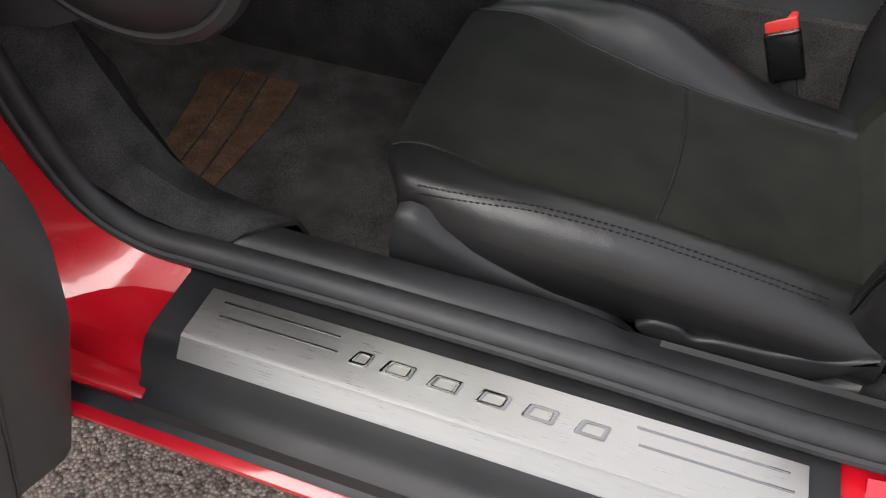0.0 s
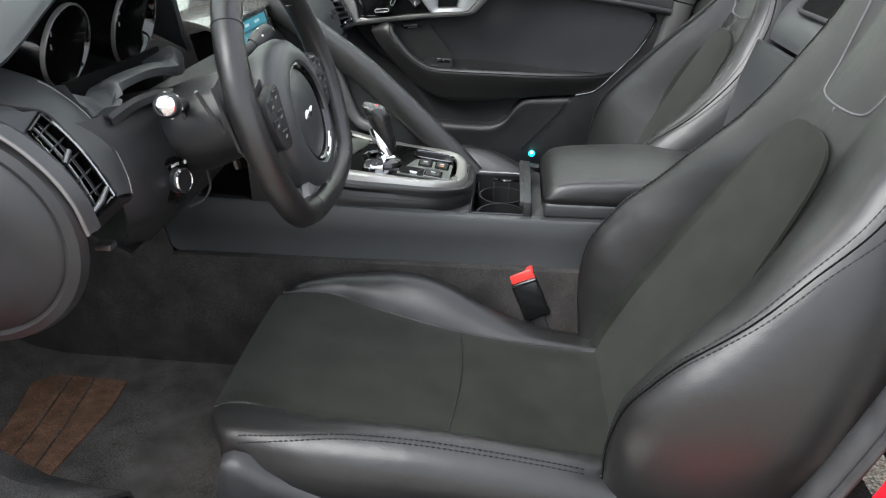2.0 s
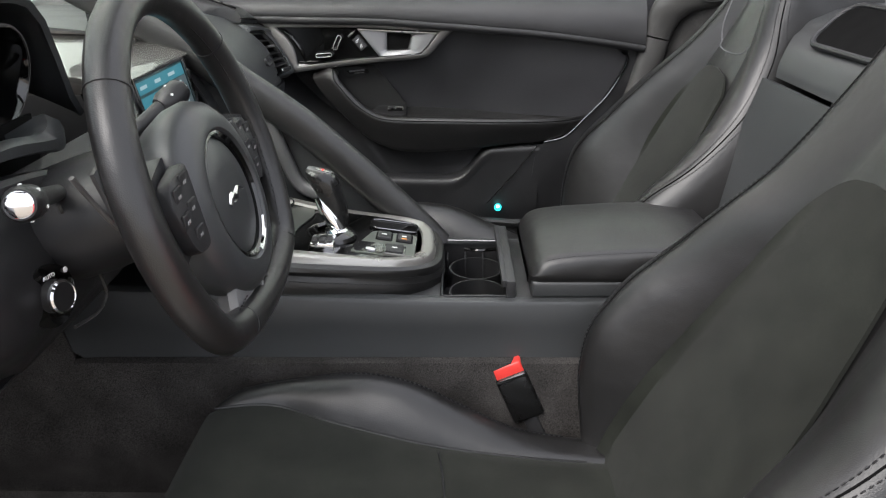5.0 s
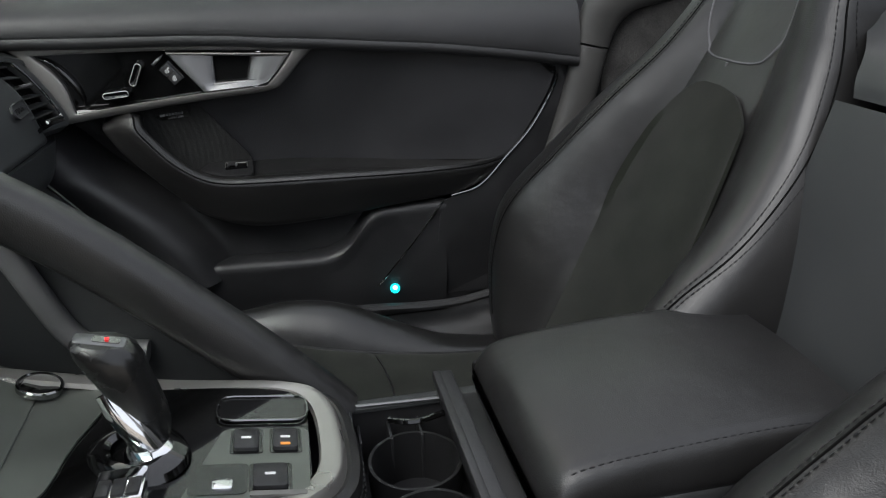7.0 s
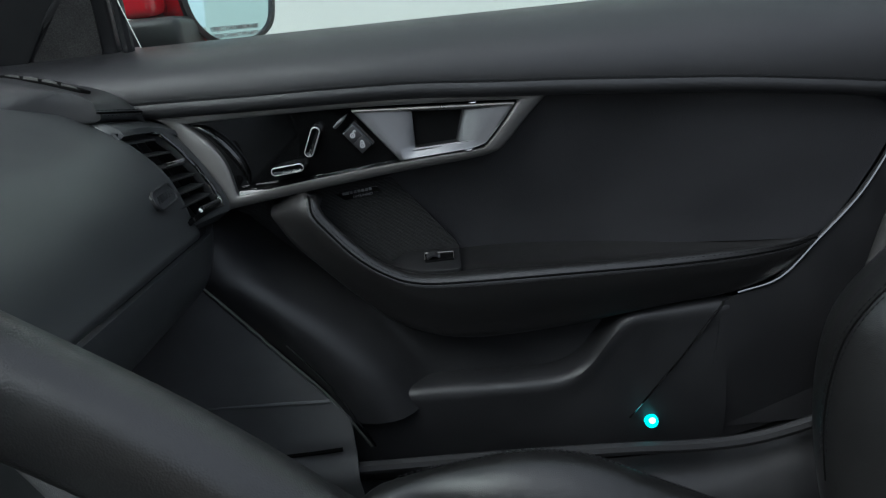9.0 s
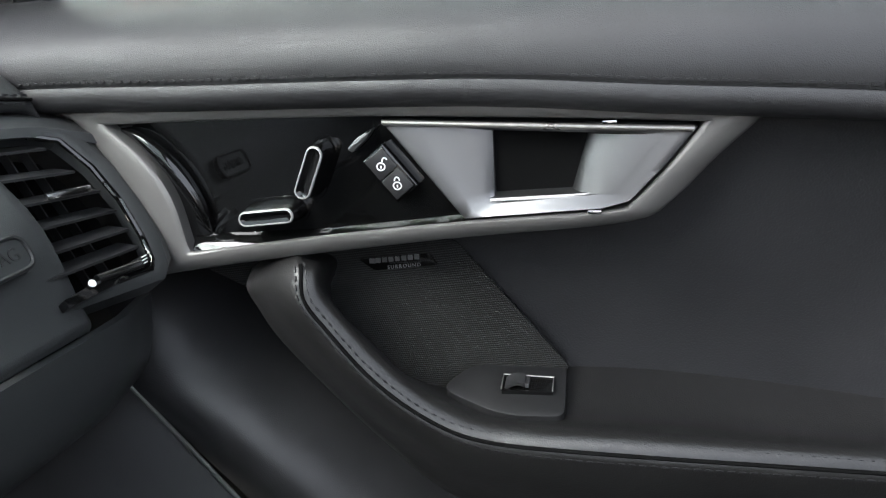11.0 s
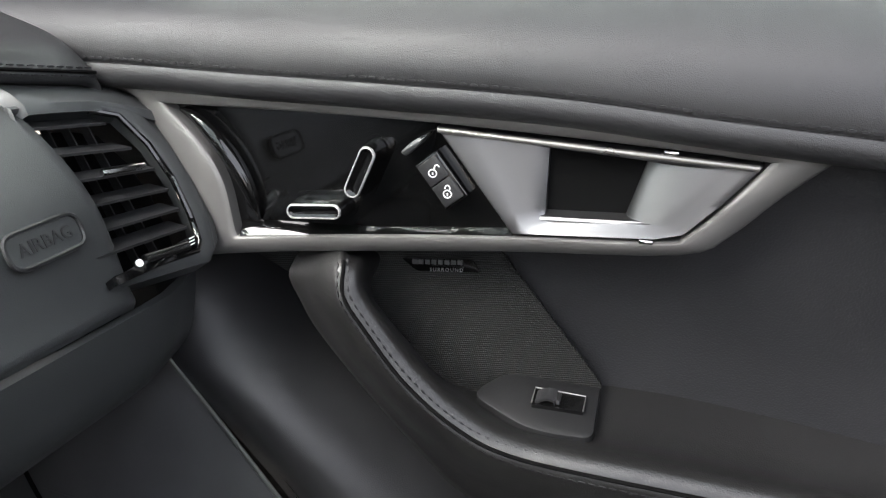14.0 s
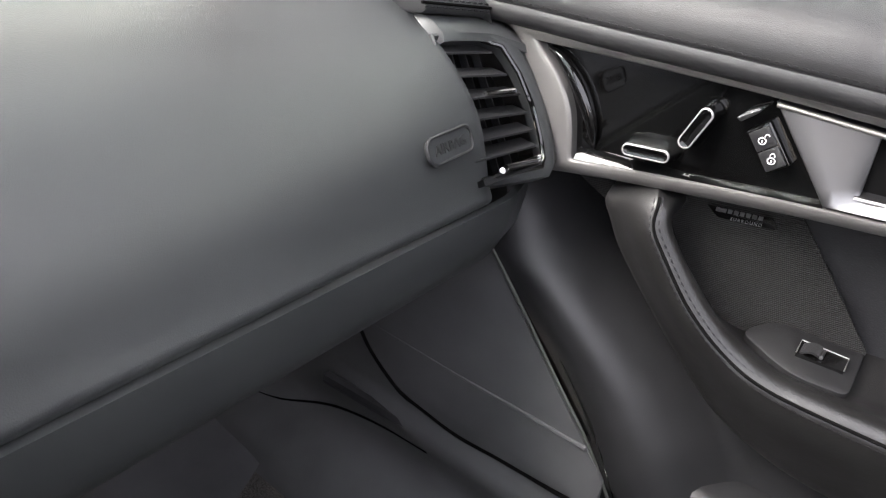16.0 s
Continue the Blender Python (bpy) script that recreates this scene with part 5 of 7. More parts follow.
    part("divider_rail", sweep(smooth_line([(0.30, 0.862, 0.566), (0.325, 0.852, 0.567), (0.362, 0.862, 0.567)], 6), 0.003, 6), GLOSS, c)
    # raised roller lid
    lid = part("roller_lid", join(block((0.356, 0.668, 0.560), (0.370, 0.890, 0.597), 0.002), block((0.350, 0.668, 0.587), (0.358, 0.890, 0.598), 0.0015)), PLASTIC, c, "black roller lid standing open")
    part("lid_cutout", slab([(0.3555, 0.715, 0.568), (0.3555, 0.735, 0.586), (0.3555, 0.79, 0.586), (0.3555, 0.80, 0.568)], (-1, 0, 0), 0.004), PAD, lid)
    part("lid_catch", block((0.354, 0.700, 0.574), (0.360, 0.712, 0.581), 0.001), BRIGHT, lid)
    # control plate on its leather-wrapped plinth
    pz = lambda x: soft_table(x, [(-0.20, 0.72), (-0.10, 0.672), (0.0, 0.642), (0.1, 0.630), (0.2, 0.617), (0.26, 0.606)])
    outline = [(-0.12, 0.676), (0.0, 0.680), (0.13, 0.686), (0.20, 0.700), (0.238, 0.735), (0.245, 0.79), (0.236, 0.85), (0.20, 0.872), (0.08, 0.880), (-0.12, 0.884)]
    ring = smooth_line([(x, y, pz(x)) for x, y in outline], 5)
    def grow(p, k, dz):
        d = Vector((p.x - 0.05, p.y - 0.78, 0))
        d.x = max(d.x, 0)
        return p + d.normalized() * k + Vector((0, 0, dz)) if d.length > 1e-6 else p
    rows = [[grow(p, 0.004, -0.012) for p in ring], [grow(p, 0.012, -0.009) for p in ring], [grow(p, 0.019, -0.013) for p in ring], [grow(p, 0.021, -0.019) for p in ring], [grow(p, 0.018, -0.026) for p in ring],
            [grow(p, 0.021, -0.033) for p in ring], [grow(p, 0.023, -0.044) for p in ring], [Vector((q.x, q.y, 0.556)) for q in [grow(p, 0.018, 0) for p in ring]]]
    part("plinth", loft(rows), LEATHER, c, "leather-wrapped console plinth")
    part("plinth_stitching", stitches([[grow(p, 0.0215, -0.0245) for p in ring], [grow(p, 0.0225, -0.034) for p in ring]]), THREAD, c, "black stitching")
    rows = [[grow(p, 0.009, -0.012) for p in ring], [grow(p, 0.0065, -0.002) for p in ring], [grow(p, 0.004, 0.0008) for p in ring], [grow(p, -0.002, 0.0018) for p in ring], [grow(p, -0.012, 0.0012) for p in ring], [grow(p, -0.014, -0.003) for p in ring]]
    part("plate_frame", loft(rows), FRAME, c, "satin silver frame")
    inner = [grow(p, -0.0135, -0.001) for p in ring]
    xs = np.linspace(-0.115, 0.224, 24)
    def span(x):
        lo = min((abs(p.x - x), p.y) for p in inner if p.y < 0.785)[1]
        hi = min((abs(p.x - x), p.y) for p in inner if p.y >= 0.785)[1]
        return lo, hi
    plate = part("control_plate", thick(loft([[(x, span(x)[0] + (span(x)[1] - span(x)[0]) * t, pz(x) - 0.0015) for t in np.linspace(0, 1, 8)] for x in xs]), 0.004), GLOSS, c, "glossy black control plate")
    part("plate_wing", thick(loft([[(x, y, pz(x) + 0.0012) for x in np.linspace(-0.112, soft_table(y, [(0.694, 0.0), (0.717, 0.030), (0.784, 0.042), (0.842, 0.056), (0.87, 0.050)]), 12)] for y in np.linspace(0.694, 0.870, 10)]), 0.002), PLATE, plate, "grey-green metallic wing of the plate")
    # grey ribs round the buttons, then pockets and buttons
    ribs = round_poly([(0.128, 0.710, 0), (0.222, 0.712, 0), (0.224, 0.800, 0), (0.155, 0.800, 0)], 0.008, 4)
    part("button_surround", slab([(x, y, pz(x) + 0.0002) for x, y, _ in ribs], (0, 0, 1), 0.003), PLATE, plate, "grey-green metallic button surround")
    def pad_at(x0, x1, y0, y1, dz, r=0.003):
        return [(x, y, pz(x) + dz) for x, y, _ in round_poly([(x0, y0, 0), (x1, y0, 0), (x1, y1, 0), (x0, y1, 0)], r, 3)]
    for k, (x0, x1, y0, y1, mark) in enumerate(((0.164, 0.184, 0.768, 0.795, WHITE_MARK), (0.195, 0.215, 0.768, 0.795, ORANGE), (0.180, 0.206, 0.720, 0.748, WHITE_MARK))):
        part("button_recess", slab(pad_at(x0 - 0.003, x1 + 0.003, y0 - 0.003, y1 + 0.003, 0.0005), (0, 0, 1), 0.003), GLOSS, c)
        bt = part("button", slab(pad_at(x0, x1, y0, y1, 0.004), (0, 0, 1), 0.005, 0.001), PLASTIC, c, "small black console button")
        xm, ym = (x0 + x1) / 2, (y0 + y1) / 2
        part("button_mark", slab(pad_at(xm - 0.004, xm + 0.004, ym - 0.0012, ym + 0.0012, 0.0046, 0.001), (0, 0, 1), 0.0006), WHITE_MARK, bt)
        if mark is ORANGE:
            part("button_light", slab(pad_at(xm - 0.004, xm + 0.004, ym - 0.011, ym - 0.008, 0.0046, 0.001), (0, 0, 1), 0.0006), ORANGE, bt, "amber light")
    part("slot", slab(pad_at(0.133, 0.176, 0.716, 0.752, 0.0007, 0.006), (0, 0, 1), 0.004), GLOSS, c, "glossy black tray slot")
    part("slot_pull", slab(pad_at(0.150, 0.166, 0.720, 0.732, 0.003, 0.003), (0, 0, 1), 0.003, 0.001), CHROME, c)
    part("slot_trim", slab(pad_at(0.178, 0.220, 0.712, 0.717, 0.002, 0.002), (0, 0, 1), 0.003), SATIN, c)
    part("coin_tray", slab(pad_at(0.150, 0.222, 0.812, 0.846, 0.0007, 0.012), (0, 0, 1), 0.004), GLOSS, c, "glossy black oddments tray")
    part("tray_rim", sweep([(x, y, z + 0.001) for x, y, z in pad_at(0.148, 0.224, 0.810, 0.848, 0.0007, 0.013)], 0.0012, 6, closed=True), SMOKE, c)
    return c


def build_selector():
    s = base("gear_selector", (0.09, 0.775, 0.628), "black leather gear selector with chrome stem", "gear selector")
    bx, by = 0.092, 0.772
    part("base_ring", lathe((bx, by, 0.627), (0, 0, 1), [(0, 0.036), (0.006, 0.034), (0.011, 0.026), (0.012, 0.022), (0.009, 0.018)], 32, squash=1.25), GLOSS, s, "polished dark base ring")
    part("base_shell", lathe((bx + 0.012, by - 0.004, 0.632), (0.1, 0, 1), [(0, 0.020), (0.006, 0.017), (0.010, 0.011), (0.011, 0.0)], 24, squash=1.2), CHROME, s, "polished chrome base shell")
    gate = part("gate_block", block((0.070, 0.708, 0.622), (0.106, 0.744, 0.640), 0.003), CHROME, s, "polished chrome button block")
    for k in range(3):
        part("gate_button", block((0.0735 + 0.0105 * k, 0.710, 0.638), (0.0825 + 0.0105 * k, 0.728, 0.6425), 0.001), PLASTIC, gate)
    neck = smooth_line([(0.104, 0.764, 0.636), (0.096, 0.764, 0.654), (0.084, 0.767, 0.674), (0.078, 0.771, 0.688)], 5)
    part("stem", sweep(neck, [0.0115 - 0.004 * (i / (len(neck) - 1)) for i in range(len(neck))], 12, up=(0, 1, 0), squash=0.7), CHROME, s, "polished chrome stem")
    rows = []
    for t, (x, z, a, b) in zip(np.linspace(0, 1, 8), [(0.106, 0.640, 0.011, 0.012), (0.105, 0.652, 0.014, 0.015), (0.102, 0.667, 0.016, 0.018), (0.095, 0.685, 0.0195, 0.0195), (0.088, 0.703, 0.022, 0.020), (0.084, 0.716, 0.024, 0.020), (0.082, 0.724, 0.023, 0.018), (0.081, 0.728, 0.018, 0.014)]):
        rows.append([(x + a * abs(math.cos(k)) ** 0.7 * (1 if math.cos(k) > 0 else -1), 0.781 + b * abs(math.sin(k)) ** 0.7 * (1 if math.sin(k) > 0 else -1), z - 0.25 * a * math.cos(k)) for k in np.linspace(0, 2 * math.pi, 20, endpoint=False)])
    part("grip", loft(rows, closed=True, caps=True), GRIP, s, "smooth black grip")
    cap = round_poly([(0.062, 0.773, 0.7335), (0.098, 0.773, 0.7245), (0.098, 0.789, 0.7245), (0.062, 0.789, 0.7335)], 0.004, 4)
    tp = part("top_insert", slab(cap, (0.25, 0, 1), 0.006, 0.001), BRIGHT, s, "silver top insert")
    part("indicator", slab([Vector(p) + Vector((0, 0, 0.0006)) for p in round_poly([(0.075, 0.7765, 0.7303), (0.094, 0.7765, 0.7255), (0.094, 0.7855, 0.7255), (0.075, 0.7855, 0.7303)], 0.002, 3)], (0.25, 0, 1), 0.001), SMOKE, tp)
    part("lamp", block((0.0835, 0.780, 0.7288), (0.0865, 0.7815, 0.7300), 0), RED_LAMP, tp, "tiny red lamp")


def build_start_dial():
    s = base("start_dial", (-0.006, 0.855, 0.642), "black engine start button with chrome ring", "start button")
    n = (0.28, 0, 1)
    c = (0.0016, 0.8640, 0.6515)
    part("ring", lathe(c, n, [(-0.004, 0.0190), (0.0005, 0.0190), (0.0016, 0.0180), (0.0008, 0.0160), (-0.003, 0.0155)], 32), SMOKE, s, "smoked chrome ring")
    part("cap", lathe(c, n, [(-0.006, 0.0154), (-0.0035, 0.0154), (-0.003, 0.014), (-0.0045, 0.0)], 28), GLOSS, s)


def build_console_armrest():
    a = base("console_armrest", (0.52, 0.77, 0.571), "padded black leather console armrest lid", "armrest")
    x0, x1, y0, y1 = 0.388, 0.668, 0.662, 0.890
    rows = []
    hgt = lambda x: soft_table(x, [(0.385, 0.618), (0.42, 0.634), (0.50, 0.642), (0.60, 0.645), (0.67, 0.64)])
    for x in list(np.linspace(x0, x0 + 0.02, 6)) + list(np.linspace(x0 + 0.03, x1, 16)):
        k = min(1, (x - x0) / 0.022)
        rnd = math.sqrt(max(0, 1 - (1 - k) ** 2))
        h = 0.596 + (hgt(x) - 0.596) * (0.25 + 0.75 * rnd)
        inset = 0.012 * (1 - rnd)
        sec = [(y0 + 0.004 + inset, 0.597), (y0 + inset, 0.606), (y0 + 0.003 + inset, h - 0.012), (y0 + 0.012 + inset, h - 0.003), (y0 + 0.03 + inset, h), (0.776, h + 0.004), (y1 - 0.03 - inset, h), (y1 - 0.012 - inset, h - 0.003), (y1 - 0.003 - inset, h - 0.012), (y1 - inset, 0.606), (y1 - 0.004 - inset, 0.597)]
        rows.append([(x, v.x, v.y) for v in smooth_line([(p[0], p[1], 0) for p in sec], 3)])
    part("lid", loft(rows, closed=True, caps=True), LEATHER, a, "padded black leather lid")
    part("box", block((x0 + 0.004, y0 + 0.003, 0.5715), (x1, y1 - 0.003, 0.598), 0.006, 3), DASH, a)
    ln = [(x, y0 + 0.0095, hgt(x) - 0.0045) for x in np.linspace(x0 + 0.025, x1, 40)]
    part("lid_stitching", stitches([ln]), THREAD, a)


def build_grab_rail():
    g = base("grab_rail", (0.1, 0.91, 0.6), "sloping black leather-wrapped grab rail beside the console", "grab rail")
    pts = smooth_line([(-0.30, 0.905, 0.985), (-0.16, 0.905, 0.905), (-0.05, 0.905, 0.828), (0.03, 0.905, 0.770), (0.10, 0.905, 0.708), (0.17, 0.904, 0.642), (0.225, 0.900, 0.588), (0.255, 0.895, 0.556)], 6)
    prof = [(0.95 * abs(math.cos(a)) ** 0.6 * (1 if math.cos(a) > 0 else -1), 1.0 * abs(math.sin(a)) ** 0.75 * (1 if math.sin(a) > 0 else -1)) for a in [2 * math.pi * k / 16 for k in range(16)]]
    part("bar", sweep(pts, 0.026, profile=[(u * 0.9, v) for u, v in prof]), LEATHER, g)
    web = [[p + Vector((0, 0.030, -0.02)), Vector((p.x, 0.955, max(0.48, p.z - 0.22)))] for p in pts]
    part("web", thick(loft(web), 0.006), DASH, g, "smooth black panel below the rail")


driver_seat = build_seat()
passenger_seat = build_seat(True)
passenger_seat.location = (0.25 + 0.069, SEAT_Y + 0.733, 0.233)
tagged(driver_seat, "black leather driver's bucket seat with dark suede centre")
tagged(passenger_seat, "black leather passenger bucket seat with dark suede centre")
build_buckle(0.359, 0.640, 0.474, Matrix.Rotation(radians(-24), 4, "Y") @ Matrix.Rotation(radians(-8), 4, "X"))
build_console()
build_selector()
build_start_dial()
build_console_armrest()
build_grab_rail()


# ---- dashboard ----
def dash_profile(y):
    """The passenger side's section: points (x, z) from the screen down to the knees."""
    c = ease((1.30 - y) / 0.35)
    s = 0.010 * (y - 1.0) / 0.36
    return [(-0.97, 0.895), (-0.78, 0.900), (-0.55, 0.920 + 0.005 * c), (-0.38, 0.919 + 0.006 * c), (-0.28, 0.910 + 0.006 * c), (-0.22, 0.8925 + 0.010 * c), (-0.185, 0.8735 + 0.012 * c), (-0.15, 0.8490 + 0.009 * c),
            (-0.120, 0.813 + 0.004 * c), (-0.105, 0.776 - s), (-0.1005, 0.764 - s), (-0.103, 0.7575 - s)]


def build_dashboard():
    d = base("dashboard", (-0.4, 0.75, 0.65), "smooth black dashboard with soft rounded passenger side", "dashboard")
    ys = list(np.linspace(0.90, 1.34, 16)) + [1.36, 1.372, 1.379]
    rows = [[(v.x, y, v.y) for v in smooth_line([(a, b, 0) for a, b in dash_profile(y)], 4)] for y in ys]
    rows.append([(v[0] - 0.002, 1.3825, v[2] - 0.002) for v in rows[-1]])
    rows.append([(v[0] - 0.010, 1.3840, v[2] - 0.008) for v in rows[-1]])
    rows.append([(v[0] - 0.030, 1.3840, v[2] - 0.020) for v in rows[-1]])
    part("upper_pad", thick(loft(rows), 0.004), DASH, d, "smooth soft-touch passenger dash pad")
    low = [(-0.105, 0.7555), (-0.1065, 0.742), (-0.113, 0.714), (-0.125, 0.694), (-0.145, 0.682), (-0.20, 0.672), (-0.45, 0.66), (-0.62, 0.60)]
    rows = []
    for y in list(np.linspace(0.90, 1.36, 12)) + [1.39, 1.41, 1.43, 1.446, 1.455]:
        s = -0.012 * ease((y - 1.40) / 0.06)
        drop = 0.010 * (y - 1.0) / 0.36
        rows.append([(v.x + s, y, v.y - drop) for v in smooth_line([(a, b, 0) for a, b in low], 4)])
    part("lower_pad", thick(loft(rows), 0.006), DASH, d)
    # stitched roll and top of the dash end above the vent
    roll = [(-0.176, 0.8770, 1), (-0.168, 0.8790, 1), (-0.1650, 0.8825, 1), (-0.1655, 0.8865, 1), (-0.1685, 0.8905, 1), (-0.176, 0.897, 0.4), (-0.189, 0.9035, 0), (-0.211, 0.911, 0), (-0.243, 0.920, 0), (-0.30, 0.930, 0), (-0.45, 0.932, 0), (-0.62, 0.925, 0)]
    rows = []
    for y, sink in ((1.325, 0.024), (1.345, 0.010), (1.358, 0.003), (1.368, 0.0), (1.376, 0.0), (1.39, 0.0), (1.405, 0.0), (1.42, 0.0), (1.434, 0.0), (1.439, 0.002), (1.442, 0.009)):
        # left of the vent only the top goes on, running out over the pad
        limit = -0.15 if y > 1.37 else -0.205 - 1.2 * (1.372 - y)
        rows.append([(min(limit, x + w * (0.005 + 0.26 * (y - 1.43))), y, z - 0.125 * (y - 1.372) * w - sink) for x, z, w in [(v.x, v.y, v.z) for v in smooth_line(roll, 4)]])
    part("end_roll", thick(loft(rows), 0.003), PAD, d, "grained pad above the vent")
    for x, z in ((-0.1662, 0.8893), (-0.1640, 0.8838)):
        part("roll_stitching", stitches([[(x + 0.005 + 0.26 * (y - 1.43), y, z - 0.125 * (y - 1.372)) for y in np.linspace(1.374, 1.438, 30)]], 0.0042, 0.0020, 0.0009), THREAD, d)
    part("roll_seam", sweep([(-0.1597 + 0.26 * (y - 1.43), y, 0.8866 - 0.125 * (y - 1.372)) for y in np.linspace(1.372, 1.439, 12)], 0.0012, 6), DARK, d)
    # lettered airbag mark in a small sunken plate
    m = axes((-0.1128, 1.3325, 0.8040), (0.0, 1, 0.02), (1, 0.0, 0.42))
    bm = slab([tuple(Vector(p)) for p in round_poly([(-0.024, -0.0085, 0.0), (0.024, -0.0085, 0.0), (0.024, 0.0085, 0.0), (-0.024, 0.0085, 0.0)], 0.0085, 5)], (0, 0, 1), 0.006, 0.0)
    bm.transform(m @ Matrix.Translation((0, 0, 0.0012)))
    ab = part("airbag_plate", bm, DASH, d)
    ring = [m @ Vector(p) for p in round_poly([(-0.0255, -0.0095, 0.0015), (0.0255, -0.0095, 0.0015), (0.0255, 0.0095, 0.0015), (-0.0255, 0.0095, 0.0015)], 0.009, 5)]
    part("plate_rim", sweep(ring, 0.0014, 6, up=(1, 0, 0), closed=True), PLASTIC, ab)
    words("airbag_lettering", "AIRBAG", 0.0105, m @ Matrix.Translation((0, -0.0003, 0.0014)), PLASTIC, ab, 0.0005)
    # demister slot let into the top of the dash end
    top_z = lambda x: soft_table(x, [(-0.30, 0.930), (-0.243, 0.920), (-0.211, 0.911), (-0.189, 0.9035)]) + 0.0035
    strip = [(-0.188, 1.3985), (-0.225, 1.414), (-0.285, 1.432), (-0.285, 1.416), (-0.225, 1.397), (-0.196, 1.3925)]
    # flat black plate; the slot's inner shade is its colour
    slot = part("demister_slot", slab([(x, y, top_z(x)) for x, y in strip], (0.3, 0, 1), 0.003), DARK, d, "demister slot plate, its shade painted black")
    for k in range(4):
        x, y = -0.200 - 0.021 * k, 1.396 + 0.0055 * k
        part("slot_fin", slab([(x, y, top_z(x) + 0.001), (x - 0.014, y + 0.013, top_z(x - 0.014) + 0.001), (x - 0.017, y + 0.005, top_z(x - 0.017) + 0.001)], (0.3, 0, 1), 0.0025), GREY_TRIM, slot, "grey slot fin")
    # housing between the roll and the vent's frame
    rows = []
    for y in [1.368, 1.372, 1.377, 1.381] + list(np.linspace(1.386, 1.457, 11)):
        x, z = soft_table(y, [(1.335, -0.172), (1.355, -0.168), (1.425, -0.150), (1.447, -0.138), (1.457, -0.132)]), soft_table(y, [(1.335, 0.870), (1.355, 0.868), (1.425, 0.8625), (1.447, 0.856), (1.457, 0.852)])
        zb = 0.8785 - 0.125 * (y - 1.372)
        tuck = 0.012 * (1 - ease((y - 1.370) / 0.012))
        rows.append([(a - tuck, y, b - tuck) for a, b in [(-0.30, zb + 0.01), (-0.20, zb + 0.004), (-0.167 + 0.26 * (y - 1.43), zb - 0.001), ((x - 0.165 + 0.26 * (y - 1.43)) / 2, (zb + z) / 2 + 0.001), (x + 0.002, z), (x + 0.004, z - 0.006)]])
    part("vent_housing", thick(loft(rows), 0.003), DASH, d, "smooth dark housing above the vent")
    return d


def build_side_vent():
    """The air vent between the dash pad's end and the door."""
    v = base("side_air_vent", (-0.13, 1.39, 0.77), "glossy black air vent with thin slats beside the door", "air vent")
    n = Vector((0.807, -0.21, 0.55)).normalized()
    V = Vector
    outer = [V((-0.166, 1.374, 0.8655)), V((-0.150, 1.425, 0.8625)), V((-0.138, 1.447, 0.856)), V((-0.120, 1.453, 0.832)), V((-0.104, 1.453, 0.807)), V((-0.090, 1.447, 0.783)), V((-0.082, 1.439, 0.768)), V((-0.081, 1.431, 0.762)), V((-0.112, 1.355, 0.7625))]
    opening = [V((-0.1635, 1.376, 0.8610)), V((-0.150, 1.420, 0.858)), V((-0.141, 1.435, 0.853)), V((-0.126, 1.442, 0.834)), V((-0.111, 1.443, 0.812)), V((-0.097, 1.438, 0.790)), V((-0.088, 1.432, 0.775)), V((-0.086, 1.427, 0.770)), V((-0.110, 1.360, 0.7685))]
    part("frame", loft([[p - n * 0.02 for p in outer], outer, [p.lerp(q, 0.5) + n * 0.0015 for p, q in zip(outer, opening)], opening, [q - n * 0.012 for q in opening]], closed=True), DASH, v, "smooth dark vent frame")
    part("frame_skirt", thick(loft([[p, p + V((-0.004, 0.010, 0.002)), p + V((-0.014, 0.020, 0.004))] for p in outer[2:8]]), 0.002), DASH, v)
    part("rim", sweep([q - n * 0.001 for q in opening[1:]], 0.0022, 8), GLOSS, v, "glossy black inner rim")
    # black backing paints the shade deep behind the slats
    part("duct", slab([q - n * 0.03 for q in opening], n, 0.01), DARK, v, "black plate painted as shade in the duct")
    part("lower_plate", slab([V((-0.0995, 1.362, 0.7735)), V((-0.0905, 1.431, 0.7795)), V((-0.087, 1.4285, 0.771)), V((-0.0975, 1.362, 0.769))], n, 0.008), GLOSS, v)
    lines = [((-0.158, 1.360, 0.856), (-0.141, 1.425, 0.851)), ((-0.147, 1.360, 0.841), (-0.129, 1.431, 0.835)), ((-0.136, 1.360, 0.826), (-0.118, 1.437, 0.821)), ((-0.126, 1.360, 0.812), (-0.109, 1.437, 0.808)), ((-0.116, 1.360, 0.798), (-0.101, 1.435, 0.796)), ((-0.108, 1.360, 0.786), (-0.095, 1.433, 0.785))]
    for a, b in lines:
        a, b = V(a) - n * 0.003, V(b) - n * 0.003
        back = V((-1, 0.1, 0.10)) * 0.016
        part("slat", slab([a, b, b + back, a + back], (0, 0, 1), 0.0016), PLASTIC, v, "thin slat")
    for k in range(4):
        t = 0.16 + 0.2 * k
        a, b = opening[0].lerp(opening[2], t) - n * 0.012, opening[8].lerp(opening[7], t) - n * 0.012
        part("upright_vane", slab([a, b, b - n * 0.008, a - n * 0.008], (0, 1, 0), 0.0012), PLASTIC, v)
    part("slat_tab", sweep([V((-0.130, 1.400, 0.8235)) + n * 0.001, V((-0.121, 1.428, 0.8225)) + n * 0.001], 0.0022, 8), CHROME, v, "chrome slat tab")
    part("thumb_wheel", sweep([V((-0.098, 1.388, 0.7755)) + n * 0.002, V((-0.090, 1.420, 0.7745)) + n * 0.002], 0.003, 10), SMOKE, v, "ribbed metallic thumb wheel")
    part("wheel_dot", lathe(V((-0.0985, 1.3835, 0.7745)) + n * 0.002, n, [(0, 0.0024), (0.001, 0.0024), (0.0012, 0.0)], 12), WHITE_MARK, v, "white dot")
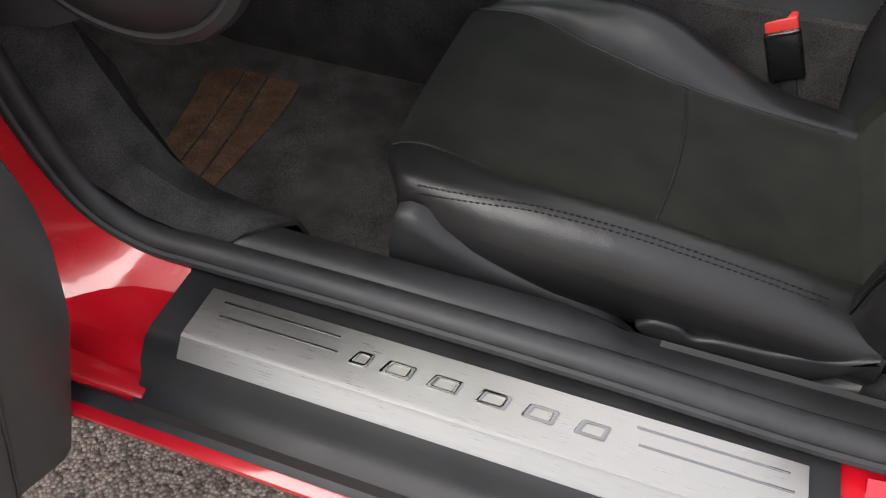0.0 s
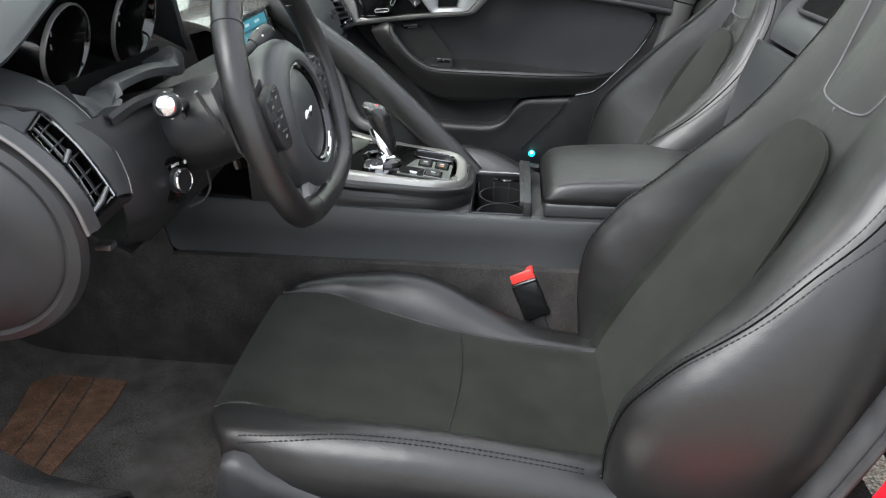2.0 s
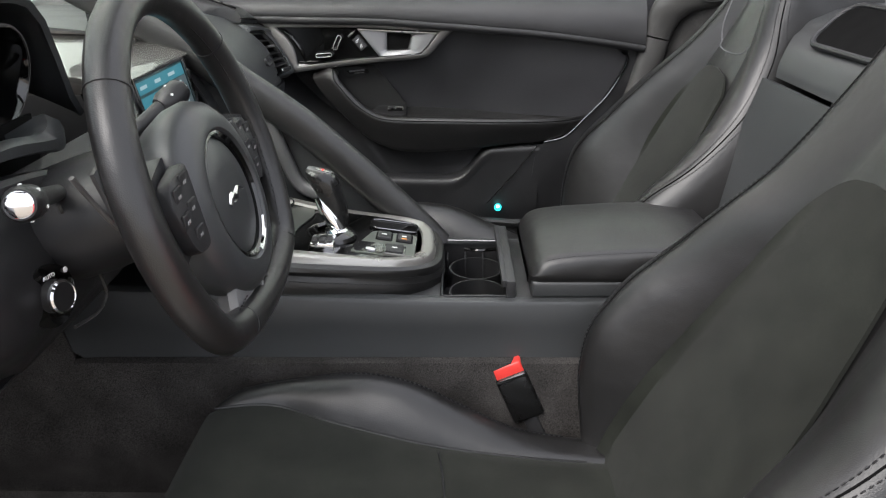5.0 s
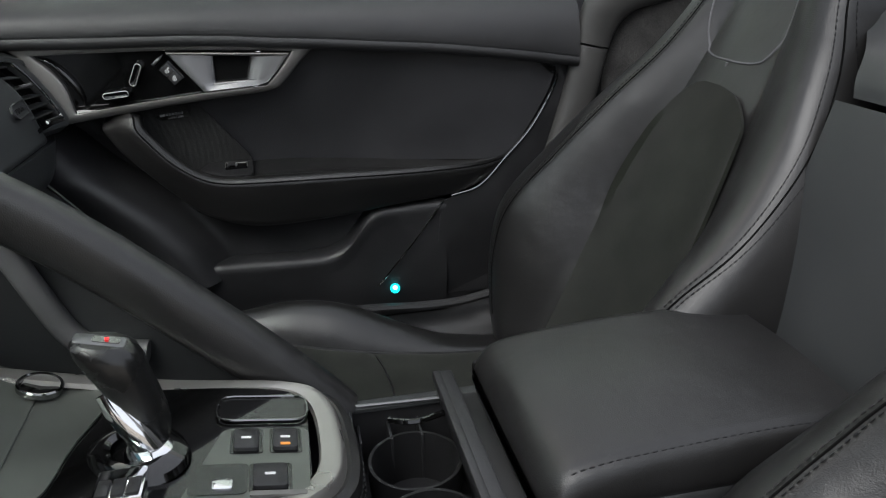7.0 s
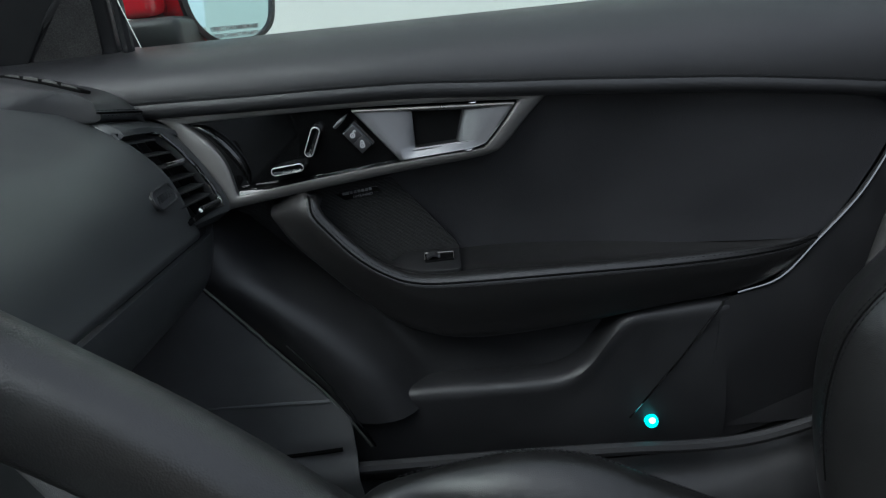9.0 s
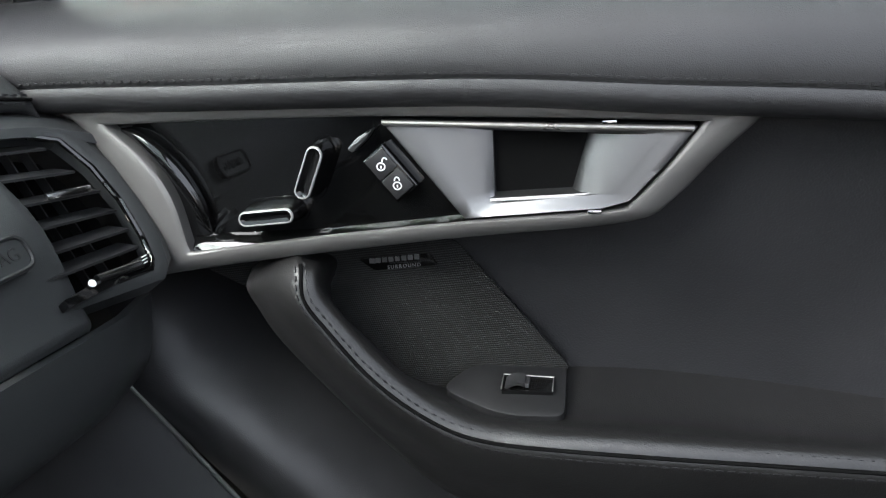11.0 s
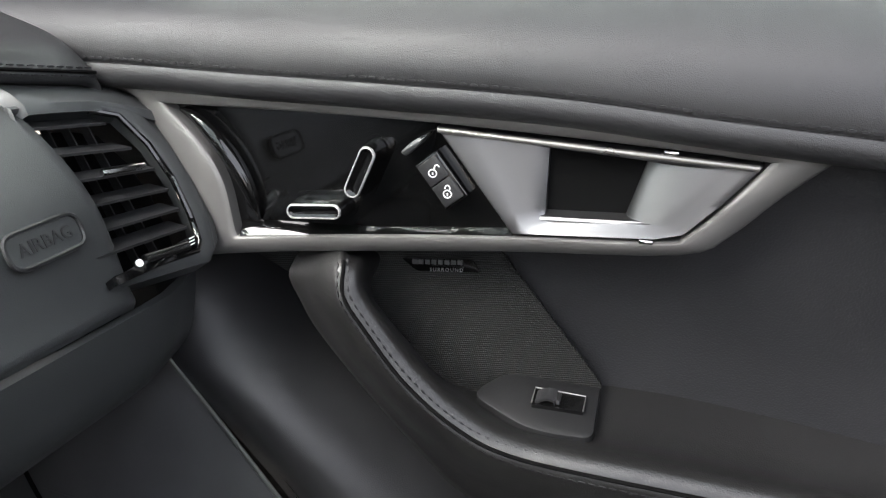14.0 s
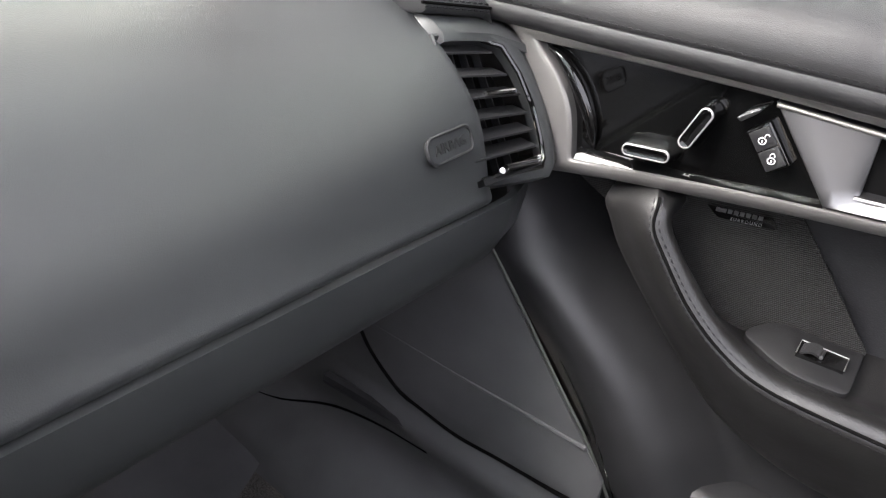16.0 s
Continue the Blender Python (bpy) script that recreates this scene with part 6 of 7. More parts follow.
    for k in range(3):
        part("vent_mark", sweep([V((-0.0915, 1.4235, 0.7775 - 0.0022 * k)) + n * 0.0025, V((-0.0905, 1.4275, 0.778 - 0.0022 * k)) + n * 0.0025], 0.0004, 5), WHITE_MARK, v)


def build_driver_dash():
    d = base("instrument_panel", (-0.3, 0.38, 0.62), "black instrument panel with two round dials under a hood", "instrument panel")
    # hood and top
    ys = np.linspace(0.095, 0.625, 20)
    rows = []
    for y in ys:
        k = math.exp(-((y - 0.40) / 0.19) ** 4)
        prof = [(-0.97, 0.895), (-0.78, 0.915), (-0.5, 0.955), (-0.36, 0.97 + 0.03 * k), (-0.26, 0.955 + 0.06 * k), (-0.20 + 0.03 * k, 0.925 + 0.085 * k), (-0.185 + 0.03 * k, 0.915 + 0.088 * k)]
        fall = 0.075 * ease((y - 0.52) / 0.105)
        rows.append([(v.x, y, v.y - fall * ease((v.x + 0.75) / 0.4)) for v in smooth_line([(a, b, 0) for a, b in prof], 4)])
    part("hood", thick(loft(rows), 0.008), DASH, d, "stitched black dial hood")
    part("centre_top", thick(loft([[(v.x, y, v.y) for v in smooth_line([(-0.97, 0.895, 0), (-0.78, 0.905, 0), (-0.55, 0.912, 0), (-0.36, 0.912, 0), (-0.20, 0.902, 0), (-0.150, 0.893, 0), (-0.130, 0.886, 0)], 4)] for y in np.linspace(0.60, 0.92, 8)]), 0.006), DASH_TOP, d, "sheeny black centre dash top")
    part("dial_wall", block((-0.30, 0.20, 0.79), (-0.28, 0.62, 0.99), 0.005), PLASTIC, d)
    for y, q in ((0.306, 0.88), (0.480, 1.08)):
        ax = Vector((1, 0, -0.26)).normalized()
        c = Vector((-0.238, y, 0.926))
        g = part("dial", lathe(c, ax, [(a, r * q) for a, r in ((-0.02, 0.054), (0.03, 0.055), (0.046, 0.056), (0.048, 0.0545), (0.042, 0.052), (0.01, 0.048), (0.0, 0.046), (0.0, 0.0))], 40), GLOSS, d, "deep round dial")
        part("dial_ring", lathe(c + ax * 0.042, ax, [(a, r * q) for a, r in ((0, 0.0565), (0.004, 0.0572), (0.006, 0.0562), (0.005, 0.0540), (0.0, 0.0535))], 40), SATIN, g, "satin silver ring")
        part("dial_face", lathe(c + ax * 0.0015, ax, [(0, 0.0455 * q), (0.001, 0.0450 * q), (0.001, 0.0)], 40), DARK, g, "dark dial face")
        for k in range(11):
            a = radians(210 - 24 * k)
            p = c + ax * 0.004 + Vector((0, -math.cos(a) * 0.038, math.sin(a) * 0.038))
            part("dial_mark", block(p - Vector((0.0006, 0.001, 0.003)), p + Vector((0.0006, 0.001, 0.003)), 0), GREY_MARK, g)
    # lip under the dials: a wave that rises from the vent band, with a black sheet painted as the hollow's shade under
    # it
    crest = smooth_line([(-0.195, 0.249, 0.886), (-0.178, 0.248, 0.876), (-0.168, 0.256, 0.868), (-0.160, 0.276, 0.861), (-0.150, 0.2895, 0.864), (-0.138, 0.290, 0.879), (-0.132, 0.310, 0.882), (-0.125, 0.366, 0.8817), (-0.120, 0.403, 0.8765), (-0.118, 0.4175, 0.884), (-0.119, 0.4185, 0.896)], 5)
    lower = smooth_line([(-0.165, 0.256, 0.8604), (-0.152, 0.2556, 0.847), (-0.140, 0.254, 0.837), (-0.138, 0.262, 0.838), (-0.135, 0.268, 0.847), (-0.130, 0.2784, 0.867), (-0.126, 0.2943, 0.873), (-0.120, 0.3429, 0.8743), (-0.116, 0.404, 0.866), (-0.116, 0.432, 0.860), (-0.117, 0.440, 0.876)], 5)
    rows = []
    for p, q in zip(crest, lower):
        m = p.lerp(q, 0.5)
        rows.append([p + Vector((-0.075, 0, -0.040)), p + Vector((-0.045, 0, -0.022)), p + Vector((-0.006, 0, -0.001)), p, m + Vector((0.004, 0, 0.001)), q, q + Vector((-0.006, 0, -0.002)), q + Vector((-0.035, 0, 0.0))])
    part("binnacle_lip", thick(loft(rows), 0.003), DASH, d, "soft black lip under the dials")
    # black sheet paints the shade of the cavity below the lip
    part("hollow", thick(loft([[(-0.175, 0.25, z), (-0.165, 0.35, z), (-0.165, 0.47, z)] for z in (0.80, 0.84, 0.885)]), 0.004), DARK, d, "black sheet painted as shade under the dials")
    collar = smooth_line([(-0.128, 0.250, 0.850), (-0.122, 0.279, 0.8565), (-0.118, 0.315, 0.858), (-0.114, 0.361, 0.8535), (-0.110, 0.417, 0.843), (-0.105, 0.479, 0.832)], 5)
    part("collar", thick(loft([[p + Vector((-0.03, 0, -0.004)), p, p + Vector((0.005, 0, -0.004)), p + Vector((0.006, 0, -0.012))] for p in collar]), 0.003), PLASTIC, d, "black collar behind the column stalks")
    rim = smooth_line([(-0.079, 0.338, 0.830), (-0.079, 0.3425, 0.8188), (-0.078, 0.370, 0.771), (-0.083, 0.400, 0.718), (-0.086, 0.398, 0.702), (-0.089, 0.380, 0.696), (-0.090, 0.340, 0.703)], 5)
    part("column_joint", sweep(rim, 0.0018, 6), GREY_TRIM, d, "grey edge beside the column")
    # knee panel with the light knob
    rows = []
    for z in np.linspace(0.64, 0.85, 16):
        x = soft_table(z, [(0.64, -0.165), (0.68, -0.13), (0.72, -0.098), (0.76, -0.092), (0.80, -0.105), (0.85, -0.135)])
        y0 = soft_table(z, [(0.64, 0.33), (0.69, 0.265), (0.73, 0.225), (0.85, 0.205)])
        y1 = soft_table(z, [(0.64, 0.60), (0.70, 0.62), (0.85, 0.62)])
        rows.append([(x - 0.02 * (1 - ease((y - y0) / 0.03)), y, z) for y in np.linspace(y0, y1, 22)])
    part("knee_panel", thick(loft(rows), 0.005), PLASTIC, d, "matte black knee panel")
    part("knee_bolster", thick(loft([[(-0.160, y, 0.650), (-0.19, y, 0.665), (-0.26, y, 0.70), (-0.32, y, 0.74)] for y in np.linspace(0.30, 0.64, 10)]), 0.006), PLASTIC, d)
    k = base("light_switch", (-0.085, 0.311, 0.752), "round black headlamp switch with silver ring", "light switch")
    n = Vector((1, -0.25, 0.1)).normalized()
    c = Vector((-0.092, 0.314, 0.750))
    part("bezel", lathe(c, n, [(0, 0.030), (0.002, 0.030), (0.003, 0.028), (0.003, 0.0)], 32), GLOSS, k)
    part("knob", lathe(c, n, [(0.002, 0.016), (0.014, 0.015), (0.016, 0.013), (0.016, 0.0)], 28), PLASTIC, k)
    part("knob_ring", lathe(c + n * 0.012, n, [(0, 0.0162), (0.003, 0.0158), (0.0045, 0.0140), (0.003, 0.0125)], 28), CHROME, k, "silver knob ring")
    words("switch_lettering", "AUTO", 0.0052, axes(c + n * 0.0065 + Vector((0, -0.004, 0.0215)), (0.25, 1, 0), n), WHITE_MARK, k)
    part("switch_dot", lathe(c + n * 0.0035 + Vector((0.004, 0.022, 0.017)), n, [(0, 0.003), (0.001, 0.002), (0.001, 0.0)], 10), WHITE_MARK, k)
    return d


def build_driver_vent():
    v = base("driver_air_vent", (-0.13, 0.15, 0.77), "black air vent with slats in a silver-edged dash end", "air vent")
    tl, tr, br, bl = Vector((-0.1775, 0.175, 0.851)), Vector((-0.1765, 0.203, 0.864)), Vector((-0.102, 0.186, 0.778)), Vector((-0.107, 0.140, 0.768))
    n = (tl - tr).cross(br - tr).normalized()

    def on(u, t, h=0.0):
        """Across (u) and down (t) the bowed mouth of the vent, h proud of it."""
        return tl.lerp(bl, t).lerp(tr.lerp(br, t), u) + n * (0.009 * math.sin(math.pi * t) + h)
    ts = np.linspace(0, 1, 14)
    # black skin behind the vanes paints the duct's shade
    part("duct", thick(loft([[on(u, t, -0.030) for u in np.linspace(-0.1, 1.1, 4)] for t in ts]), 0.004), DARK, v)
    for u in (0.0, 1.0):
        part("mouth_wall", thick(loft([[on(u, t, 0.002), on(u, t, -0.034)] for t in ts]), 0.0015), GLOSS, v)
        part("frame_bar", sweep([on(u, t, 0.001) for t in ts], 0.0022 if u else 0.0028, 8, up=tuple(n)), SMOKE if u else GLOSS, v, "glossy mouth edge")
    for t in (0.0, 1.0):
        part("frame_bar", sweep([on(u, t, 0.0) for u in np.linspace(0, 1, 4)], 0.0025, 8, up=tuple(n)), GLOSS, v)
    for u in (0.20, 0.45, 0.72):
        line = [on(u, t, -0.006) for t in ts]
        sl = part("slat", thick(loft([line, [on(u + 0.05, t, -0.022) for t in ts]]), 0.0022), GLOSS, v, "long curved slat")
        part("slat_edge", sweep(line, 0.0020 if u == 0.45 else 0.0012, 6), BRIGHT if u == 0.45 else POD, sl, "satin slat edge")
    for t in (0.13, 0.31, 0.50, 0.68, 0.84):
        a, b = on(0.04, t - 0.02, -0.0035), on(0.96, t + 0.0, -0.0035)
        part("cross_vane", slab([a, b, b - n * 0.014, a - n * 0.014], tuple((br - tr).normalized()), 0.0016), PLASTIC, v, "thin cross vane")
    part("slat_tab", sweep([on(0.20, 0.47, 0.003), on(0.62, 0.42, 0.003)], 0.0032, 10), BRIGHT, v, "satin slat tab")
    part("thumb_wheel", sweep([on(0.12, 0.97, 0.003), on(0.5, 0.95, 0.0055), on(0.92, 0.90, 0.003)], [0.0028, 0.0036, 0.0028], 10), BRIGHT, v, "ribbed satin thumb wheel")
    # soft band round the upper side of the vent, running forward under the dials
    far = smooth_line([(-0.29, 0.215, 0.917), (-0.250, 0.235, 0.906), (-0.225, 0.242, 0.8995), (-0.195, 0.249, 0.886), (-0.165, 0.256, 0.8604), (-0.140, 0.2512, 0.835), (-0.120, 0.2424, 0.811), (-0.105, 0.2302, 0.7832), (-0.098, 0.2183, 0.7680)], 5)
    near = smooth_line([(-0.29, 0.10, 0.905), (-0.235, 0.150, 0.893), (-0.195, 0.186, 0.874), on(1.05, 0.02, 0.002), on(1.08, 0.25, 0.002), on(1.08, 0.48, 0.002), on(1.08, 0.68, 0.002), on(1.10, 0.86, 0.002), on(1.10, 1.02, 0.0)], 5)
    rows = []
    for p, q in zip(near, far):
        out = (q - p).normalized()
        rows.append([p - n * 0.022, p - n * 0.002, p + out * 0.002 + n * 0.001, p.lerp(q, 0.30) + n * 0.004, p.lerp(q, 0.62) + n * 0.005, p.lerp(q, 0.88) + n * 0.003, q, q + out * 0.003 - n * 0.006, q + out * 0.002 - n * 0.045])
    part("surround", thick(loft(rows), 0.003), DASH, v, "soft black vent surround")
    part("surround_seam", sweep([p.lerp(q, 0.86) + n * 0.0036 for p, q in zip(near[14:], far[14:])], 0.0009, 6), SATIN, v, "thin pale joint line")
    part("corner_fill", thick(loft([[(-0.29, 0.10, 0.905), (-0.23, 0.112, 0.887), tuple(on(-0.45, 0.0, -0.004))], [(-0.25, 0.14, 0.897), (-0.20, 0.158, 0.874), tuple(on(-0.1, -0.02, 0.0))], [(-0.20, 0.185, 0.877), (-0.188, 0.190, 0.868), tuple(on(1.0, -0.03, 0.0))]]), 0.003), DASH, v)
    part("near_band", thick(loft([[on(-0.08, t, 0.002), on(-0.30, t, 0.003), on(-0.62, t, -0.002)] for t in ts]), 0.003), DASH, v, "soft black band beside the vent")
    foot = [far[-1], far[-1].lerp(near[-1], 0.5), near[-1]]
    part("surround_foot", thick(loft([[p - n * 0.004 for p in foot], [p + Vector((-0.030, 0.008, -0.025)) for p in foot], [p + Vector((-0.065, 0.020, -0.055)) for p in foot]]), 0.003), PLASTIC, v)
    edge = smooth_line([(-0.215, 0.098, 0.885), (-0.165, 0.105, 0.872), (-0.128, 0.110, 0.838), (-0.106, 0.114, 0.80), (-0.098, 0.118, 0.762)], 6)
    part("silver_edge", sweep(edge, 0.0022, 8), SATIN, v, "satin silver edge strip")
    rows = []
    for p in edge:
        q = Vector((p.x, p.y + 0.03, p.z))
        rows.append([p + Vector((0.0, 0.0, 0)), p.lerp(q, 0.5) + Vector((0.006, 0, 0.003)), q + Vector((-0.006, 0.005, -0.002))])
    part("edge_panel", thick(loft(rows), 0.003), DASH, v)
    cap = []
    cx, cz = -0.245, 0.755
    for s, dy in ((1.0, 0.0), (0.97, -0.010), (0.90, -0.014), (0.86, -0.012), (0.84, -0.016), (0.6, -0.026), (0.3, -0.031), (0.02, -0.033)):
        cap.append([(cx + 0.145 * s * math.cos(a), 0.118 + dy, cz + 0.128 * s * math.sin(a)) for a in np.linspace(0, 2 * math.pi, 40, endpoint=False)])
    part("end_cap", loft(cap, closed=True, caps=True), PLASTIC, v, "domed black dash end cap")
    part("hood_latch", block((-0.150, 0.205, 0.700), (-0.130, 0.222, 0.708), 0.002), BRIGHT, v, "small metal latch")


def build_centre_stack():
    s = base("centre_stack", (-0.12, 0.77, 0.66), "centre stack with a lit touch screen and silver edging", "centre stack")
    n = Vector((1, 0, 0.22)).normalized()
    up = Vector((-0.22, 0, 1)).normalized()
    O = Vector((-0.118, 0.750, 0.830))
    def P(y, z, d=0.0):
        return O + Vector((0, y, 0)) + up * z + n * d
    part("fascia", slab([P(-0.13, 0.057), P(0.12, 0.057), P(0.12, -0.17), P(-0.13, -0.17)], n, 0.05, 0.006), GLOSS, s, "glossy black fascia")
    scr = part("touch_screen", slab([P(-0.095, 0.052, 0.003), P(0.085, 0.052, 0.003), P(0.085, -0.062, 0.003), P(-0.095, -0.062, 0.003)], n, 0.002), SCREEN_DARK, s, "lit dark blue touch screen")
    part("screen_frame", sweep([P(-0.099, 0.056, 0.003), P(0.089, 0.056, 0.003), P(0.089, -0.066, 0.003), P(-0.099, -0.066, 0.003)], 0.004, 6, up=tuple(n), closed=True), SMOKE, s)
    def tile(name, y0, y1, z0, z1, m, lift=0.0036):
        part(name, slab([P(y0, z1, lift), P(y1, z1, lift), P(y1, z0, lift), P(y0, z0, lift)], n, 0.0004), m, scr)
    rng = random.Random(4)
    tile("screen_tile", -0.092, 0.082, 0.034, 0.050, SCREEN_BLUE)
    tile("screen_tile", -0.092, 0.022, -0.040, 0.030, SCREEN_BLUE)
    for k in range(3):
        y = -0.084 + 0.052 * k
        tile("screen_line", y, y + 0.020 + 0.012 * rng.random(), 0.040, 0.0445, SCREEN_PALE, 0.0042)
    for k, (y, w) in enumerate(((-0.040, 0.046), (-0.060, 0.020), (-0.030, 0.040), (-0.060, 0.060))):
        tile("screen_line", y, y + w, 0.018 - 0.015 * k, 0.0225 - 0.015 * k, SCREEN_PALE, 0.0042)
    for k in range(6):
        z = 0.020 - 0.0152 * k
        tile("screen_panel", 0.027, 0.082, z, z + 0.0125, SCREEN_GREY)
        tile("screen_mark", 0.030, 0.037, z + 0.003, z + 0.0095, SCREEN_PALE, 0.0042)
        tile("screen_mark", 0.042, 0.058 + 0.018 * rng.random(), z + 0.0045, z + 0.0085, SCREEN_PALE, 0.0042)
    for k in range(5):
        tile("screen_panel", -0.092 + 0.023 * k, -0.072 + 0.023 * k, -0.059, -0.044, SCREEN_GREY)
        tile("screen_mark", -0.086 + 0.023 * k, -0.079 + 0.023 * k, -0.055, -0.048, SCREEN_PALE, 0.0042)
    for k in range(3):
        part("screen_button", block(tuple(P(0.098, 0.03 - 0.035 * k, 0.0) - Vector((0.004, 0.008, 0.008))), tuple(P(0.098, 0.03 - 0.035 * k, 0.0) + Vector((0.004, 0.008, 0.008))), 0.002), PLASTIC, s)
    for y in (-0.07, 0.0, 0.07):
        c = P(y, -0.115, 0.004)
        k = part("climate_dial", lathe(c, n, [(0, 0.021), (0.012, 0.020), (0.015, 0.018), (0.015, 0.0)], 28), GLOSS, s, "round climate dial")
        part("dial_ring", lathe(c + n * 0.011, n, [(0, 0.0212), (0.003, 0.0208), (0.0045, 0.019), (0.003, 0.0175)], 28), CHROME, k)
    line = smooth_line([(-0.060, 0.900, 0.842), (-0.036, 0.906, 0.800), (-0.018, 0.912, 0.760), (-0.002, 0.924, 0.705), (0.012, 0.932, 0.665), (0.034, 0.930, 0.646), (0.080, 0.926, 0.638)], 6)
    part("edge_rail", sweep(line, 0.0125, up=(0, 1, 0), profile=[(0.9 * abs(math.cos(a)) ** 0.7 * (1 if math.cos(a) > 0 else -1), 0.8 * abs(math.sin(a)) ** 0.7 * (1 if math.sin(a) > 0 else -1)) for a in np.linspace(0, 2 * math.pi, 16, endpoint=False)]), KICK, s, "dark satin edge rail")
    slope = []
    for t in np.linspace(0, 1, 10):
        slope.append([(-0.10 + 0.10 * t, y, 0.675 - 0.03 * t + 0.035 * (1 - t) ** 2) for y in np.linspace(0.672, 0.89, 5)])
    part("lower_slope", thick(loft(slope), 0.004), PLATE, s, "grey-green metallic slope")


# ---- steering wheel ----
def build_wheel():
    w = base("steering_wheel", (0.045, 0.412, 0.62), "black leather three-spoke steering wheel with a round hub", "steering wheel")
    C, n = Vector((0.0427, 0.4055, 0.8393)), Vector((math.cos(radians(15.7)), 0.009, math.sin(radians(15.7)))).normalized()
    right = Vector((0, 0, 1)).cross(n).normalized()
    up = n.cross(right)
    def W(u, v, d=0.0):
        return C + right * u + up * v + n * d
    R = 0.173
    H = W(0.0, -0.026)      # the hub sits below the rim's middle
    pts = []
    for k in range(72):
        a = 2 * math.pi * k / 72
        u, v = R * math.cos(a), R * math.sin(a)
        if v < -0.118:
            v = -0.118 + (v + 0.118) * 0.36
        pts.append(W(u, v))
    part("rim", sweep(pts, 0.0175, 14, up=tuple(n), closed=True), LEATHER, w, "black leather rim")
    for a in (40, 140, -48, 242):
        c = W(R * math.cos(radians(a)), R * math.sin(radians(a)) if math.sin(radians(a)) > -0.6 else -0.118 + (R * math.sin(radians(a)) + 0.118) * 0.36)
        t = (right * -math.sin(radians(a)) + up * math.cos(radians(a))).normalized()
        rad = (right * math.cos(radians(a)) + up * math.sin(radians(a))).normalized()
        ring = [c + (rad * math.cos(b) + n * math.sin(b)) * 0.0177 for b in np.linspace(0, 2 * math.pi, 20, endpoint=False)]
        part("rim_seam", sweep(ring, 0.0006, 5, up=tuple(t), closed=True), THREAD, w)
    inner = [[W((R - 0.0168) * math.cos(a), max(-0.113, (R - 0.0168) * math.sin(a)), 0.006) for a in np.radians(np.linspace(a0, a1, 40))] for a0, a1 in ((-72, 10), (25, 60), (120, 155), (170, 252))]
    for run in inner:
        part("rim_stitching", stitches([run], 0.0045, 0.0025, 0.0009), THREAD, w, "black cross stitching")
    # hub
    part("hub", lathe(H - n * 0.03, n, [(-0.03, 0.066), (-0.012, 0.086), (0.008, 0.097), (0.024, 0.100), (0.036, 0.096), (0.0445, 0.086), (0.0475, 0.075), (0.0470, 0.068), (0.042, 0.064), (0.030, 0.063)], 48), DASH, w, "smooth padded black hub")
    part("hub_trim", lathe(H + n * 0.010, n, [(0, 0.0655), (0.0045, 0.0650), (0.0050, 0.0625), (0.002, 0.0595), (-0.004, 0.0590)], 48), GLOSS, w, "glossy black hub ring")
    em = part("airbag_cover", lathe(H + n * 0.004, n, [(0, 0.0600), (0.004, 0.0585), (0.0075, 0.052), (0.0095, 0.030), (0.010, 0.0)], 48), DASH, w, "round black airbag cover")
    e = smooth_line([(-0.026, -0.004, 0), (-0.016, 0.001, 0), (-0.004, -0.001, 0), (0.010, 0.003, 0), (0.024, -0.002, 0)], 5)
    part("emblem", sweep([H + right * p.x + up * p.y + n * 0.0145 for p in e], [0.0012 + 0.0042 * math.sin(math.pi * min(1, 0.12 + i / 21)) for i in range(21)], 8, up=tuple(n), squash=0.5), CHROME, em, "small plain chrome emblem")
    arc = [H + right * (0.0640 * math.cos(a)) + up * (0.0640 * math.sin(a)) + n * 0.0145 for a in np.radians(np.linspace(272, 318, 16))]
    part("hub_clip", sweep(arc, 0.0030, 8, up=tuple(n)), CHROME, w, "chrome lower hub segment")
    # spokes with switch pads
    for sgn in (1, -1):
        sp = [[W(sgn * u, v, d) for u, v, d in ((0.075, top, -0.008), (0.105, top - 0.004, -0.004), (0.138, top - 0.012, -0.002), (0.166, top - 0.02, 0.0))] for top in (0.042, 0.016, -0.014, -0.036)]
        part("spoke", thick(loft(sp), 0.014), PLASTIC, w)
        corners = [W(sgn * 0.078, 0.036, 0.012), W(sgn * 0.126, 0.026, 0.010), W(sgn * 0.134, 0.004, 0.010), W(sgn * 0.122, -0.040, 0.010), W(sgn * 0.092, -0.042, 0.012)]
        corners = round_poly(corners, 0.012, 4)
        pad = part("switch_pad", slab(corners if sgn < 0 else corners[::-1], n, 0.012, 0.002), PLASTIC, w, "black switch pad")
        for u, v in ((0.096, 0.020), (0.117, 0.013), (0.100, -0.003), (0.120, -0.009), (0.106, -0.026)):
            c = W(sgn * u, v, 0.0105)
            part("switch_button", block(c - Vector((0.002, 0.009, 0.008)), c + Vector((0.001, 0.009, 0.008)), 0.001), PLASTIC, pad)
            for k in range(2):
                q = c + Vector((0.0012, -0.002 + 0.004 * k, 0))
                part("switch_mark", block(q - Vector((0.0002, 0.001, 0.0015)), q + Vector((0.0003, 0.001, 0.0015)), 0), GREY_MARK, pad)
        cp = [W(sgn * 0.092, 0.060, -0.045), W(sgn * 0.124, 0.052, -0.045), W(sgn * 0.116, -0.030, -0.045), W(sgn * 0.095, -0.028, -0.045)]
        part("paddle", slab(cp if sgn < 0 else cp[::-1], n, 0.004, 0.0015), PLASTIC, w, "gear paddle")
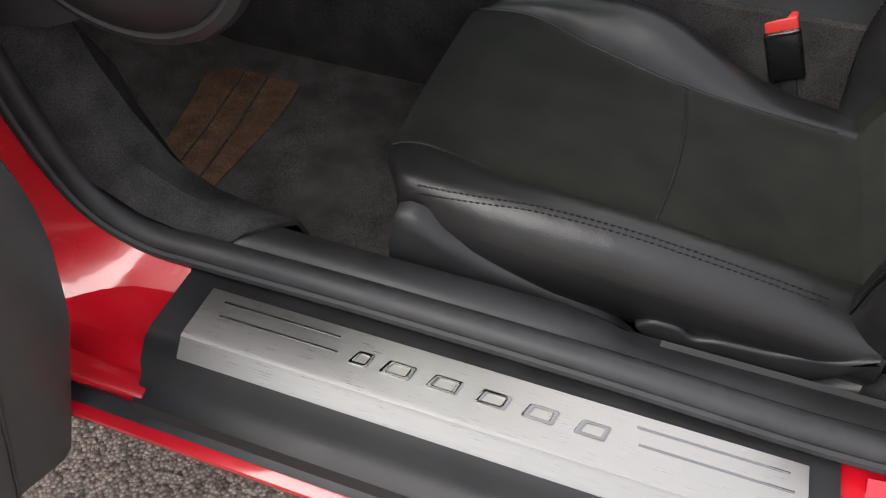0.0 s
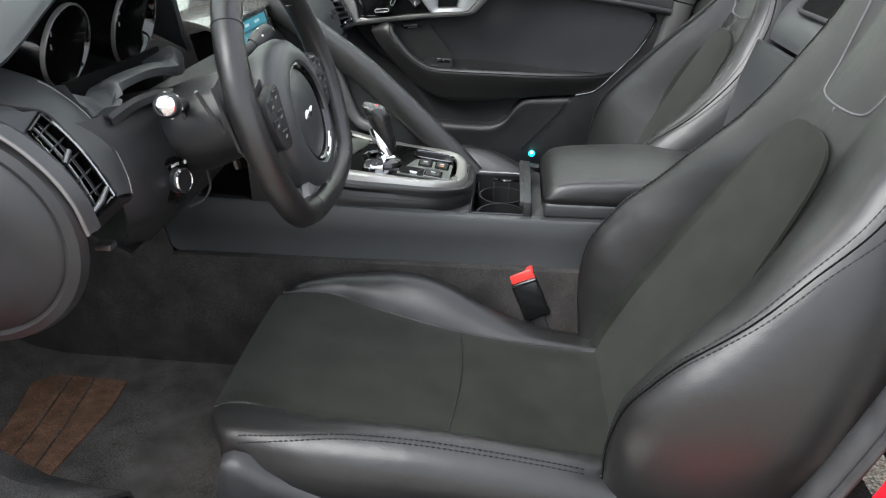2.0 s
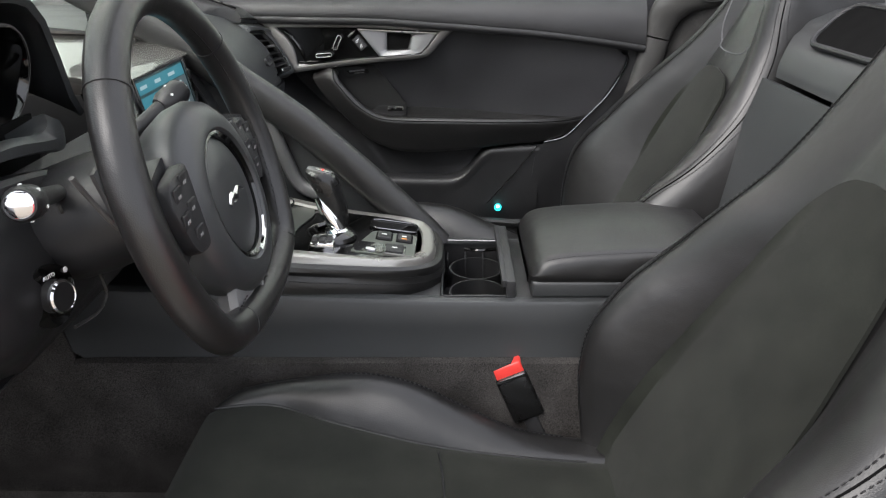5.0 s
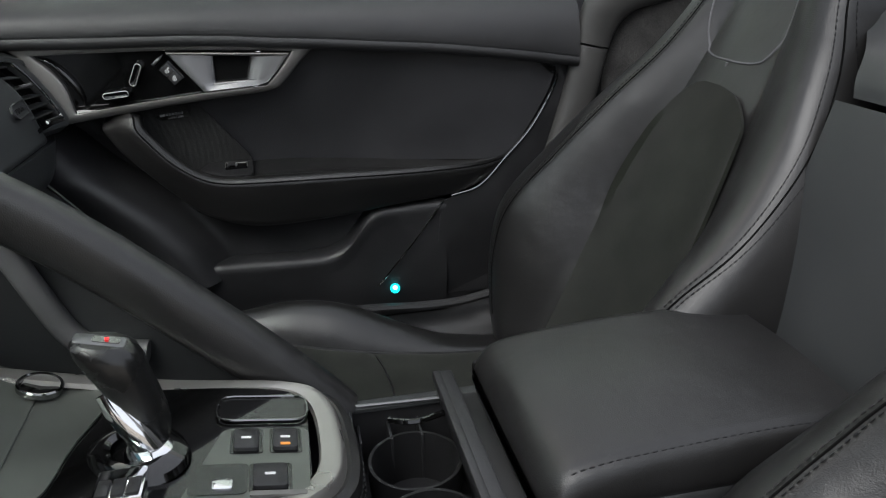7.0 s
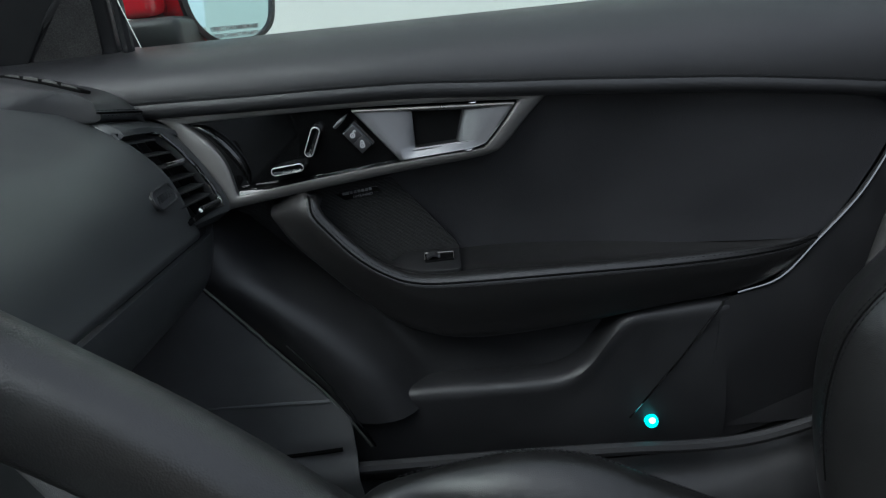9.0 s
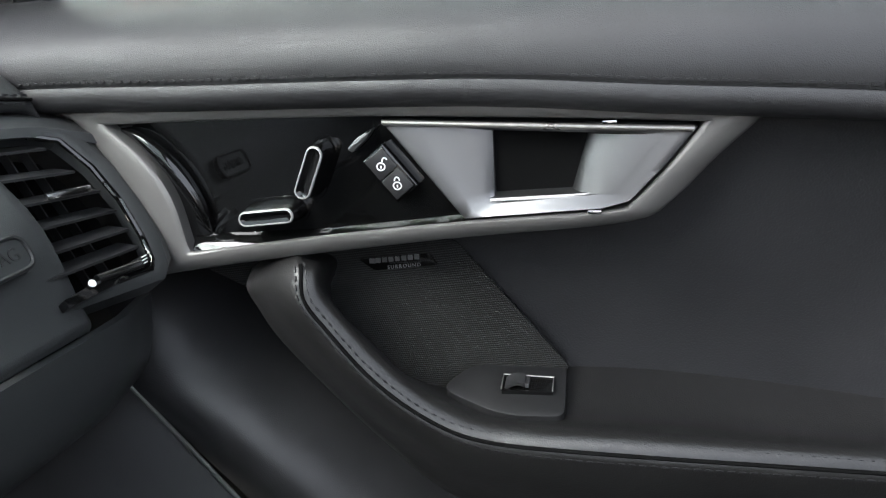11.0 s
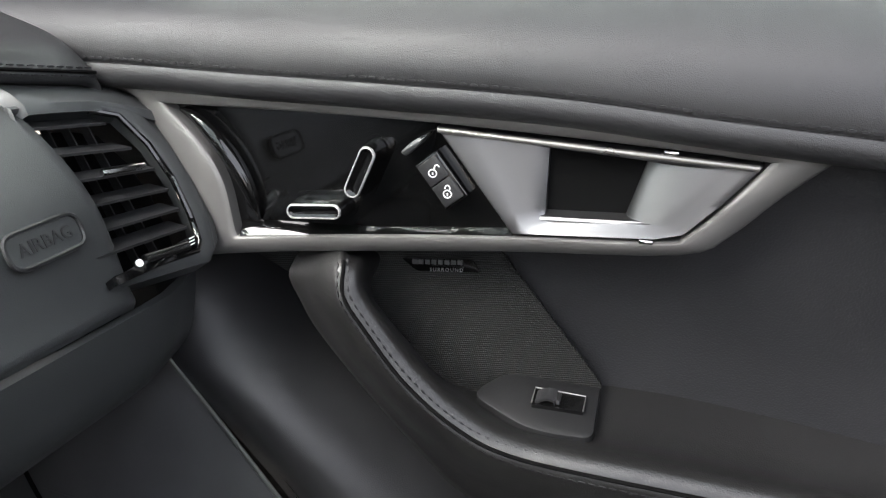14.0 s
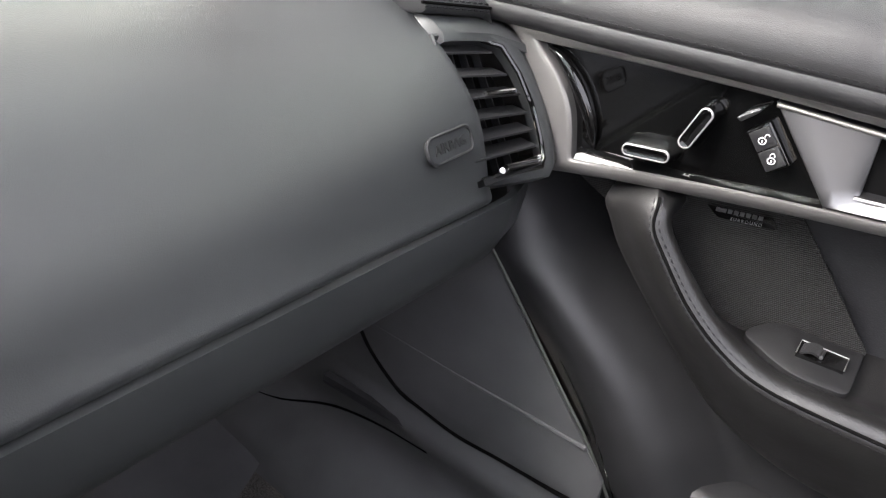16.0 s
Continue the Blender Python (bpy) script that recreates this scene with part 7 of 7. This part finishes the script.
        side = smooth_line([W(sgn * 0.100, 0.050, -0.078), W(sgn * 0.068, -0.005, -0.080), W(sgn * 0.024, -0.070, -0.078)], 6)
        part("paddle_edge", sweep(side, 0.0026, 8), SATIN, w, "satin silver paddle edge")
        part("paddle_badge", sweep([W(sgn * 0.068, 0.010, -0.070), W(sgn * 0.050, -0.022, -0.068), W(sgn * 0.036, -0.044, -0.070)], [0.003, 0.006, 0.003], 8, squash=0.6), BRIGHT, w, "small metal paddle plate")
    low = [[W(u * k, v, d) for u in np.linspace(-0.06, 0.06, 6)] for v, d, k in ((-0.085, -0.010, 0.9), (-0.105, -0.010, 0.95), (-0.122, -0.008, 1.15), (-0.138, -0.004, 1.3))]
    part("lower_spoke", thick(loft(low), 0.012), PLASTIC, w)
    for sgn in (1, -1):
        cp = [W(sgn * 0.000, -0.094, 0.002), W(sgn * 0.056, -0.088, 0.002), W(sgn * 0.092, -0.136, 0.004), W(sgn * 0.026, -0.146, 0.004)]
        part("spoke_inlay", slab(cp if sgn < 0 else cp[::-1], n, 0.010, 0.003), KICK, w, "dark satin spoke inlay")
        part("inlay_edge", sweep([W(sgn * -0.002, -0.094, 0.004), W(sgn * 0.010, -0.122, 0.006), W(sgn * 0.026, -0.146, 0.005)], 0.0034, 8), SATIN, w, "satin silver spoke edge")
    # column shroud and stalks
    sh = []
    for t, r, q in ((-0.02, 0.052, 0.0), (-0.05, 0.066, -0.002), (-0.10, 0.070, -0.006), (-0.17, 0.068, -0.01)):
        sh.append([C + n * (t - 0.02) + right * (r * math.cos(a)) + up * (r * 0.85 * math.sin(a) + q) for a in np.linspace(0, 2 * math.pi, 24, endpoint=False)])
    part("column_shroud", loft(sh, closed=True, caps=True), PLASTIC, w, "matte black column shroud")
    for sgn in (1, -1):
        tip = Vector((-0.046, 0.222, 0.871)) if sgn < 0 else Vector((-0.030, 0.545, 0.893))
        root = Vector((-0.085, 0.350, 0.838)) if sgn < 0 else Vector((-0.075, 0.470, 0.850))
        tip = root + (tip - root) / 0.80
        st = part("stalk", sweep([root, root.lerp(tip, 0.6)], [0.008, 0.009], 10), PLASTIC, w, "black control stalk")
        ax = (tip - root).normalized()
        part("stalk_head", lathe(root.lerp(tip, 0.55), ax, [(0, 0.011), (0.008, 0.0145), (0.03, 0.0145), (0.036, 0.012)], 20), PLASTIC, st)
        part("stalk_cap", lathe(root.lerp(tip, 0.55) + ax * 0.033, ax, [(0, 0.0108), (0.004, 0.0108), (0.0065, 0.008), (0.007, 0.0)], 20), CHROME, st, "silver stalk cap")
        for k in range(6):
            b = 2 * math.pi * k / 6
            o = ax.orthogonal().normalized()
            p = root.lerp(tip, 0.55) + ax * (0.014 + 0.006 * (k % 2)) + (o * math.cos(b) + ax.cross(o) * math.sin(b)) * 0.0142
            part("stalk_mark", block(p - Vector((0.0012,) * 3), p + Vector((0.0012,) * 3), 0), WHITE_MARK, st)


# ---- footwells and loose things ----
def build_mats():
    m = base("driver_floor_mat", (-0.3, 0.40, 0.242), "black carpet mat with a worn brown heel pad", "floor mat")
    o = round_poly([(-0.62, 0.24, 0.262), (-0.05, 0.22, 0.250), (-0.04, 0.60, 0.250), (-0.62, 0.60, 0.262)], 0.04, 5)
    part("mat", slab(o, (0, 0, 1), 0.010, 0.003), CARPET, m)
    hp = round_poly([(-0.520, 0.520, 0.2645), (-0.485, 0.548, 0.2640), (-0.352, 0.545, 0.2615), (-0.345, 0.460, 0.2615), (-0.362, 0.235, 0.2615), (-0.430, 0.255, 0.263), (-0.475, 0.300, 0.264), (-0.50, 0.44, 0.2645)], 0.010, 4)
    hpart = part("heel_pad", slab(hp, (0, 0, 1), 0.004, 0.0015), HEEL, m, "worn brown rubber heel pad")
    for x in (-0.445, -0.400):
        part("pad_groove", sweep([(x - 0.012, 0.540, 0.2645), (x + 0.006, 0.40, 0.2645), (x + 0.015, 0.255, 0.264)], 0.0016, 6), CARPET, hpart)
    p = base("passenger_floor_mat", (-0.35, 1.15, 0.242), "black carpet mat in the passenger footwell", "floor mat")
    part("mat", slab(round_poly([(-0.62, 0.96, 0.262), (-0.05, 0.96, 0.250), (-0.05, 1.40, 0.250), (-0.62, 1.40, 0.262)], 0.04, 5), (0, 0, 1), 0.010, 0.003), CARPET, p)
    s = base("paper_sheet", (-0.45, 1.3, 0.27), "grey protective paper sheet lying in the footwell", "paper sheet")
    A, B_, C_, D = Vector((-0.56, 1.20, 0.29)), Vector((-0.50, 1.40, 0.30)), Vector((-0.385, 1.380, 0.29)), Vector((-0.33, 1.23, 0.272))
    rows = [[(lambda p: p + Vector((0, 0, 0.006 * math.sin(p.x * 34 + p.y * 20))))(A.lerp(D, u).lerp(B_.lerp(C_, u), v)) for v in np.linspace(0, 1, 10)] for u in np.linspace(0, 1, 12)]
    part("sheet", thick(loft(rows), 0.001), PAPER, s)


def build_passenger_kick():
    k = base("passenger_kick_panel", (-0.3, 1.47, 0.3), "black moulded side panel of the passenger footwell", "kick panel", kind="structure")
    def kick_y(x, z):
        """How far out the panel lies: flat above, a rounded sill below the joint, then a cove down to the carpet."""
        flat = 1.452 + 0.02 * min(2.2, max(0, -x - 0.02) / 0.3)
        sill = 0.014 * math.exp(-((z - 0.398) / 0.022) ** 2) * ease((x + 0.42) / 0.2)
        return flat + 0.006 * ease((0.440 - z) / 0.012) - sill - 0.09 * ease((0.36 - z) / 0.11) ** 1.5
    rows = []
    for z in np.linspace(0.70, 0.245, 40):
        x1 = table(z, [(0.25, 0.02), (0.48, 0.018), (0.512, -0.008), (0.669, -0.14), (0.70, -0.16)])
        rows.append([(x, kick_y(x, z), z) for x in np.linspace(-0.93, x1 - 0.004, 40)])
    part("panel", thick(loft(rows), 0.004), KICK, k)
    def on_panel(x, z):
        return (x, kick_y(x, z) - 0.0038, z)
    for pts, r in (([(-0.33, 0.56), (-0.305, 0.497), (-0.275, 0.463), (-0.227, 0.436), (-0.163, 0.426), (-0.091, 0.430), (-0.002, 0.438)], 0.0030), ([(-0.60, 0.295), (-0.514, 0.306), (-0.434, 0.318), (-0.342, 0.350), (-0.25, 0.372), (-0.19, 0.382)], 0.0022)):
        part("panel_joint", sweep([on_panel(q.x, q.y) for q in smooth_line([(a, b, 0) for a, b in pts], 6)], r, 6), DARK, k)
    part("ledge", sweep([on_panel(-0.30, 0.509), on_panel(-0.166, 0.506), on_panel(-0.07, 0.507), on_panel(-0.008, 0.5065)], [0.0006, 0.0016, 0.0028, 0.0030], 8), KICK, k)
    rows = []
    for x in np.linspace(-0.02, 0.80, 18):
        lift = 0.03 * ease((x - 0.50) / 0.12)
        rows.append([(x, 1.50, 0.43), (x, 1.515, 0.385 + lift), (x, 1.530, 0.357 + lift), (x, 1.517, 0.350 + lift), (x, 1.49, 0.345 + lift), (x, 1.46, 0.33), (x, 1.44, 0.30), (x, 1.43, 0.235)])
    part("sill_trim", thick(loft(rows), 0.004), PLASTIC, k, "black passenger sill trim")
    part("sill_edge", sweep(smooth_line([(-0.35, 1.462, 0.402), (-0.09, 1.464, 0.399), (0.177, 1.466, 0.394), (0.36, 1.466, 0.388), (0.44, 1.466, 0.383), (0.52, 1.466, 0.385), (0.60, 1.464, 0.404), (0.64, 1.46, 0.43)], 6), 0.0085, 8), PAD, k)
    line = smooth_line([(0.672, 1.468, 0.56), (0.694, 1.466, 0.64), (0.722, 1.464, 0.74), (0.742, 1.462, 0.831)], 6)
    prof = [(1.0 * abs(math.cos(a)) ** 0.8 * (1 if math.cos(a) > 0 else -1), 0.62 * math.sin(a)) for a in np.linspace(0, 2 * math.pi, 20, endpoint=False)]
    part("belt_pillar", sweep(line, [0.030] * len(line), up=(0, 1, 0), profile=prof), GREY_TRIM, k, "dark grey belt pillar trim")
    line = smooth_line([(0.7425, 1.462, 0.8345), (0.750, 1.461, 0.865), (0.766, 1.457, 0.898), (0.800, 1.447, 0.924), (0.860, 1.428, 0.938), (0.94, 1.395, 0.942), (1.02, 1.35, 0.942)], 6)
    sh = part("pillar_shoulder", sweep(line, [0.031 + 0.007 * ease(i / 14) for i in range(len(line))], up=(0, 1, 0), profile=prof), GREY_TRIM, k, "dark grey shoulder trim above the belt pillar")
    slot = smooth_line([(0.815, 1.4190, 0.922), (0.835, 1.4150, 0.935), (0.870, 1.4040, 0.942), (0.888, 1.3980, 0.936), (0.872, 1.4020, 0.920), (0.838, 1.4120, 0.914)], 5, closed=True)
    # flat black plate painted as the shade in the belt opening
    part("belt_slot", slab(slot, (0.25, -1, 0.1), 0.012), DARK, sh, "belt slot plate, its shade painted black")
    part("slot_rim", sweep(slot, 0.0022, 6, up=(0, 1, 0), closed=True), PLASTIC, sh)
    part("quarter_trim", thick(loft([[(0.775, 1.485 - 0.5 * max(0, z - 0.92), z), (0.84, 1.445 - 0.5 * max(0, z - 0.92), z), (0.93, 1.375 - 0.4 * max(0, z - 0.92), z), (1.0, 1.29, z)] for z in np.linspace(0.30, 0.93, 16)]), 0.006), FELT, k, "dark quarter trim behind the seat")


def build_door_lamp():
    l = base("courtesy_lamp", (0.405, 1.5, 0.39), "small glowing teal courtesy lamp on the sill", "lamp")
    c, n = Vector((0.393, 1.4720, 0.4205)), Vector((-0.1, -1, 0.25)).normalized()
    part("lens", lathe(c, n, [(-0.006, 0.0088), (0.0, 0.0088), (0.005, 0.0068), (0.0072, 0.0035), (0.0076, 0.0)], 20), TEAL, l, "teal glowing lens")
    part("core", lathe(c + n * 0.006 + Vector((0, 0, 0.003)), n, [(0, 0.0045), (0.003, 0.003), (0.0035, 0.0)], 12), TEAL_CORE, l)


def build_driver_door():
    """The open driver's door, of which only the trim's front edge shows."""
    d = base("driver_door", (-0.4, -0.5, 0.25), "open driver's door with dark grey inner trim", "car door", kind="structure")
    edge = smooth_line([(-0.32, -0.12, 0.86), (-0.20, -0.12, 0.74), (-0.166, -0.12, 0.675), (-0.166, -0.12, 0.62), (-0.175, -0.12, 0.58), (-0.198, -0.12, 0.50), (-0.230, -0.12, 0.425), (-0.268, -0.12, 0.335), (-0.306, -0.12, 0.247), (-0.34, -0.12, 0.17)], 5)
    way = Vector((-0.34, -0.94, 0)).normalized()
    out = Vector((-0.94, 0.34, 0))
    rows = []
    for p in edge:
        rows.append([p + out * 0.10 + way * 0.0, p + out * 0.03 - way * 0.004, p + out * 0.008 + way * 0.0, p + way * 0.015, p + way * 0.06, p + way * 0.10 - out * 0.003, p + way * 0.30 - out * 0.004, p + way * 0.6, p + way * 1.0])
    part("trim_panel", thick(loft(rows), 0.02), DASH, d, "dark grey inner trim")
    part("trim_joint", sweep([p + way * 0.075 - out * 0.003 for p in edge[18:]], 0.002, 6), PLASTIC, d)
    rows = [[p + out * 0.22 + way * s for s in (0.02, 0.4, 1.0)] for p in edge]
    part("outer_skin", thick(loft(rows), 0.01), RED, d, "glossy red outer skin")


build_dashboard()
build_side_vent()
build_driver_dash()
build_driver_vent()
build_centre_stack()
build_wheel()
build_mats()
build_passenger_kick()
build_door_lamp()
build_driver_door()
